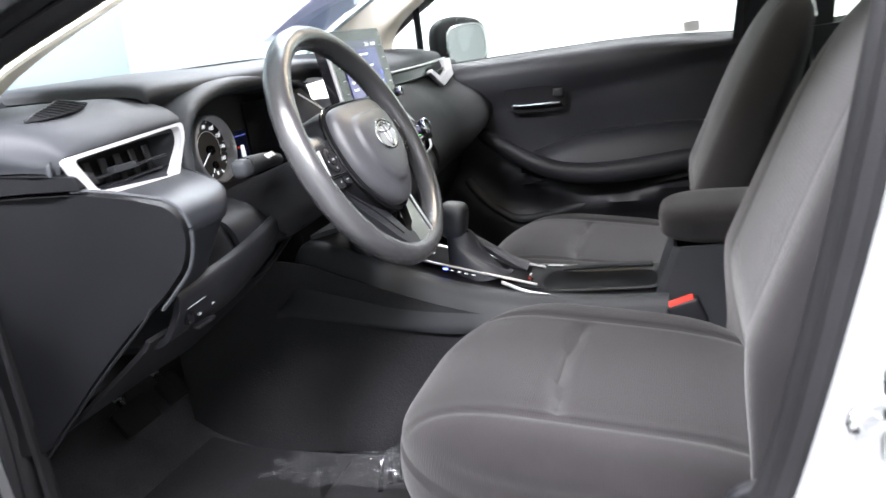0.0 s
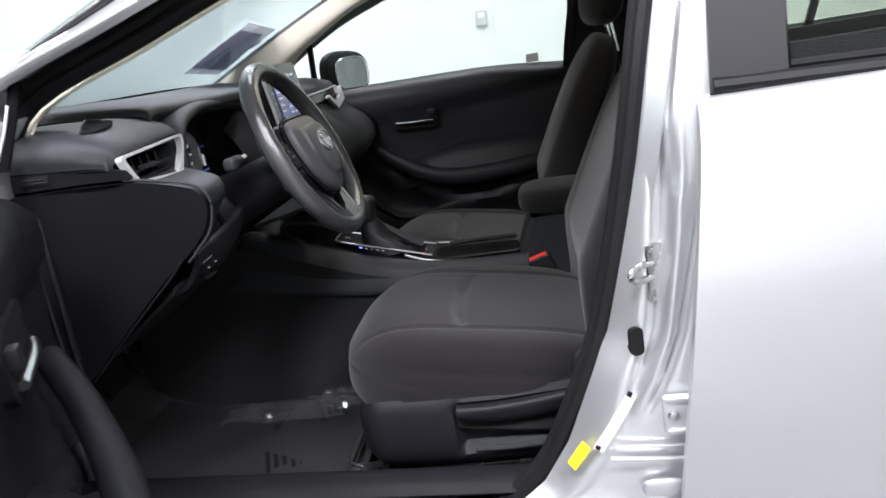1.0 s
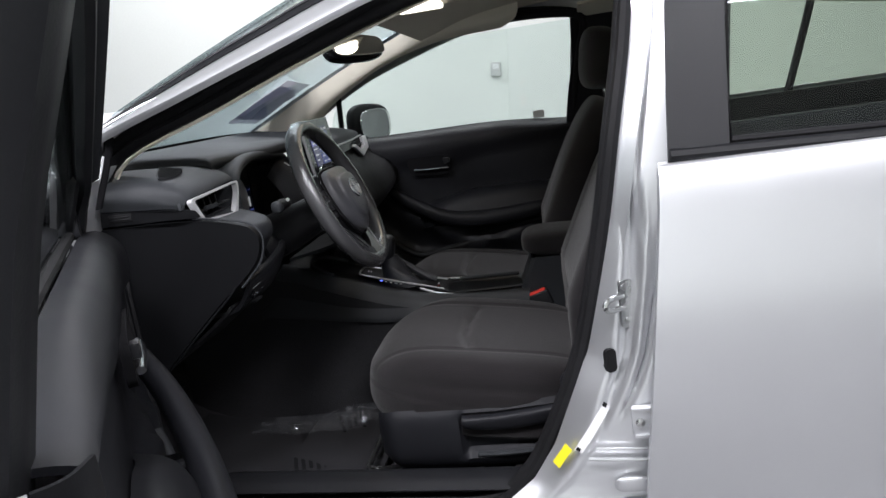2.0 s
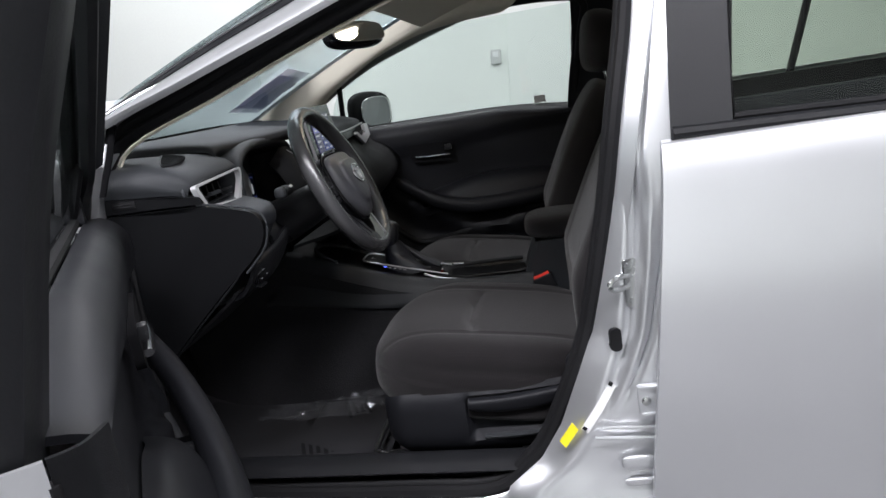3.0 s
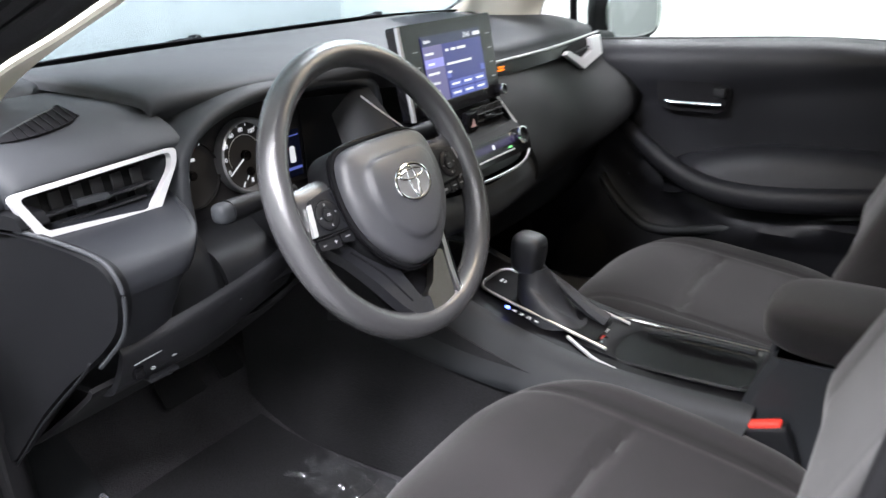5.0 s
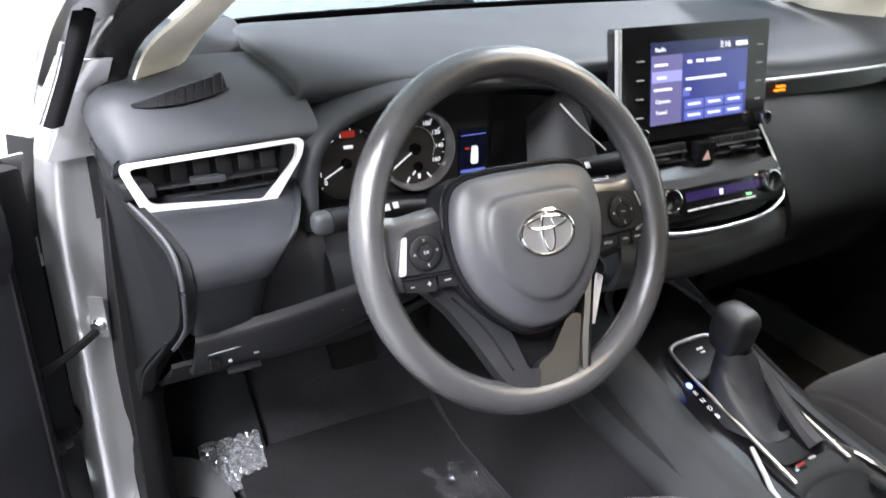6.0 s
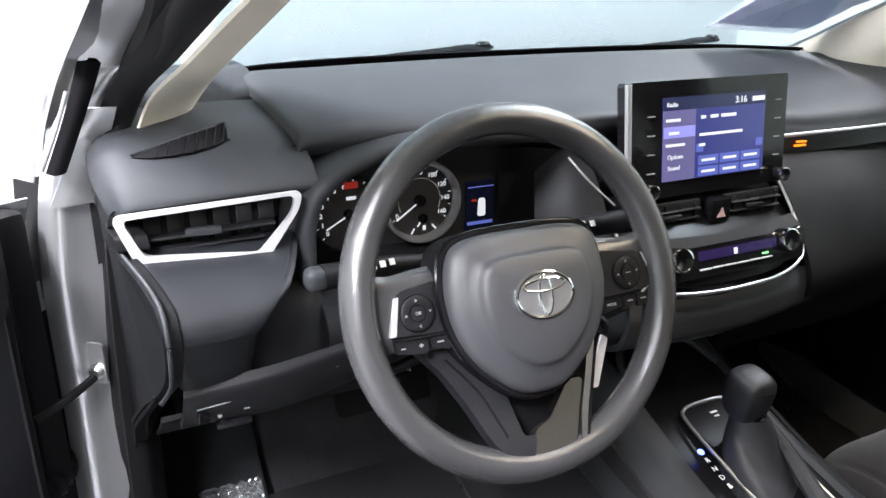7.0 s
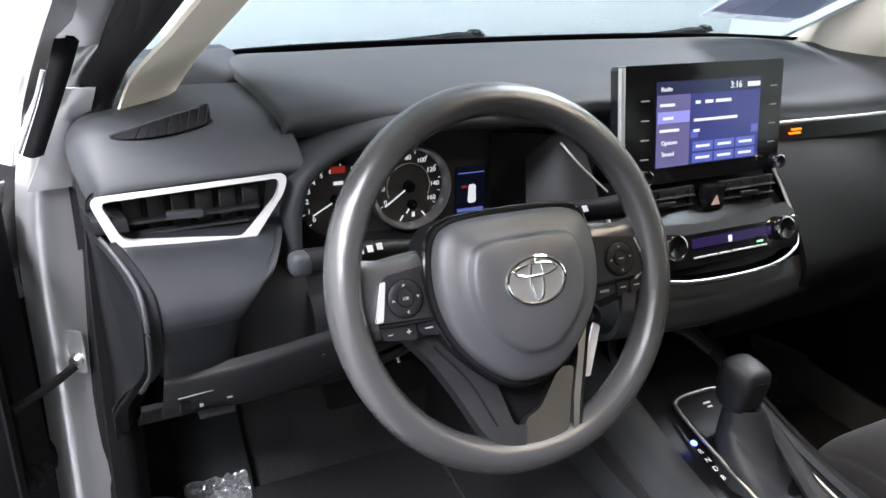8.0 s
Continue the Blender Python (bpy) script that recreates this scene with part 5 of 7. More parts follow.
for s in (-1, 1):
    arm = part("side_spoke", moved(surf(ARM, 5, 5, 0.016), WM @ Matrix.Diagonal((s, 1, 1, 1))), M_WHEEL, wheel, "dark grey side spoke", 50)

    def flip(points):
        return [(s * x, y) for x, y in points][:: s]

    km = WM @ pose(s * (0.122 if s < 0 else 0.132), -0.002, 0.0005)
    part("key_plate", prism(rounded(flip([(0.088, 0.026), (0.134, 0.020), (0.142, -0.0205), (0.088, -0.0235)] if s < 0 else [(0.088, 0.026), (0.148, 0.018), (0.157, -0.014), (0.152, -0.022), (0.088, -0.0235)]), 0.006), 0.003, WM @ pose(0, 0, 0), 0.0012), M_KNOB, arm, "dark key plate")
    part("key_pad", lathe([(0.0166, 0.002), (0.0166, 0.0046), (0.0150, 0.0056), (0.0085, 0.0048), (0.0082, 0.0040), (0.0076, 0.0040), (0.0072, 0.0060), (0, 0.0064)], 32, km @ pose(-s * 0.006, 0, 0)), M_PLASTIC, arm, "round steering wheel key pad")
    part("pad_ring", lathe([(0.0166, 0.0030), (0.0180, 0.0040), (0.0168, 0.0046)], 32, km @ pose(-s * 0.006, 0, 0)), M_VOID, arm)
    kp = km @ pose(-s * 0.006, 0, 0)
    for k in range(4):
        a = k * math.pi / 2
        part("key_mark", join(box(-0.0013, 0.0013, -0.0003, 0.0003, 0.0054, 0.0058, 0, 1, kp @ pose(0.0122 * math.cos(a), 0.0122 * math.sin(a), 0, 0, 0, math.degrees(a) + 50) @ pose(0.0008, 0, 0)),
                              box(-0.0013, 0.0013, -0.0003, 0.0003, 0.0054, 0.0058, 0, 1, kp @ pose(0.0122 * math.cos(a), 0.0122 * math.sin(a), 0, 0, 0, math.degrees(a) + 130) @ pose(0.0008, 0, 0))), M_MARK, arm)
    part("key_mark", words("OK", 0.0042, kp @ pose(0, 0, 0.0066)) if s < 0 else box(-0.003, 0.003, -0.0004, 0.0004, 0.0064, 0.0068, 0, 1, kp), M_MARK, arm)
    for k in range(2):
        part("inner_key", prism(rounded(flip([(0.0885, 0.0225 - 0.0215 * k), (0.0985 - 0.002 * k, 0.0205 - 0.0215 * k), (0.0965 - 0.001 * k, 0.0035 - 0.0215 * k), (0.0885, 0.0030 - 0.0215 * k)]), 0.003), 0.0046, WM @ pose(0, 0, 0), 0.0012), M_PLASTIC, arm)
        part("key_mark", box(-0.0024, 0.0024, -0.0004, 0.0004, 0.0046, 0.0050, 0, 1, WM @ pose(s * 0.0925, 0.0130 - 0.0215 * k, 0, 0, 0, 35 - 60 * k)), M_MARK, arm)
    lower = ((0.1415, 0.1075), (0.1060, 0.0850)) if s < 0 else ((0.1540, 0.1380), (0.1370, 0.1200), (0.1190, 0.0900))
    for k in range(len(lower)):
        x0, x1 = lower[k]
        part("lower_key", prism(rounded(flip([(x0, -0.0255), (x1, -0.0270), (x1 + 0.001, -0.0415), (x0 - 0.001, -0.0365)]), 0.003), 0.006, WM @ pose(0, 0, -0.006), 0.0015), M_PLASTIC, arm, "wide key below the pad")
        xm = s * (x0 + x1) / 2
        if s < 0 and k == 0:
            part("key_mark", join(box(-0.0022, 0.0022, -0.0005, 0.0005, 0, 0.0004, 0, 1, WM @ pose(xm - 0.009, -0.0325, 0.0002)), box(-0.0022, 0.0022, -0.0005, 0.0005, 0, 0.0004, 0, 1, WM @ pose(xm + 0.009, -0.0325, 0.0002)),
                                  box(-0.0005, 0.0005, -0.0022, 0.0022, 0, 0.0004, 0, 1, WM @ pose(xm + 0.009, -0.0325, 0.0002))), M_MARK, arm)
        else:
            part("key_mark", words("MODE", 0.0042, WM @ pose(xm, -0.033, 0.0002)) if (s > 0 and k == 2) else box(-0.0036, 0.0036, -0.0007, 0.0007, 0, 0.0004, 0, 1, WM @ pose(xm, -0.0325, 0.0002)), M_MARK, arm)
    part("key_gap", tube([WM @ Vector((s * 0.143, -0.0238, 0.0005)), WM @ Vector((s * 0.115, -0.0250, 0.0015)), WM @ Vector((s * 0.086, -0.0252, 0.0015))], 0.0014, 6, steps=3), M_VOID, arm)
    if s < 0:
        part("spoke_glint", prism(rounded(flip([(0.1365, 0.0150), (0.1322, 0.0160), (0.1395, -0.0195), (0.1465, -0.0200)]), 0.0015), 0.0042, WM @ pose(0, 0, 0), 0.0012), M_SATIN, arm, "silver spoke edge")
    else:
        part("spoke_glint", tube([WM @ Vector(q) for q in ((0.150, 0.016, 0.002), (0.158, -0.004, 0.001), (0.156, -0.018, 0.0005), (0.146, -0.026, 0.000))], 0.0013, 6, steps=5), M_SATIN, arm, "silver spoke edge")
# Lower spoke: a V, dark on one arm and silver on the other and across the foot.
LOWM = WM @ pose(0, -0.07, 0, -14.6) @ pose(0, 0.07, 0)
low = part("lower_spoke", prism(rounded([(-0.118, -0.030), (-0.094, -0.062), (-0.077, -0.096), (-0.060, -0.138), (-0.046, -0.156), (-0.026, -0.166), (-0.020, -0.160), (-0.012, -0.140), (-0.026, -0.140), (-0.032, -0.105), (-0.040, -0.060), (-0.070, -0.030)], 0.007), 0.016, LOWM @ pose(0, 0, -0.026), 0.005, 3), M_KNOB, wheel, "dark lower spoke")
part("spoke_groove", tube([LOWM @ Vector(q) for q in ((-0.088, -0.050, -0.009), (-0.062, -0.088, -0.0095), (-0.044, -0.136, -0.0095))], 0.0012, 6, steps=4), M_VOID, low)
part("spoke_inlay", prism(rounded([(0.040, -0.096), (0.057, -0.098), (0.044, -0.126), (0.031, -0.156), (0.018, -0.164), (-0.024, -0.162), (-0.012, -0.136), (0.006, -0.130), (0.024, -0.112)], 0.006), 0.014, LOWM @ pose(0, 0, -0.025), 0.004, 3), M_BOWL, low, "satin metal spoke inlay")
part("spoke_silver", prism(rounded([(0.081, -0.046), (0.091, -0.046), (0.072, -0.088), (0.054, -0.126), (0.041, -0.157), (0.034, -0.160), (0.046, -0.126), (0.064, -0.088)], 0.003), 0.016, LOWM @ pose(0, 0, -0.025), 0.003, 3), M_SPOKE, low, "bright silver spoke edge")
part("spoke_strip", tube([LOWM @ Vector(q) for q in ((0.094, -0.048, -0.013), (0.075, -0.088, -0.012), (0.057, -0.126, -0.011), (0.044, -0.157, -0.011))], 0.0022, 8, steps=4), M_GLOSS, low, "gloss black spoke edge")
part("spoke_edge", tube([LOWM @ Vector(q) for q in ((0.036, -0.160, -0.012), (0.024, -0.170, -0.012), (-0.024, -0.168, -0.012), (-0.046, -0.158, -0.012))], 0.0026, 8), M_CAP, low)
part("spoke_floor", prism(rounded([(-0.100, -0.030), (-0.040, -0.150), (0.028, -0.154), (0.086, -0.040)], 0.01), 0.006, WM @ pose(0, 0, -0.036), 0.002), M_VOID, low)
# Column shroud, ignition, stalks.
part("column_shroud", surf([[(-0.36 + r * math.cos(a), y + 0.0 * r, zc + r * 0.85 * math.sin(a)) for a in [math.pi * 2 * k / 12 for k in range(13)]] for r, y, zc in ((0.045, 0.05, 0.832), (0.054, 0.10, 0.812), (0.062, 0.16, 0.788), (0.068, 0.26, 0.755))], 4, 3, 0.006), M_PLASTIC, wheel, "black steering column shroud")


def stalk(s, y, z):
    base = part("stalk", tube([(-0.36 + s * 0.055, y + 0.01, z - 0.006), (-0.36 + s * 0.10, y, z), (-0.36 + s * 0.176, y - 0.012, z + 0.004)], 0.0100, 12, steps=5, taper=lambda f: 0.85 + 0.5 * f), M_CAP, wheel, "black column stalk")
    part("stalk_end", blob(0.012, 0.0115, 0.012, Matrix.Translation((-0.36 + s * 0.181, y - 0.012, z + 0.004)), 3, 6), M_SOFT, base)
    for k in range(3):
        part("stalk_mark", box(-0.003, 0.003, -0.0035, 0.0035, -0.0005, 0.0005, 0, 1, Matrix.Translation((-0.36 + s * (0.100 + 0.011 * k), y - 0.0105 - 0.0022 * k, z + 0.0085)) @ pose(0, 0, 0, 48)), M_WHITE, base)
    return base


stalk(-1, 0.130, 0.860)
stalk(1, 0.098, 0.882)
keys = thing("key_tag", (-0.268, 0.05, 0.80), "small white key tag hanging from the ignition", "key tag")
part("tag", prism(rounded([(-0.009, -0.056), (0.004, -0.056), (0.009, 0), (-0.002, 0.004)], 0.003), 0.0025, face(-0.243, 0.045, 0.770, 80, 10) @ pose(0, 0, 0, 0, 0, -14), 0.0008), M_WHITE, keys)
part("key_bow", lathe([(0.014, 0), (0.014, 0.006), (0.006, 0.006), (0.006, 0)], 20, pose(-0.246, 0.05, 0.780, 0, 90, 30)), M_PLASTIC, keys)
part("key_blade", tube([(-0.246, 0.05, 0.782), (-0.275, 0.095, 0.800)], 0.004, 8, steps=2), M_METAL, keys)

# ---- centre console ----
con = thing("centre_console", (0, 0, 0.2), "dark centre console with gear lever and gloss black edges", "centre console")
TOP = [(0.30, 0.64), (0.20, 0.605), (0.12, 0.575), (0.02, 0.540), (-0.10, 0.512), (-0.22, 0.500), (-0.36, 0.498)]


def console_z(y):
    for (a, za), (b, zb) in zip(TOP, TOP[1:]):
        if y >= b:
            return zb + (za - zb) * (y - b) / (a - b)
    return TOP[-1][1]


for s in (-1, 1):
    side = []
    for y, z in ((0.350, 0.548), (0.325, 0.596), *TOP):
        foot = min(z - 0.03, 0.525 - 0.16 * (0.345 - y) if y > 0.05 else 0.478 - 0.05 * (0.05 - y))
        side.append([(s * 0.085, y, z + 0.002), (s * 0.102, y, z + 0.001), (s * 0.116, y + 0.002, z - 0.010), (s * 0.136, y + 0.005, z * 0.6 + foot * 0.4), (s * 0.158, y + 0.008, foot + 0.012), (s * 0.160, y + 0.010, foot)])
    part("console_side", surf(side, 5, 5, 0.006), M_SOFT, con, "smooth dark console side")
    part("console_side", surf([[(s * 0.140, y + 0.01, z - 0.02), (s * 0.150, y + 0.01, min(z - 0.06, 0.50)), (s * 0.158, y + 0.01, 0.40), (s * 0.175, y, 0.24)] for y, z in ((0.60, 0.66), (0.42, 0.65), *TOP)], 4, 4, 0.006), M_MAT, con, "dark grey carpeted console skirt")
part("console_top", surf([[(-0.086, y, z), (-0.04, y, z + 0.003), (0.04, y, z + 0.003), (0.086, y, z)] for y, z in TOP], 4, 4, 0.008), M_PIANO, con, "gloss black console top")
# Cubby under the middle stack, ahead of the lever.
part("cubby", surf([[(x, 0.32 - 0.6 * x * x, z) for x in (-0.10, 0, 0.10)] for z in (0.60, 0.64, 0.68)], 3, 4, 0.005), M_RUBBER, con)
part("cubby_rim", tube([(-0.085, 0.17, 0.60), (-0.06, 0.22, 0.622), (0, 0.245, 0.632), (0.06, 0.22, 0.622), (0.085, 0.17, 0.60)], 0.006, 8), M_SOFT, con)
GM = pose(0.0, 0.03, console_z(0.03) + 0.016, 16, 0, 0)
part("gate_trim", tube([GM @ Vector(q) for q in ((-0.046, -0.16, 0.003), (-0.047, -0.05, 0.003), (-0.047, 0.055, 0.003), (-0.036, 0.080, 0.003), (0.0, 0.084, 0.003), (0.038, 0.080, 0.003), (0.050, 0.055, 0.003), (0.052, -0.04, 0.003), (0.056, -0.16, 0.003))], 0.0028, 8, steps=6), M_SPOKE, con, "satin silver gate trim")
part("gate_plate", prism(rounded([(-0.044, -0.137), (0.046, -0.137), (0.048, 0.081), (-0.042, 0.081)], 0.016), 0.0025, GM, 0.0005), M_PIANO, con)
for k, ch in enumerate("PRNDB"):
    if k == 0:
        part("gear_light", lathe([(0.0045, 0), (0.0045, 0.001), (0, 0.001)], 12, GM @ pose(-0.062, 0.014, 0.001)), M_LIT_BLUE, con, "blue lit park light")
    else:
        part("gear_letter", words(ch, 0.010, GM @ pose(-0.0625, 0.014 - 0.014 * k, 0.0015, 0, 0, 0)), M_WHITE, con)
part("gate_mark", join(box(-0.006, 0.006, -0.0015, 0.0015, 0.0025, 0.003, 0, 1, GM @ pose(0.004, 0.064, 0)), box(-0.004, 0.004, -0.0012, 0.0012, 0.0025, 0.003, 0, 1, GM @ pose(0.004, 0.057, 0))), M_WHITE, con)
# Gear lever.
boot = part("lever_boot", surf([[(-0.008 + r * math.cos(a) * (1.0 + 0.06 * math.sin(3 * a + k)), y + r * 1.25 * math.sin(a), z + (0.012 * math.sin(2 * a + k) if 0 < k < 4 else 0)) for a in [2 * math.pi * j / 12 for j in range(13)]]
                                for k, (r, y, z) in enumerate(((0.042, -0.02, 0.532), (0.038, -0.005, 0.548), (0.029, 0.010, 0.572), (0.022, 0.018, 0.595), (0.017, 0.024, 0.620)))], 4, 3, 0.003), mat("boot_leather", (0.018, 0.019, 0.023), 0.5, bump=0.4, grain=500), con, "grey leather lever boot")
part("lever_fold", tube([(0.008, 0.02, 0.615), (0.022, -0.02, 0.58), (0.026, -0.065, 0.545), (0.028, -0.095, 0.528)], 0.012, 8, taper=lambda f: 0.6 + 0.6 * f), mat("boot_leather_fold", (0.026, 0.027, 0.031), 0.5, bump=0.4, grain=500), con)
part("lever_knob", blob(0.0255, 0.029, 0.036, pose(-0.012, 0.028, 0.646, 8), 3.4, 10, lambda p: Vector((p.x * (0.86 + 0.16 * (p.z + 0.036) / 0.072), p.y * (0.86 + 0.16 * (p.z + 0.036) / 0.072), p.z))), M_KNOB, con, "dark gear knob")
part("knob_seam", tube([(-0.034, 0.018, 0.657), (-0.028, 0.002, 0.662), (-0.010, -0.002, 0.663), (0.006, 0.004, 0.661)], 0.0012, 6), M_RUBBER, con)
# Side rails, cup holder tray, switches behind the lever.
for s in (-1, 1):
    part("console_rail", tube([(s * 0.050, -0.06, console_z(-0.06) + 0.006), (s * 0.066, -0.095, console_z(-0.1) + 0.006), (s * 0.082, -0.13, console_z(-0.13) + 0.004), (s * 0.088, -0.20, console_z(-0.2) + 0.003), (s * 0.088, -0.34, 0.5)], 0.0035, 8), M_SATIN if s < 0 else M_CHROME, con, "silver console line")
tray = part("cup_tray", surf([[(-0.055, y, z), (0, y, z - d), (0.07, y, z)] for y, z, d in ((-0.075, 0.524, 0.0), (-0.13, 0.514, 0.002), (-0.16, 0.510, 0.03), (-0.26, 0.508, 0.05), (-0.31, 0.508, 0.04), (-0.345, 0.510, 0.0))], 4, 5, 0.004), M_PLASTIC, con, "grey cup holder tray")
part("tray_rail", tube([(0.05, -0.16, 0.515), (0.052, -0.24, 0.516), (0.05, -0.33, 0.515)], 0.006, 8), M_SOFT, con)
part("console_button", box(-0.030, -0.006, -0.112, -0.098, 0.514, 0.520, 0.002), M_GLOSS, con)
part("button_light", box(-0.020, -0.006, -0.107, -0.103, 0.519, 0.5205, 0), M_LIT_RED, con, "red lit button mark")
part("button_mark", box(0.006, 0.018, -0.104, -0.100, 0.519, 0.5205, 0), M_WHITE, con)
# Armrest box between the seats.
armbox = thing("console_armrest", (0.0, -0.50, 0.25), "dark cloth armrest lid on a grey console box", "armrest")
part("armrest_box", surf([[(-0.088, y0, z), (-0.080, y0 + 0.012, z), (0.080, y0 + 0.012, z), (0.088, y0, z), (0.088, -0.68, z), (-0.088, -0.68, z), (-0.088, y0, z)] for z, y0 in ((0.22, -0.31), (0.40, -0.325), (0.50, -0.35), (0.585, -0.385))], 4, 2, 0.006, True, False), M_SOFT, armbox, "grey plastic console box")
part("armrest_lid", blob(0.090, 0.165, 0.035, pose(0.0, -0.515, 0.610, 3), 4.0, 12), M_CLOTH, armbox, "dark cloth armrest lid")

# ---- seats ----


def seat(x, s, label, recline, slide):
    """A front seat; s is the side of its outer trim."""
    st = thing("front_seat", (x, -0.25, 0.20), label, "car seat", "front seats")

    def cushion(p):
        u = min(1, abs(p.x) / 0.25)
        up = max(0.0, p.z) / 0.075
        wing = max(0.0, u - 0.55) / 0.45
        ahead = max(0.0, p.y / 0.26)
        p.z += up * (0.016 * wing ** 1.5 - 0.008 * (1 - u * u)) - 0.035 * ahead ** 5 * up
        groove = math.exp(-((abs(p.x) - 0.165 - 0.02 * p.y) / 0.006) ** 2) * (1 if p.y > -0.22 else 0)
        cross = math.exp(-((p.y - 0.045 + 0.10 * max(0, abs(p.x) - 0.05)) / 0.008) ** 2) * max(0.0, 1 - (abs(p.x) / 0.16) ** 4)
        p.z -= up * 0.013 * max(0.3 * groove, cross)
        side = math.exp(-((p.z - 0.035) / 0.010) ** 2) * max(0.0, (u - 0.9) / 0.1)
        p.x *= (1 - 0.08 * ahead ** 3) * (1 - 0.015 * side)
        p.y -= 0.055 * u ** 4 * ahead
        if p.z < 0:
            p.x = math.copysign(min(0.254, abs(p.x) * 1.05), p.x)
        return p

    part("cushion", moved(blob(0.256, 0.262, 0.096, None, 4.0, 48, cushion), pose(x, -0.250 + (0.07 if s > 0 else 0.0), 0.416 - (0.022 if s > 0 else 0.0), 9)), M_CLOTH_IN, st, "dark grey woven cloth seat cushion", 70)

    def back(p):
        u = min(1, abs(p.x) / 0.25)
        f = max(0.0, p.y) / 0.055
        wing = max(0.0, u - 0.45) / 0.55
        h = (p.z + 0.33) / 0.66
        p.y += f * (0.040 * wing ** 1.6 * (1 - 0.75 * h) - 0.008 * (1 - u * u)) - 0.17 * f * (max(0.0, 0.40 - h) / 0.40) ** 1.3
        groove = math.exp(-((abs(p.x) - 0.145) / 0.007) ** 2)
        p.y -= f * 0.002 * groove
        p.x *= 1.0 - 0.24 * max(0.0, h - 0.35) ** 1.2
        return p

    part("backrest", moved(blob(0.248, 0.060, 0.335, None, 3.4, 44, back), pose(x, -0.535 + slide, 0.655, recline)), M_CLOTH, st, "dark grey cloth backrest", 70)
    part("headrest", moved(blob(0.132, 0.052, 0.092, None, 3.2, 16, lambda p: Vector((p.x * (1 - 0.12 * (p.z / 0.092)), p.y + 0.02 * (abs(p.x) / 0.13) ** 2 * -1, p.z))), pose(x, -0.672 + slide, 1.075, 8)), M_CLOTH, st, "dark cloth headrest")
    for d in (-0.05, 0.05):
        part("headrest_post", tube([(x + d, -0.70 + slide, 0.91), (x + d, -0.684 + slide, 1.02)], 0.006, 10, steps=3), M_CHROME, st)
    part("seat_base", box(x - 0.215, x + 0.215, -0.44, -0.05, 0.27, 0.40, 0.02, 3), M_PLASTIC, st)
    # Outer plastic trim with the height lever.
    o = x + s * 0.245
    trim = []
    for j in range(17):
        v = j / 16
        row = []
        for i in range(49):
            y = -0.036 - 0.464 * i / 48
            z0, z1 = between(-y, ((0.036, 0.406), (0.07, 0.416), (0.28, 0.412), (0.40, 0.420), (0.50, 0.436))), between(-y, ((0.036, 0.312), (0.07, 0.296), (0.15, 0.288), (0.50, 0.288)))
            z = z1 + (z0 - z1) * v
            a = max(0.0, min(1.0, (-0.198 - 0.10 * max(0.0, 0.335 - z) - y) / 0.016))
            b = max(0.0, min(1.0, (y + 0.455) / 0.02)) * max(0.0, min(1.0, (z - 0.304) / 0.014)) * max(0.0, min(1.0, (z0 - 0.012 - z) / 0.010))
            out = 0.016 - 0.014 * abs(2 * v - 1) ** 4 - 0.030 * max(0.0, (0.075 + y) / 0.04) ** 2 - 0.026 * a * a * (3 - 2 * a) * b
            row.append((o + s * out, y, z))
        trim.append([(o - s * 0.02, row[0][1], row[0][2])] + row)
    side = part("side_trim", surf(trim, 1, 1, 0.005, False, False), M_TRIM, st, "dark plastic seat side trim with a lever recess", 50)
    part("height_lever", surf([[(o + s * 0.004, y, z + 0.010), (o + s * 0.019, y, z + 0.007), (o + s * 0.021, y, z - 0.002), (o + s * 0.016, y, z - h), (o + s * 0.002, y, z - h)] for y, z, h in ((-0.212, 0.388, 0.008), (-0.225, 0.386, 0.012), (-0.28, 0.386, 0.018), (-0.34, 0.390, 0.020), (-0.405, 0.398, 0.018), (-0.415, 0.399, 0.010))], 4, 4, 0.003), M_TRIM, side, "dark seat height lever")
    # Lower ledge in lighter plastic, its lit look put into the colour.
    part("recess_lip", tube([(o + s * 0.012, -0.235, 0.312), (o + s * 0.015, -0.30, 0.312), (o + s * 0.014, -0.42, 0.316)], 0.006, 8, steps=5), M_SOFT, side)
    part("recliner_cover", blob(0.014, 0.05, 0.045, pose(o + s * 0.002, -0.47, 0.44, -20), 3, 8), M_TRIM, st)
    for d in (-0.20, 0.20):
        rail = part("seat_rail", box(x + d - 0.022, x + d + 0.022, -0.60, 0.02, 0.222, 0.262, 0.004), M_METAL, st, "steel seat rail")
        part("rail_foot", box(x + d - 0.018, x + d + 0.018, -0.44, -0.06, 0.26, 0.29, 0.003), M_RUBBER, rail)
    part("seat_bar", tube([(x - 0.20, -0.005, 0.262), (x - 0.19, 0.02, 0.268), (x + 0.19, 0.02, 0.268), (x + 0.20, -0.005, 0.262)], 0.006, 8, steps=3, smooth=False), M_METAL, st)
    return st


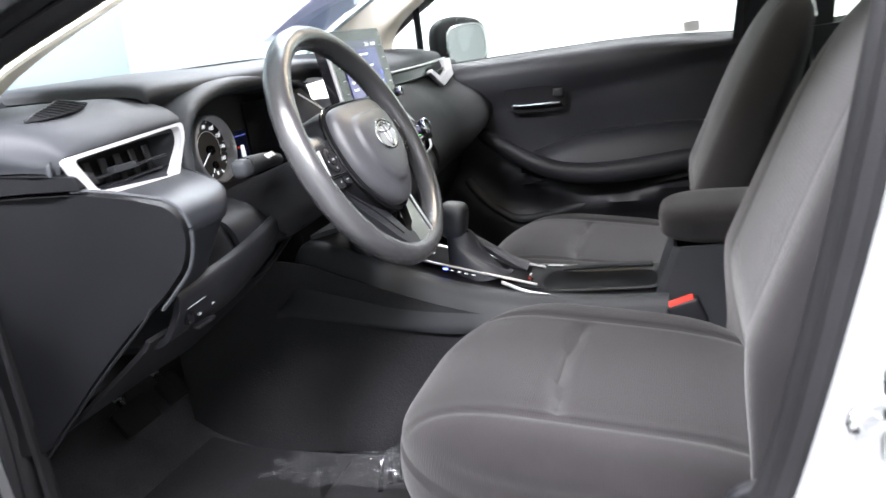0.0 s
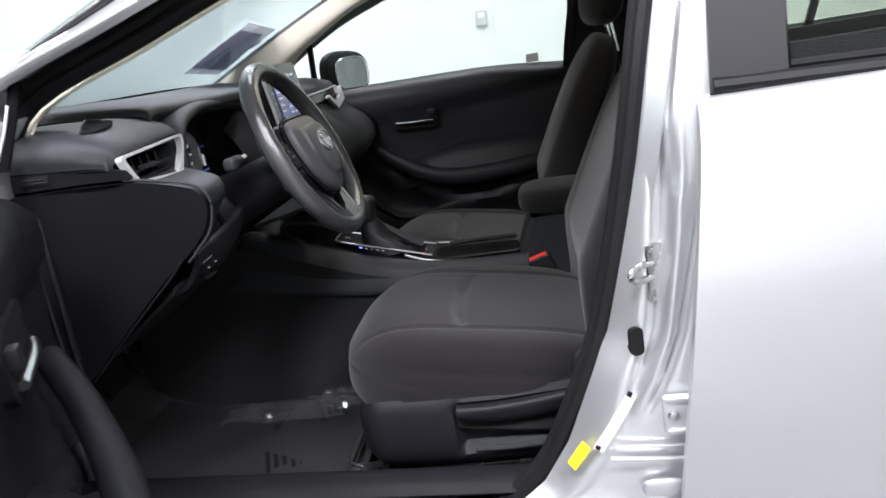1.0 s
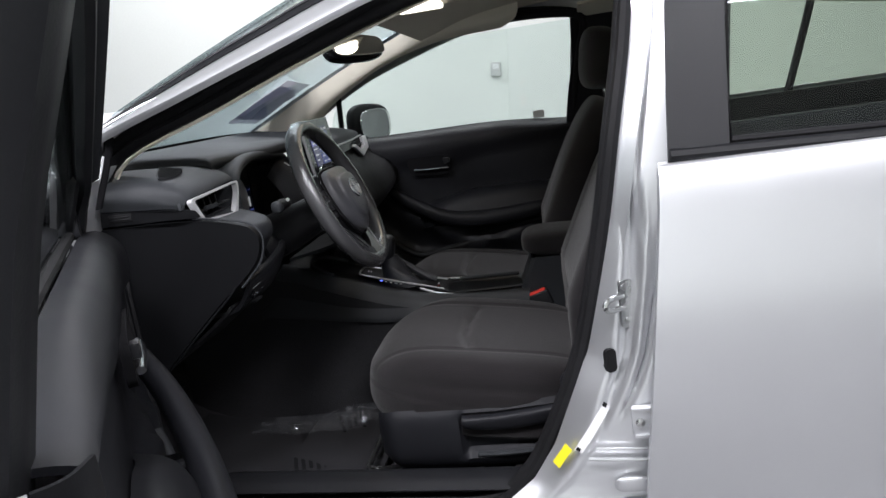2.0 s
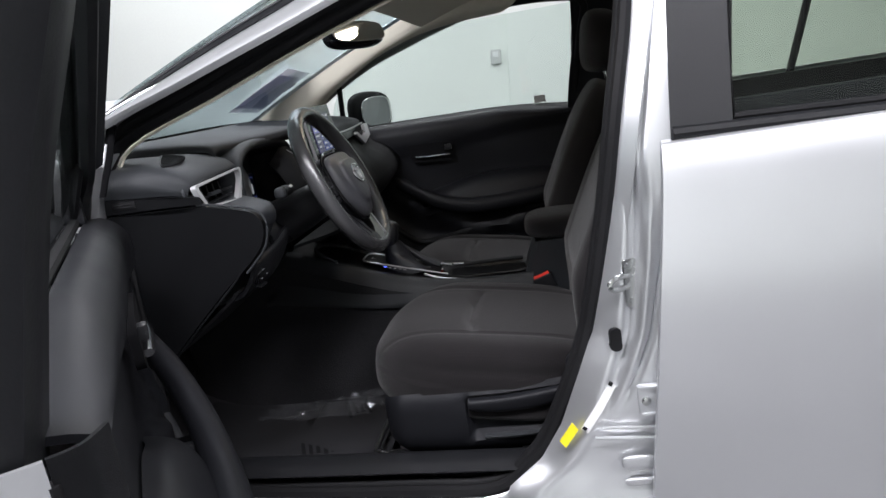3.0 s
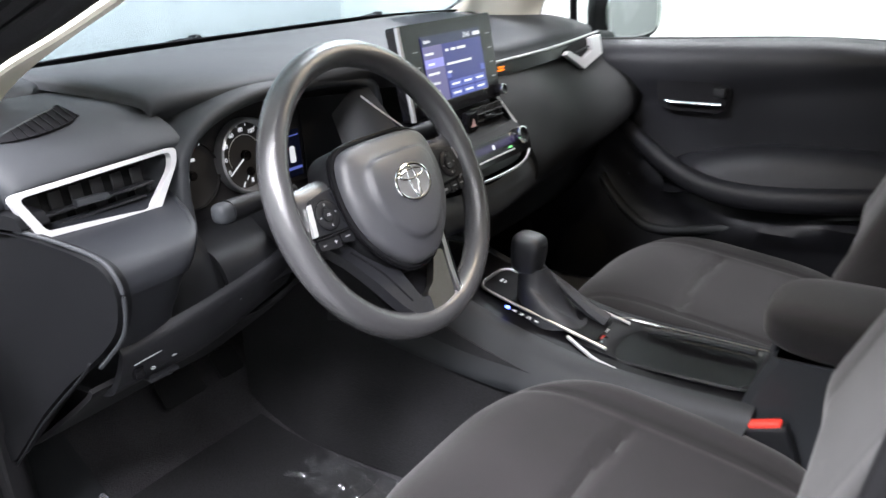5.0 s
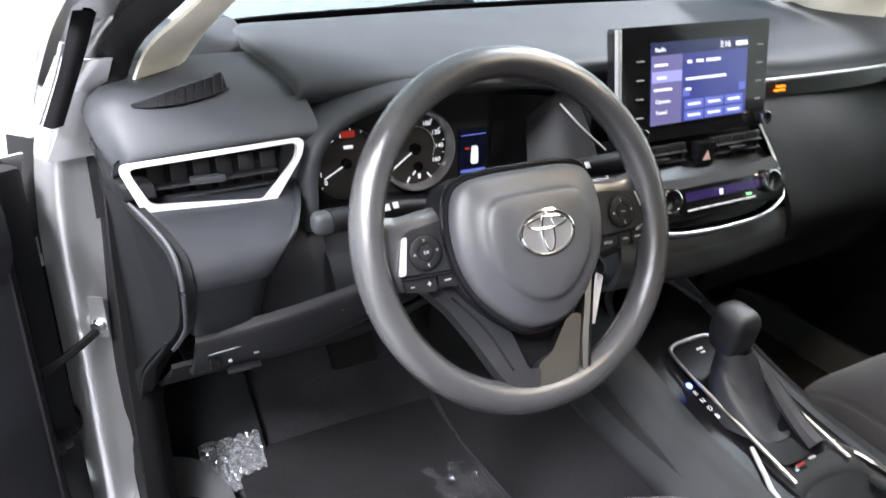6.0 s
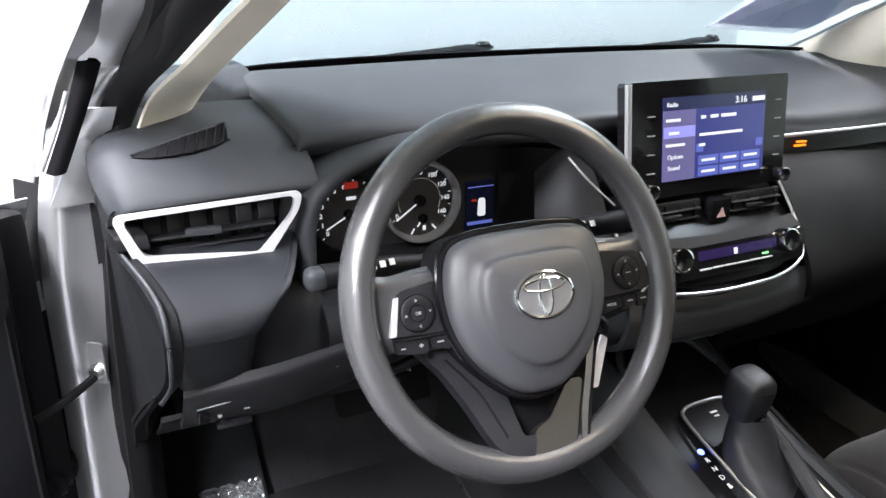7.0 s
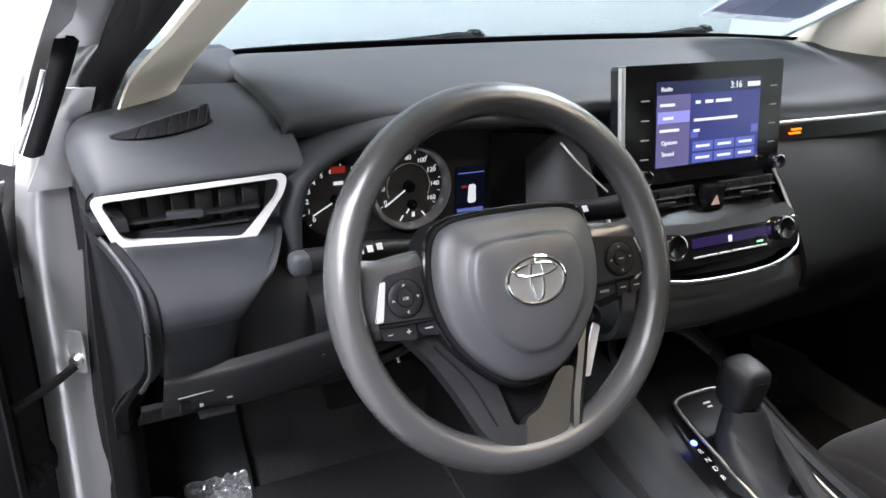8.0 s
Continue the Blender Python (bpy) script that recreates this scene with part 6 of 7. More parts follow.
seat(-0.36, -1, "dark grey cloth driver's seat with plastic side trim", 24, 0.0)
seat(0.36, 1, "dark grey cloth front passenger's seat", 24, 0.045)
for x, s in ((-0.36, 1), (0.36, -1)):
    bx = x + s * 0.243
    buckle = thing("belt_buckle", (bx, -0.38, 0.36), "black seat belt buckle with red release button", "belt buckle", "front belt buckles")
    part("buckle_body", box(-0.012, 0.012, -0.027, 0.027, -0.045, 0.03, 0.006, 3, pose(bx, -0.39, 0.472, -18)), M_PLASTIC, buckle)
    part("release_button", box(-0.009, 0.009, -0.020, 0.022, 0.027, 0.034, 0.002, 2, pose(bx, -0.39, 0.472, -18)), M_RED, buckle, "red release button")
    part("buckle_stalk", tube([(bx, -0.42, 0.30), (bx, -0.405, 0.38), (bx, -0.40, 0.44)], 0.011, 8), M_RUBBER, buckle)
bench = thing("rear_bench", (0, -1.5, 0.25), "dark grey cloth rear bench seat", "rear seat")
part("cushion", blob(0.62, 0.28, 0.11, pose(0, -1.38, 0.40, 4), 5, 14), M_CLOTH, bench)
part("backrest", blob(0.62, 0.09, 0.33, pose(0, -1.74, 0.72, 18), 5, 14), M_CLOTH, bench)
for x in (-0.36, 0.36):
    part("headrest", blob(0.12, 0.045, 0.07, pose(x, -1.86, 1.03, 12), 3, 8), M_CLOTH, bench)

# ---- doors ----
HINGE_Y = 0.45


def front_door(s, label, hinge_x):
    """A front door as it stands when closed; the driver's is then swung about its hinge."""
    d = thing("front_door", (s * hinge_x, HINGE_Y, 0.60), label, "car door", "front doors")

    def arm_line(y):
        t = max(0.0, (0.20 - y) / 0.72)
        return 0.735 - 0.20 * min(1, t / 0.45) ** 0.8 + 0.05 * max(0, t - 0.45)

    def lip_line(y):
        return between(-y, ((-0.44, 0.66), (-0.20, 0.60), (-0.178, 0.562), (-0.118, 0.502), (-0.043, 0.470), (0.13, 0.496), (0.27, 0.526), (0.40, 0.552), (0.56, 0.580)))

    rows = []
    heights = [0.30 + 0.56 * i / 23 for i in range(24)] + [0.868, 0.876, 0.884, 0.891, 0.897, 0.902, 0.905]
    for z in heights:
        row = []
        for j in range(32):
            y = (0.440 if s > 0 else 0.376) - (1.020 if s > 0 else 0.956) * j / 31
            a = arm_line(y)
            fade = min(1.0, max(0.0, (0.20 - y) / 0.15))
            ridge = fade * (0.045 * math.exp(-((z - a + 0.03) / 0.045) ** 2) if z < a - 0.03 else 0.045 * math.exp(-((z - a + 0.03) / 0.028) ** 2))
            t = max(0.0, min(1.0, (z - (0.800 - 0.10 * min(0.0, y + 0.05)) + 0.012) / 0.032))
            upper = 0.006 * max(0.0, min(1.0, (z - 0.70) / 0.06)) + 0.020 * t * t * (3 - 2 * t)
            pocket = 0.030 * max(0.0, min(1.0, (lip_line(y) - z) / 0.022))
            t = max(0.0, min(1.0, (z - 0.855) / 0.05))
            roll = 0.052 * (1 - math.sqrt(max(0.0, 1 - t * t)))
            sweep = 0.012 * math.exp(-((z - 0.74 - 0.5 * (y - 0.05)) / 0.008) ** 2) * (1 if -0.10 < y < 0.30 else 0)
            x = 0.728 - ridge - upper - pocket + roll + 0.4 * sweep + 0.010 * max(0.0, (y - 0.27) / 0.115) ** 2 * (1 - t)
            if s < 0:
                x -= (0.020 - pocket) * max(0.0, min(1.0, (y - 0.25) / 0.12)) ** 1.5 * (1 - 0.8 * t)
            row.append((s * x, y, z - 0.03 * (y < -0.3) * max(0.0, (-0.3 - y) / 0.28) * t))
        rows.append(row)
    part("inner_panel", surf(rows, 1, 1, 0.006, False, False), M_TRIM, d, "dark grey door panel", 60)
    # Pull handle that sweeps down into the armrest.
    part("pull_handle", tube([(s * 0.700, 0.150, 0.724), (s * 0.674, 0.09, 0.684), (s * 0.652, 0.01, 0.634), (s * 0.642, -0.07, 0.598), (s * 0.640, -0.16, 0.582), (s * 0.644, -0.28, 0.582), (s * 0.652, -0.40, 0.592), (s * 0.672, -0.52, 0.606)], 0.022, 12, steps=6, flat=1.15, taper=lambda f: 0.75 + 0.4 * math.sin(min(1, f * 1.5) * math.pi / 2)), M_TRIM, d, "dark swept pull handle")
    part("armrest_pad", surf([[(s * (0.725 + d), y, z + 0.004), (s * (0.696 + d), y, z), (s * (0.672 + d), y, z - 0.022), (s * (0.652 + d), y, z - 0.070)] for d, y, z in ((0.06, 0.05, 0.625), (0.03, 0.01, 0.632), (0, -0.06, 0.648), (0, -0.16, 0.668), (0, -0.29, 0.672), (0, -0.44, 0.667), (0, -0.54, 0.660))], 5, 5, 0.01), M_TRIM, d, "soft armrest pad")
    bez = part("handle_bezel", prism(rounded([(0.062, 0.824), (0.055, 0.768), (0.03, 0.757), (-0.085, 0.752), (-0.100, 0.763), (-0.108, 0.810), (-0.06, 0.822)], 0.014), 0.012, Matrix(((0, 0, -s, s * 0.7095), (1, 0, 0, 0), (0, 1, 0, 0), (0, 0, 0, 1))), 0.003), M_VOID, d, "black handle recess")
    part("release_handle", tube([(s * 0.694, 0.036, 0.779), (s * 0.690, 0.0, 0.776), (s * 0.692, -0.09, 0.773)], 0.0075, 10, steps=5, flat=0.7), M_CHROME, bez, "chrome door release handle")
    part("lock_tab", box(s * 0.692 - 0.006, s * 0.692 + 0.006, -0.098, -0.074, 0.790, 0.810, 0.003), M_PLASTIC, bez)
    # Lighter than the panel, so the lip's highlight is put into its colour.
    part("pocket_lip", tube([(s * 0.705, 0.20, 0.585), (s * 0.694, 0.172, 0.548), (s * 0.690, 0.118, 0.494), (s * 0.688, 0.043, 0.462), (s * 0.686, -0.13, 0.488), (s * 0.686, -0.27, 0.518), (s * 0.688, -0.40, 0.545), (s * 0.692, -0.54, 0.568)], 0.011, 10, steps=6), M_SOFT, d, "map pocket lip")
    speaker = part("speaker_grille", lathe([(0.0, 0.010), (0.05, 0.009), (0.078, 0.004), (0.082, 0.0), (0.080, -0.004)], 32, pose(s * 0.700, 0.235, 0.40, 0, -90 * s, 0)), M_RUBBER, d)
    part("belt_strip", tube([(s * 0.766, 0.36, 0.908), (s * 0.766, 0.0, 0.906), (s * 0.766, -0.30, 0.902), (s * 0.766, -0.56, 0.878)], 0.008, 8, steps=4), M_RUBBER, d)
    # Switch block on the armrest.
    sw = part("switch_block", prism(rounded([(-0.026, -0.085), (0.024, -0.085), (0.026, 0.075), (-0.018, 0.085)], 0.012), 0.012, pose(s * 0.690, -0.045, 0.600, -4), 0.003), M_GLOSS, d, "gloss black window switch block")
    for k in range(4 if s < 0 else 1):
        part("window_switch", box(-0.010, 0.010, -0.010, 0.010, 0.010, 0.019, 0.003, 2, pose(s * 0.690 + (k % 2) * 0.024 - 0.012, -0.03 - (k // 2) * 0.034, 0.601, -4)), M_PLASTIC, sw)
    # Outer skin and rear edge.
    part("outer_skin", surf([[(s * x, 0.47, z), (s * (x + 0.006), 0.1, z), (s * (x + 0.006), -0.3, z), (s * x, y, z)] for z, x, y in ((0.20, 0.845, -0.545), (0.31, 0.858, -0.555), (0.50, 0.868, -0.575), (0.66, 0.866, -0.593), (0.80, 0.842, -0.612), (0.885, 0.805, -0.622))], 4, 4, 0.003), M_PAINT, d, "silver painted outer skin")
    ends = ((0.20, 0.845, -0.545), (0.31, 0.858, -0.555), (0.50, 0.868, -0.575), (0.66, 0.866, -0.593), (0.80, 0.842, -0.612), (0.876, 0.809, -0.621))
    part("door_end", surf([[(s * 0.734, y - 0.003, z), (s * 0.76, y - 0.007, z), (s * 0.80, y - 0.008, z), (s * x, y, z)] for z, x, y in ends], 4, 4, 0.003), M_PAINT, d, "silver painted door end")
    # Darker plastic than the panel: the edge's shade is put into its colour.
    part("panel_return", surf([[(s * 0.702, y + 0.030, z), (s * 0.712, y + 0.010, z), (s * 0.722, y + 0.002, z), (s * 0.733, y - 0.001, z)] for z, x, y in ends], 4, 4, 0.003), M_CAP, d, "door panel edge, darkened as if in shade")
    if s < 0:
        part("front_return", surf([[(-0.712, 0.374, z), (-0.718, 0.382, z), (-0.745, 0.388, z), (-0.785, 0.395, z)] for z in (0.30, 0.5, 0.7, 0.86)], 4, 3, 0.004), M_RUBBER, d, "black rubber front edge of the panel")
    # Front end coloured black, for the shade between door and hinge pillar.
    part("door_front_end", box(s * 0.80 - 0.025, s * 0.80 + 0.025, 0.415, 0.45, 0.28, 0.88, 0.01), M_RUBBER, d)
    part("door_rubber", tube([(s * 0.734, y - 0.003, z) for z, y in ((0.30, -0.553), (0.50, -0.575), (0.66, -0.593), (0.80, -0.608), (0.86, -0.615))], 0.005, 8, steps=4), M_RUBBER, d)
    part("door_bottom", box(s * 0.78 - 0.055, s * 0.78 + 0.055, -0.54, 0.40, 0.22, 0.31, 0.012), M_PAINT, d)
    # Window frame and pane.
    def fx(z, off=0.0):
        return s * (0.775 - max(0, z - 0.9) * 0.37 - off)
    lift = 0.085 if s > 0 else 0.0
    loop = [(0.36, 0.905), (0.33, 0.985), (0.16, 1.045), (-0.01, 1.105), (-0.2, 1.165), (-0.36, 1.203), (-0.50, 1.213), (-0.575, 1.195), (-0.585, 1.10), (-0.592, 0.905)]
    if s > 0:
        loop = [(0.43, 0.905), (0.38, 1.02), (0.25, 1.11), (0.07, 1.20), (-0.12, 1.25), (-0.35, 1.265), (-0.52, 1.255), (-0.59, 1.22), (-0.578, 1.10), (-0.562, 0.905)]
    part("window_frame", join(tube([(fx(z, 0.012), y, z) for y, z in loop], 0.019 if s < 0 else 0.012, 8, steps=4, flat=0.8, up=(1, 0, 0)), tube([(fx(z, -0.012), y - 0.006, z + 0.006) for y, z in loop], 0.014, 8, steps=4, flat=0.8, up=(1, 0, 0))), M_APPL, d, "black window frame")
    inner = [(fx(z, 0.016), fx(z, 0.038), y, z) for y, z in (loop[0], loop[1], *[((a[0] + b[0]) / 2, (a[1] + b[1]) / 2) for a, b in zip(loop[1:7], loop[2:7])], loop[6])]
    part("sail_plate", surf([[(a, y, z), ((a + b) / 2, y + 0.004, z + 0.002), (b, y + 0.012, z + 0.004)] for a, b, y, z in [(*inner[0][:2], loop[0][0], 0.89), inner[0], inner[1]]], 3, 2, 0.003), M_PAINT, d, "silver painted frame foot")
    part("frame_flange", surf([[(a, y, z), ((a + b) / 2, y + 0.004, z + 0.003), (b, y + 0.010, z + 0.008)] for a, b, y, z in inner[1:]], 3, 3, 0.003), M_SOFT, d, "dark grey inner frame")
    part("frame_end", surf([[(fx(z, 0.034), -0.565 - k, z), (fx(z, 0.026), -0.615 - k, z), (fx(z, -0.022), -0.622 - k, z)] for z, k in ((0.855, 0), (1.0, 0.0), (1.1, 0.004), (1.22, 0.01))], 3, 3, 0.004), M_APPL, d, "black frame end")
    part("mirror_base", prism(rounded([(0.37, 0.90), (0.295, 0.90), (0.30, 0.93), (0.345, 0.975)], 0.01), 0.012, Matrix(((0, 0, -s, s * 0.762), (1, 0, 0, 0), (0, 1, 0, 0), (0, 0, 0, 1))), 0.003), M_TRIM, d)
    part("window_divider", tube([(fx(0.90), 0.305, 0.90), (fx(1.09), 0.275, 1.09)], 0.010, 8, steps=2), M_APPL, d)
    g = part("window_glass", surf([[(fx(z), y, z) for y in (ys, (ys - 0.575) / 2, -0.575)] for z, ys in ((0.88, 0.34), (0.985, 0.325), (1.07, 0.09 + lift * 2), (1.16, -0.185 + lift * 3), (1.22, -0.40 + lift * 3))], 3, 3, 0.003), M_GLASS, d, "clear door glass")
    g.visible_shadow = False
    # Mirror outside.
    part("mirror_arm", tube([(s * 0.77, 0.25, 0.915), (s * 0.83, 0.235, 0.905)], 0.02, 10, steps=3), M_APPL, d)
    hous = part("mirror_housing", moved(blob(0.112, 0.058, 0.080, None, 3.0, 12, lambda p: Vector((p.x, p.y * (1.0 if p.y > 0 else 0.35), p.z * (1 - 0.12 * s * p.x / 0.105)))), pose(s * 0.905, 0.215, 0.960, 0, 0, -s * 28)), M_RUBBER, d, "black door mirror housing")
    part("mirror_glass", moved(blob(0.088, 0.004, 0.058, None, 3.2, 8), pose(s * 0.905 - s * 0.0110, 0.215 - 0.0203, 0.960, 0, 0, -s * 28)), M_MIRROR, hous, "door mirror glass")
    return d


front_door(1, "closed passenger's front door with dark grey panel", 0.80)
left_door = front_door(-1, "driver's front door swung wide open, dark grey panel", 0.82)
left_door.rotation_euler = (0, 0, radians(-60.35))

# ---- fittings on the shell ----
strk = thing("door_striker", (-0.776, -0.53, 0.65), "zinc steel door striker on the pillar", "door striker")
part("striker_plate", prism(rounded([(-0.013, -0.042), (0.013, -0.042), (0.013, 0.042), (-0.013, 0.042)], 0.006), 0.004, pose(-0.768, -0.548, 0.65, 90, 0, -62), 0.0015), M_METAL, strk)
part("striker_loop", tube([(-0.770, -0.545, 0.664), (-0.788, -0.520, 0.664), (-0.793, -0.512, 0.654), (-0.788, -0.520, 0.644), (-0.770, -0.545, 0.644)], 0.005, 8, steps=3), M_METAL, strk)
for dz in (-0.03, 0.03):
    part("bolt_head", lathe([(0.006, 0), (0.006, 0.004), (0, 0.005)], 8, pose(-0.770, -0.546, 0.65 + dz, 90, 0, -62)), M_METAL, strk)
lamp_sw = thing("door_switch", (-0.757, -0.492, 0.554), "black rubber door lamp switch on the pillar", "door switch")
part("switch_boot", prism(rounded([(-0.010, -0.021), (0.010, -0.021), (0.010, 0.021), (-0.010, 0.021)], 0.0095), 0.009, pose(-0.781, -0.509, 0.556, 90, 0, -66), 0.003), M_RUBBER, lamp_sw)
part("switch_pin", lathe([(0.006, 0), (0.006, 0.010), (0.003, 0.012), (0, 0.012)], 14, pose(-0.777, -0.504, 0.545, 90, 0, -66)), M_GLOSS, lamp_sw)
hng = thing("rear_door_hinge", (-0.81, -0.56, 0.452), "silver painted rear door hinge", "door hinge")
part("hinge_leaf", box(-0.818, -0.806, -0.60, -0.535, 0.425, 0.478, 0.003), M_PAINT, hng)
for dz in (0.427, 0.476):
    part("hinge_edge", box(-0.822, -0.806, -0.60, -0.538, dz - 0.003, dz + 0.003, 0.0015), M_PAINT, hng)
for yy in (-0.548, -0.585):
    part("bolt_head", lathe([(0.008, 0), (0.008, 0.005), (0.005, 0.007), (0, 0.007)], 12, pose(-0.816, yy, 0.452, 0, -90, 0)), M_METAL, hng)

lab = thing("tyre_label", (-0.79, -0.42, 0.42), "white printed tyre label beside a yellow one", "label", "pillar labels")
part("label_sheet", surf([[(-0.800, -0.432, 0.402), (-0.803, -0.444, 0.394)], [(-0.795, -0.462, 0.440), (-0.799, -0.473, 0.431)], [(-0.789, -0.492, 0.482), (-0.793, -0.502, 0.474)]], 4, 2, 0.0006), M_WHITE, lab)
part("printed_mark", surf([[(-0.8035, -0.434, 0.4035), (-0.8055, -0.440, 0.3995)], [(-0.8028, -0.438, 0.4085), (-0.8048, -0.444, 0.4045)]], 1, 1, 0.0004), M_RUBBER, lab)
part("printed_mark", surf([[(-0.7930, -0.488, 0.4775), (-0.7950, -0.494, 0.4735)], [(-0.7918, -0.492, 0.4840), (-0.7938, -0.498, 0.4800)]], 1, 1, 0.0004), M_RUBBER, lab)
lab = thing("yellow_label", (-0.80, -0.40, 0.385), "small yellow warning label on the door pillar", "label", "pillar labels")
part("label_sheet", surf([[(-0.803, -0.392, 0.384), (-0.808, -0.402, 0.372)], [(-0.801, -0.418, 0.416), (-0.806, -0.428, 0.404)]], 2, 2, 0.0006), M_YELLOW, lab)
strap = thing("check_strap", (-0.749, 0.41, 0.655), "black door check strap bolted to the hinge pillar", "check strap")
part("strap_arm", tube([(-0.752, 0.405, 0.656), (-0.775, 0.385, 0.650), (-0.800, 0.365, 0.645), (-0.825, 0.350, 0.640)], 0.0055, 8), M_RUBBER, strap)
part("strap_plate", prism(rounded([(-0.020, -0.012), (0.016, -0.012), (0.016, 0.045), (-0.020, 0.045)], 0.006), 0.004, pose(-0.752, 0.412, 0.655, 90, 0, -38), 0.001), M_PAINT, strap)
part("strap_bolt", lathe([(0.011, 0), (0.011, 0.006), (0.007, 0.010), (0, 0.010)], 14, pose(-0.750, 0.408, 0.660, 90, 0, -38)), M_METAL, strap)
wedge = thing("pillar_wedge", (-0.74, 0.47, 0.90), "black plastic corner cover at the windscreen pillar's foot", "corner cover")
part("cover", surf([[(-0.720, 0.348, 1.054), (-0.709, 0.342, 1.054), (-0.697, 0.347, 1.051)], [(-0.743, 0.357, 0.992), (-0.729, 0.351, 0.997), (-0.713, 0.355, 1.011)], [(-0.769, 0.376, 0.930), (-0.759, 0.369, 0.928), (-0.748, 0.371, 0.930)]], 5, 4, 0.012), M_VOID, wedge)
part("cover_bar", tube([(-0.772, 0.378, 0.933), (-0.749, 0.362, 0.985), (-0.735, 0.354, 1.022)], 0.0025, 8, steps=3), M_PAINT, wedge)
wiring = thing("door_wiring_boot", (-0.80, 0.44, 0.50), "black ribbed rubber wiring boot between door and pillar", "wiring boot")
part("boot", tube([(-0.80, 0.46, 0.52), (-0.83, 0.40, 0.51), (-0.87, 0.38, 0.50)], 0.02, 10, steps=10, taper=lambda f: 1 + 0.15 * math.sin(f * 60)), M_RUBBER, wiring)
for hz in (0.42, 0.76):
    hinge = part("door_hinge", prism(rounded([(-0.797, 0.447), (-0.812, 0.430), (-0.838, 0.424), (-0.840, 0.436), (-0.820, 0.444), (-0.806, 0.458)], 0.004), 0.040, pose(0, 0, hz - 0.02), 0.003), M_METAL, car, "zinc steel front door hinge")
    part("hinge_pin", lathe([(0.009, -0.03), (0.009, 0.03), (0, 0.032)], 14, pose(-0.825, 0.435, hz)), M_METAL, hinge)

# ---- loose and small things in the cabin ----
rvm = thing("rear_view_mirror", (0.0, 0.03, 1.22), "black interior rear-view mirror on the windscreen", "rear-view mirror")
part("mirror_case", moved(blob(0.118, 0.022, 0.036, None, 3.5, 10), pose(0.0, 0.030, 1.190, -17, 0, -25)), M_GLOSS, rvm)
part("mirror_glass", moved(blob(0.110, 0.003, 0.028, None, 4, 6), pose(-0.0093, 0.010, 1.1955, -17, 0, -25)), M_MIRROR, rvm, "mirror glass")
part("mirror_stem", tube([(0, 0.03, 1.20), (0, 0.07, 1.225), (0, 0.11, 1.252)], 0.010, 8), M_GLOSS, rvm)
stick = thing("window_sticker", (0.48, 0.46, 1.10), "grey printed sheet stuck inside the windscreen", "sticker")
ST = [[(0.371, 0.573, 1.046), (0.596, 0.560, 1.030)], [(0.350, 0.452, 1.100), (0.612, 0.455, 1.088)], [(0.330, 0.330, 1.150), (0.632, 0.352, 1.136)]]
part("sheet", surf(ST, 4, 3, 0.0008), paper("sheet_paper", (0.72, 0.72, 0.75), 0.55), stick)
part("printed_block", surf([[(0.365, 0.545, 1.0565), (0.600, 0.535, 1.0400)], [(0.352, 0.450, 1.0990), (0.610, 0.452, 1.0870)], [(0.338, 0.362, 1.1350), (0.552, 0.372, 1.1230)]], 4, 3, 0.0008), M_STICKER, stick)
part("printed_mark", surf([[(0.570, 0.440, 1.0915), (0.606, 0.440, 1.0905)], [(0.575, 0.400, 1.1080), (0.612, 0.400, 1.1070)]], 2, 2, 0.0008), M_STICKER, stick)
for wx, wl in ((0.03, -0.50), (0.64, -0.50)):
    wip = thing("wiper", (wx, 0.86, 0.95), "black windscreen wiper arm lying at the glass's foot", "wiper", "windscreen wipers")
    back = 0.2 * wx * wx * 0.3
    part("wiper_arm", tube([(wx - 0.005, 0.88 - back, 0.990), (wx - 0.10, 0.865 - back, 0.986), (wx + wl, 0.83 - 0.2 * (wx + wl) ** 2, 0.972)], 0.006, 8, taper=lambda f: 1.3 - 0.6 * f), M_RUBBER, wip)
    part("wiper_pivot", blob(0.052, 0.014, 0.007, pose(wx, 0.875 - back, 0.990), 2.5, 8), M_RUBBER, wip)
    part("pivot_cap", blob(0.016, 0.012, 0.007, pose(wx + 0.025, 0.872 - back, 0.996), 2.5, 6), M_GLOSS, wip)
    part("wiper_blade", tube([(wx - 0.16, 0.852 - back, 0.982), (wx + wl - 0.05, 0.815 - 0.2 * (wx + wl) ** 2, 0.966)], 0.006, 8, steps=4), M_RUBBER, wip)
mat_ = thing("floor_mat", (-0.36, 0.35, 0.215), "black carpet floor mat in the driver's footwell", "floor mat")
part("mat_sheet", surf([[(-0.58, y, z), (-0.47, y, z + 0.004), (-0.36, y, z + 0.004), (-0.19, y, z)] for y, z in ((0.0, 0.228), (0.15, 0.228), (0.32, 0.235), (0.46, 0.245), (0.56, 0.268))], 4, 4, 0.008), M_MAT, mat_)
part("heel_pad", prism(rounded([(-0.40, 0.24), (-0.20, 0.24), (-0.20, 0.44), (-0.40, 0.44)], 0.02), 0.004, pose(0, 0, 0.239), 0.001), M_RUBBER, mat_)
for mx, my, turn, n in ((-0.40, 0.52, 62, 4), (-0.25, 0.46, 62, 4), (-0.47, 0.22, 20, 5), (-0.26, 0.16, 20, 4)):
    for k in range(n):
        w = 0.05 - 0.012 * (k % 3)
        part("printed_bar", box(-w, w, -0.0045, 0.0045, 0, 0.0012, 0, 1, pose(mx, my, 0.2415 + 0.03 * max(0.0, my - 0.2), 3, 0, turn) @ pose(0.008 * (k % 2), -0.017 * k, 0)), M_VOID, mat_)
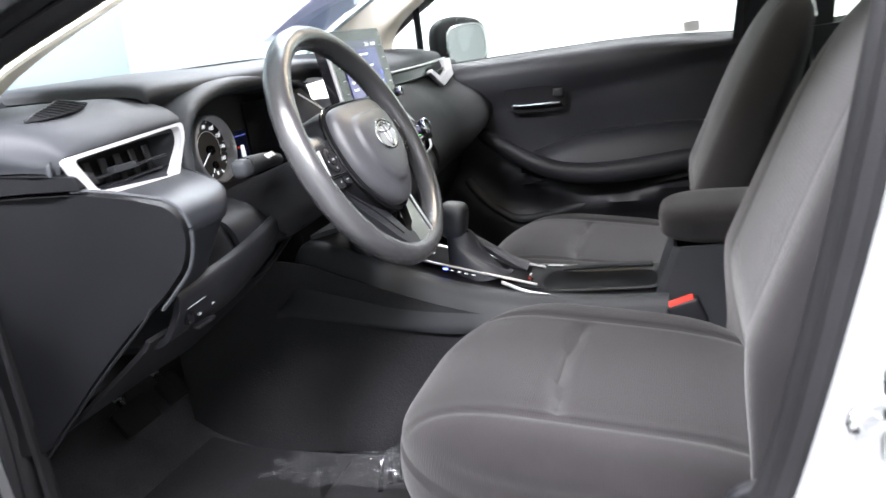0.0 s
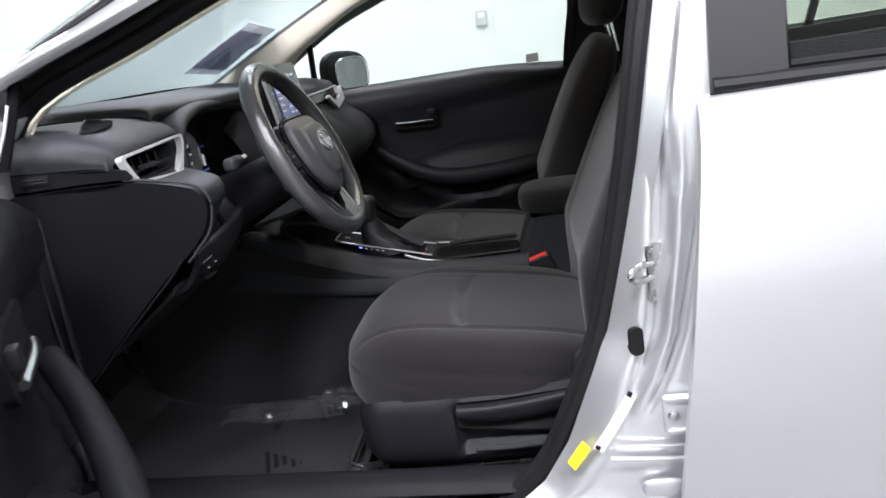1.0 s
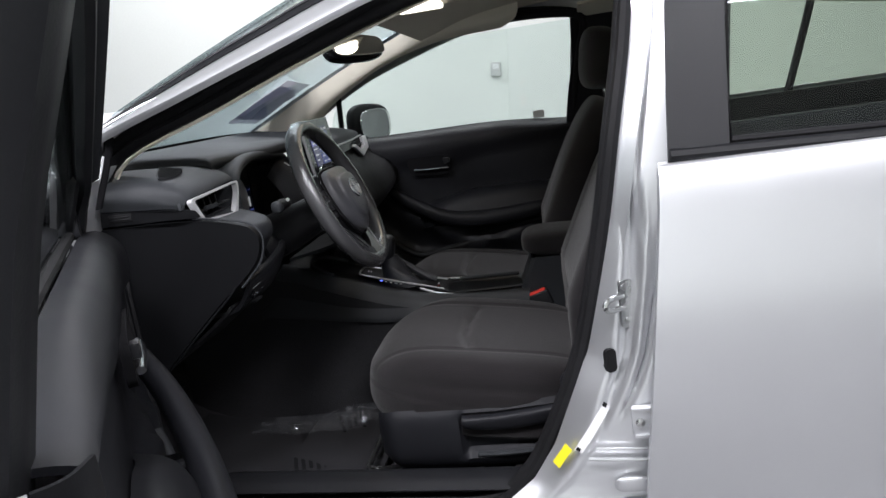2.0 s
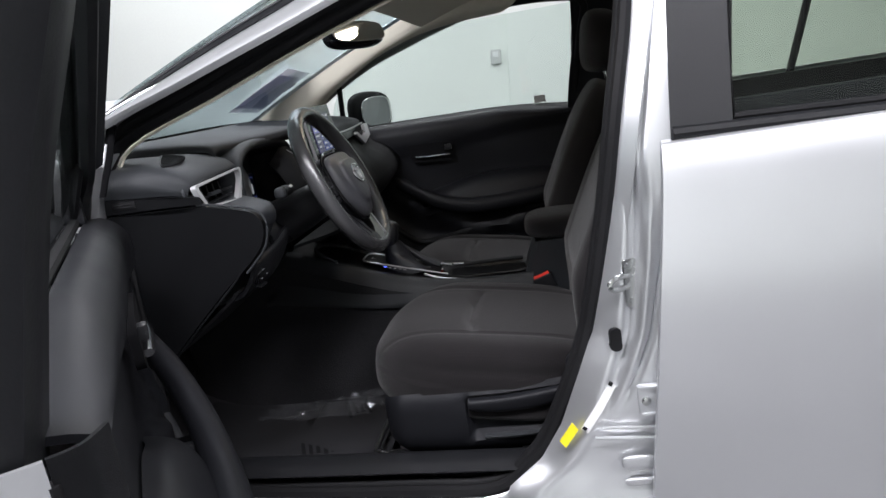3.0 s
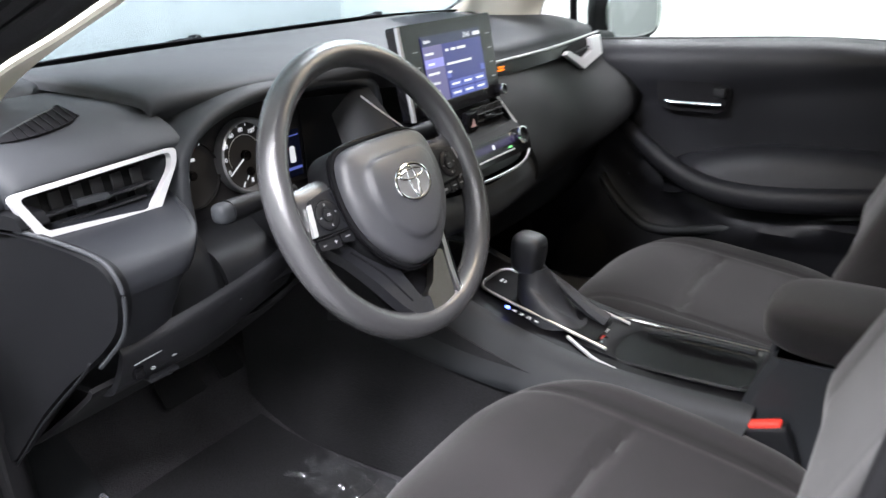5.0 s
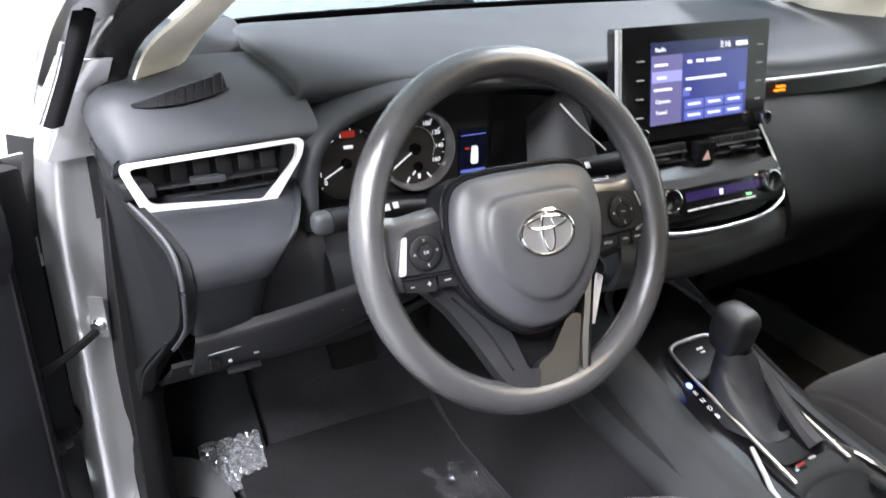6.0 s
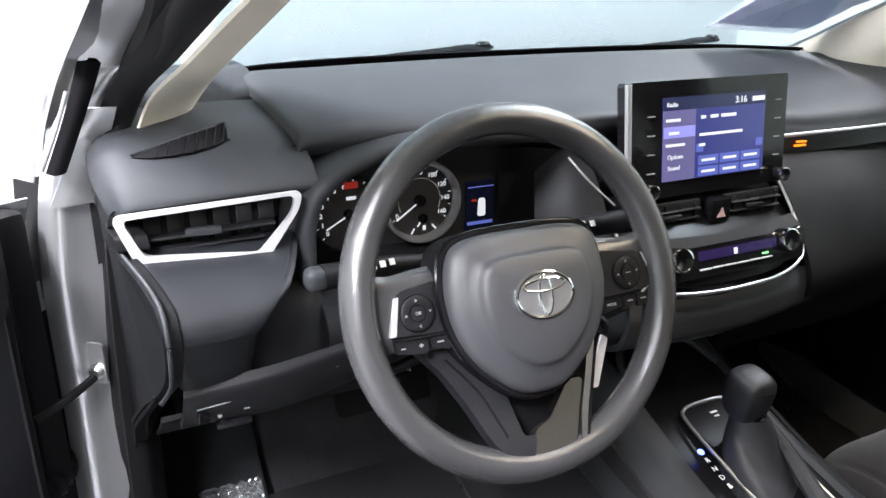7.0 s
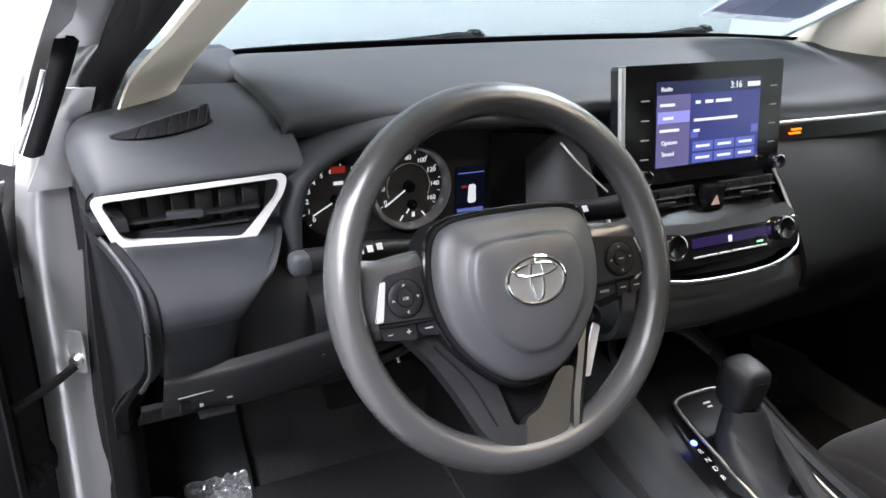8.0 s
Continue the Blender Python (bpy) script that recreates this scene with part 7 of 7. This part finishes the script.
film = thing("protective_film", (-0.23, 0.24, 0.24), "crumpled clear plastic film lying on the floor mat", "plastic film")


def crumple(x0, x1, y0, y1, lift, height, seed, n=36):
    """A torn strip of film: sharp little folds over a loose heap."""
    rows = []
    for i in range(n):
        f = i / (n - 1)
        row = []
        for j in range(n):
            g = j / (n - 1)
            x, y = x0 + (x1 - x0) * f, y0 + (y1 - y0) * g
            x += 0.015 * noise.noise(Vector((g * 4, seed, 0)))
            y += 0.02 * noise.noise(Vector((f * 4, seed, 3)))
            h = abs(noise.noise(Vector((x * 28 + y * 9, y * 30, seed)))) + 0.5 * abs(noise.noise(Vector((x * 70, y * 60, seed + 4))))
            row.append((x, y, lift + height * h * (0.25 + 0.75 * math.sin(f * math.pi))))
        rows.append(row)
    return surf(rows, 1, 1, 0, False, False)


part("film_sheet", crumple(-0.30, -0.185, 0.09, 0.39, 0.242, 0.028, 2.0), M_FOLD, film, "clear crinkled film", 20)
part("film_fold", crumple(-0.27, -0.175, 0.06, 0.16, 0.250, 0.050, 6.0, 26), M_FOLD, film, "bunched end of the film", 20)
far_film = thing("protective_film", (0.52, 0.44, 0.24), "crumpled clear plastic film in the passenger's footwell", "plastic film")
part("film_sheet", crumple(0.46, 0.66, 0.36, 0.56, 0.250, 0.05, 9.0, 30), M_FILM, far_film, "clear crinkled film", 20)
foot = thing("foot_rest", (-0.575, 0.62, 0.22), "dark plastic foot rest wrapped in crinkled clear film", "foot rest")
part("rest_pad", surf([[(-0.635, y, z), (-0.585, y, z + 0.006), (-0.525, y, z)] for y, z in ((0.52, 0.23), (0.60, 0.30), (0.68, 0.37), (0.74, 0.42))], 4, 4, 0.02), M_SOFT, foot)
wrap = []
for i in range(40):
    f = i / 39
    wrap.append([(-0.635 + 0.105 * j / 29, 0.50 + 0.068 * f, 0.243 + 0.062 * f + 0.006 * noise.noise(Vector((j * 0.55, i * 0.45, 1))) + 0.007 * abs(noise.noise(Vector((j * 0.22 + i * 0.12, i * 0.3, 7)))) + 0.006) for j in range(30)])
part("wrap", surf(wrap, 1, 1, 0, False, False), M_FOIL, foot, "crinkled clear film", 20)
for px, w, nm in ((-0.335, 0.045, "brake"), (-0.225, 0.028, "accelerator")):
    ped = thing("pedal", (px, 0.66, 0.40), "black rubber " + nm + " pedal", "pedal", "pedals")
    part("pedal_pad", prism(rounded([(-w, -0.028), (w, -0.028), (w, 0.028), (-w, 0.028)], 0.01), 0.012, pose(px, 0.60, 0.40, 55), 0.003), M_RUBBER, ped)
    part("pedal_arm", tube([(px, 0.605, 0.41), (px, 0.66, 0.50), (px, 0.70, 0.66)], 0.009, 8), M_METAL, ped)
tag_ = thing("window_tag", (0.735, -0.43, 0.92), "small white sticker on the far door glass", "sticker")
part("sheet", box(0.752, 0.7535, -0.455, -0.415, 0.902, 0.928, 0.0003, 1), M_WHITE, tag_)
belt = thing("seat_belt", (-0.665, -0.63, 0.7), "dark grey seat belt webbing on the pillar", "seat belt")
part("webbing", surf([[(-0.655, -0.60, 1.12), (-0.655, -0.645, 1.125)], [(-0.675, -0.60, 0.8), (-0.675, -0.645, 0.8)], [(-0.69, -0.56, 0.34), (-0.69, -0.605, 0.34)]], 5, 2, 0.002), M_RUBBER, belt)

# The car's own axes lean a little against the level floor: set the whole car level.
for ob in list(scene.collection.objects):
    if ob.parent is None and ob.type in {"MESH", "EMPTY"} and "kind" not in ob and not ob.name.startswith(("ceiling_light", "wall_control")):
        ob.matrix_basis = LEVEL @ ob.matrix_basis
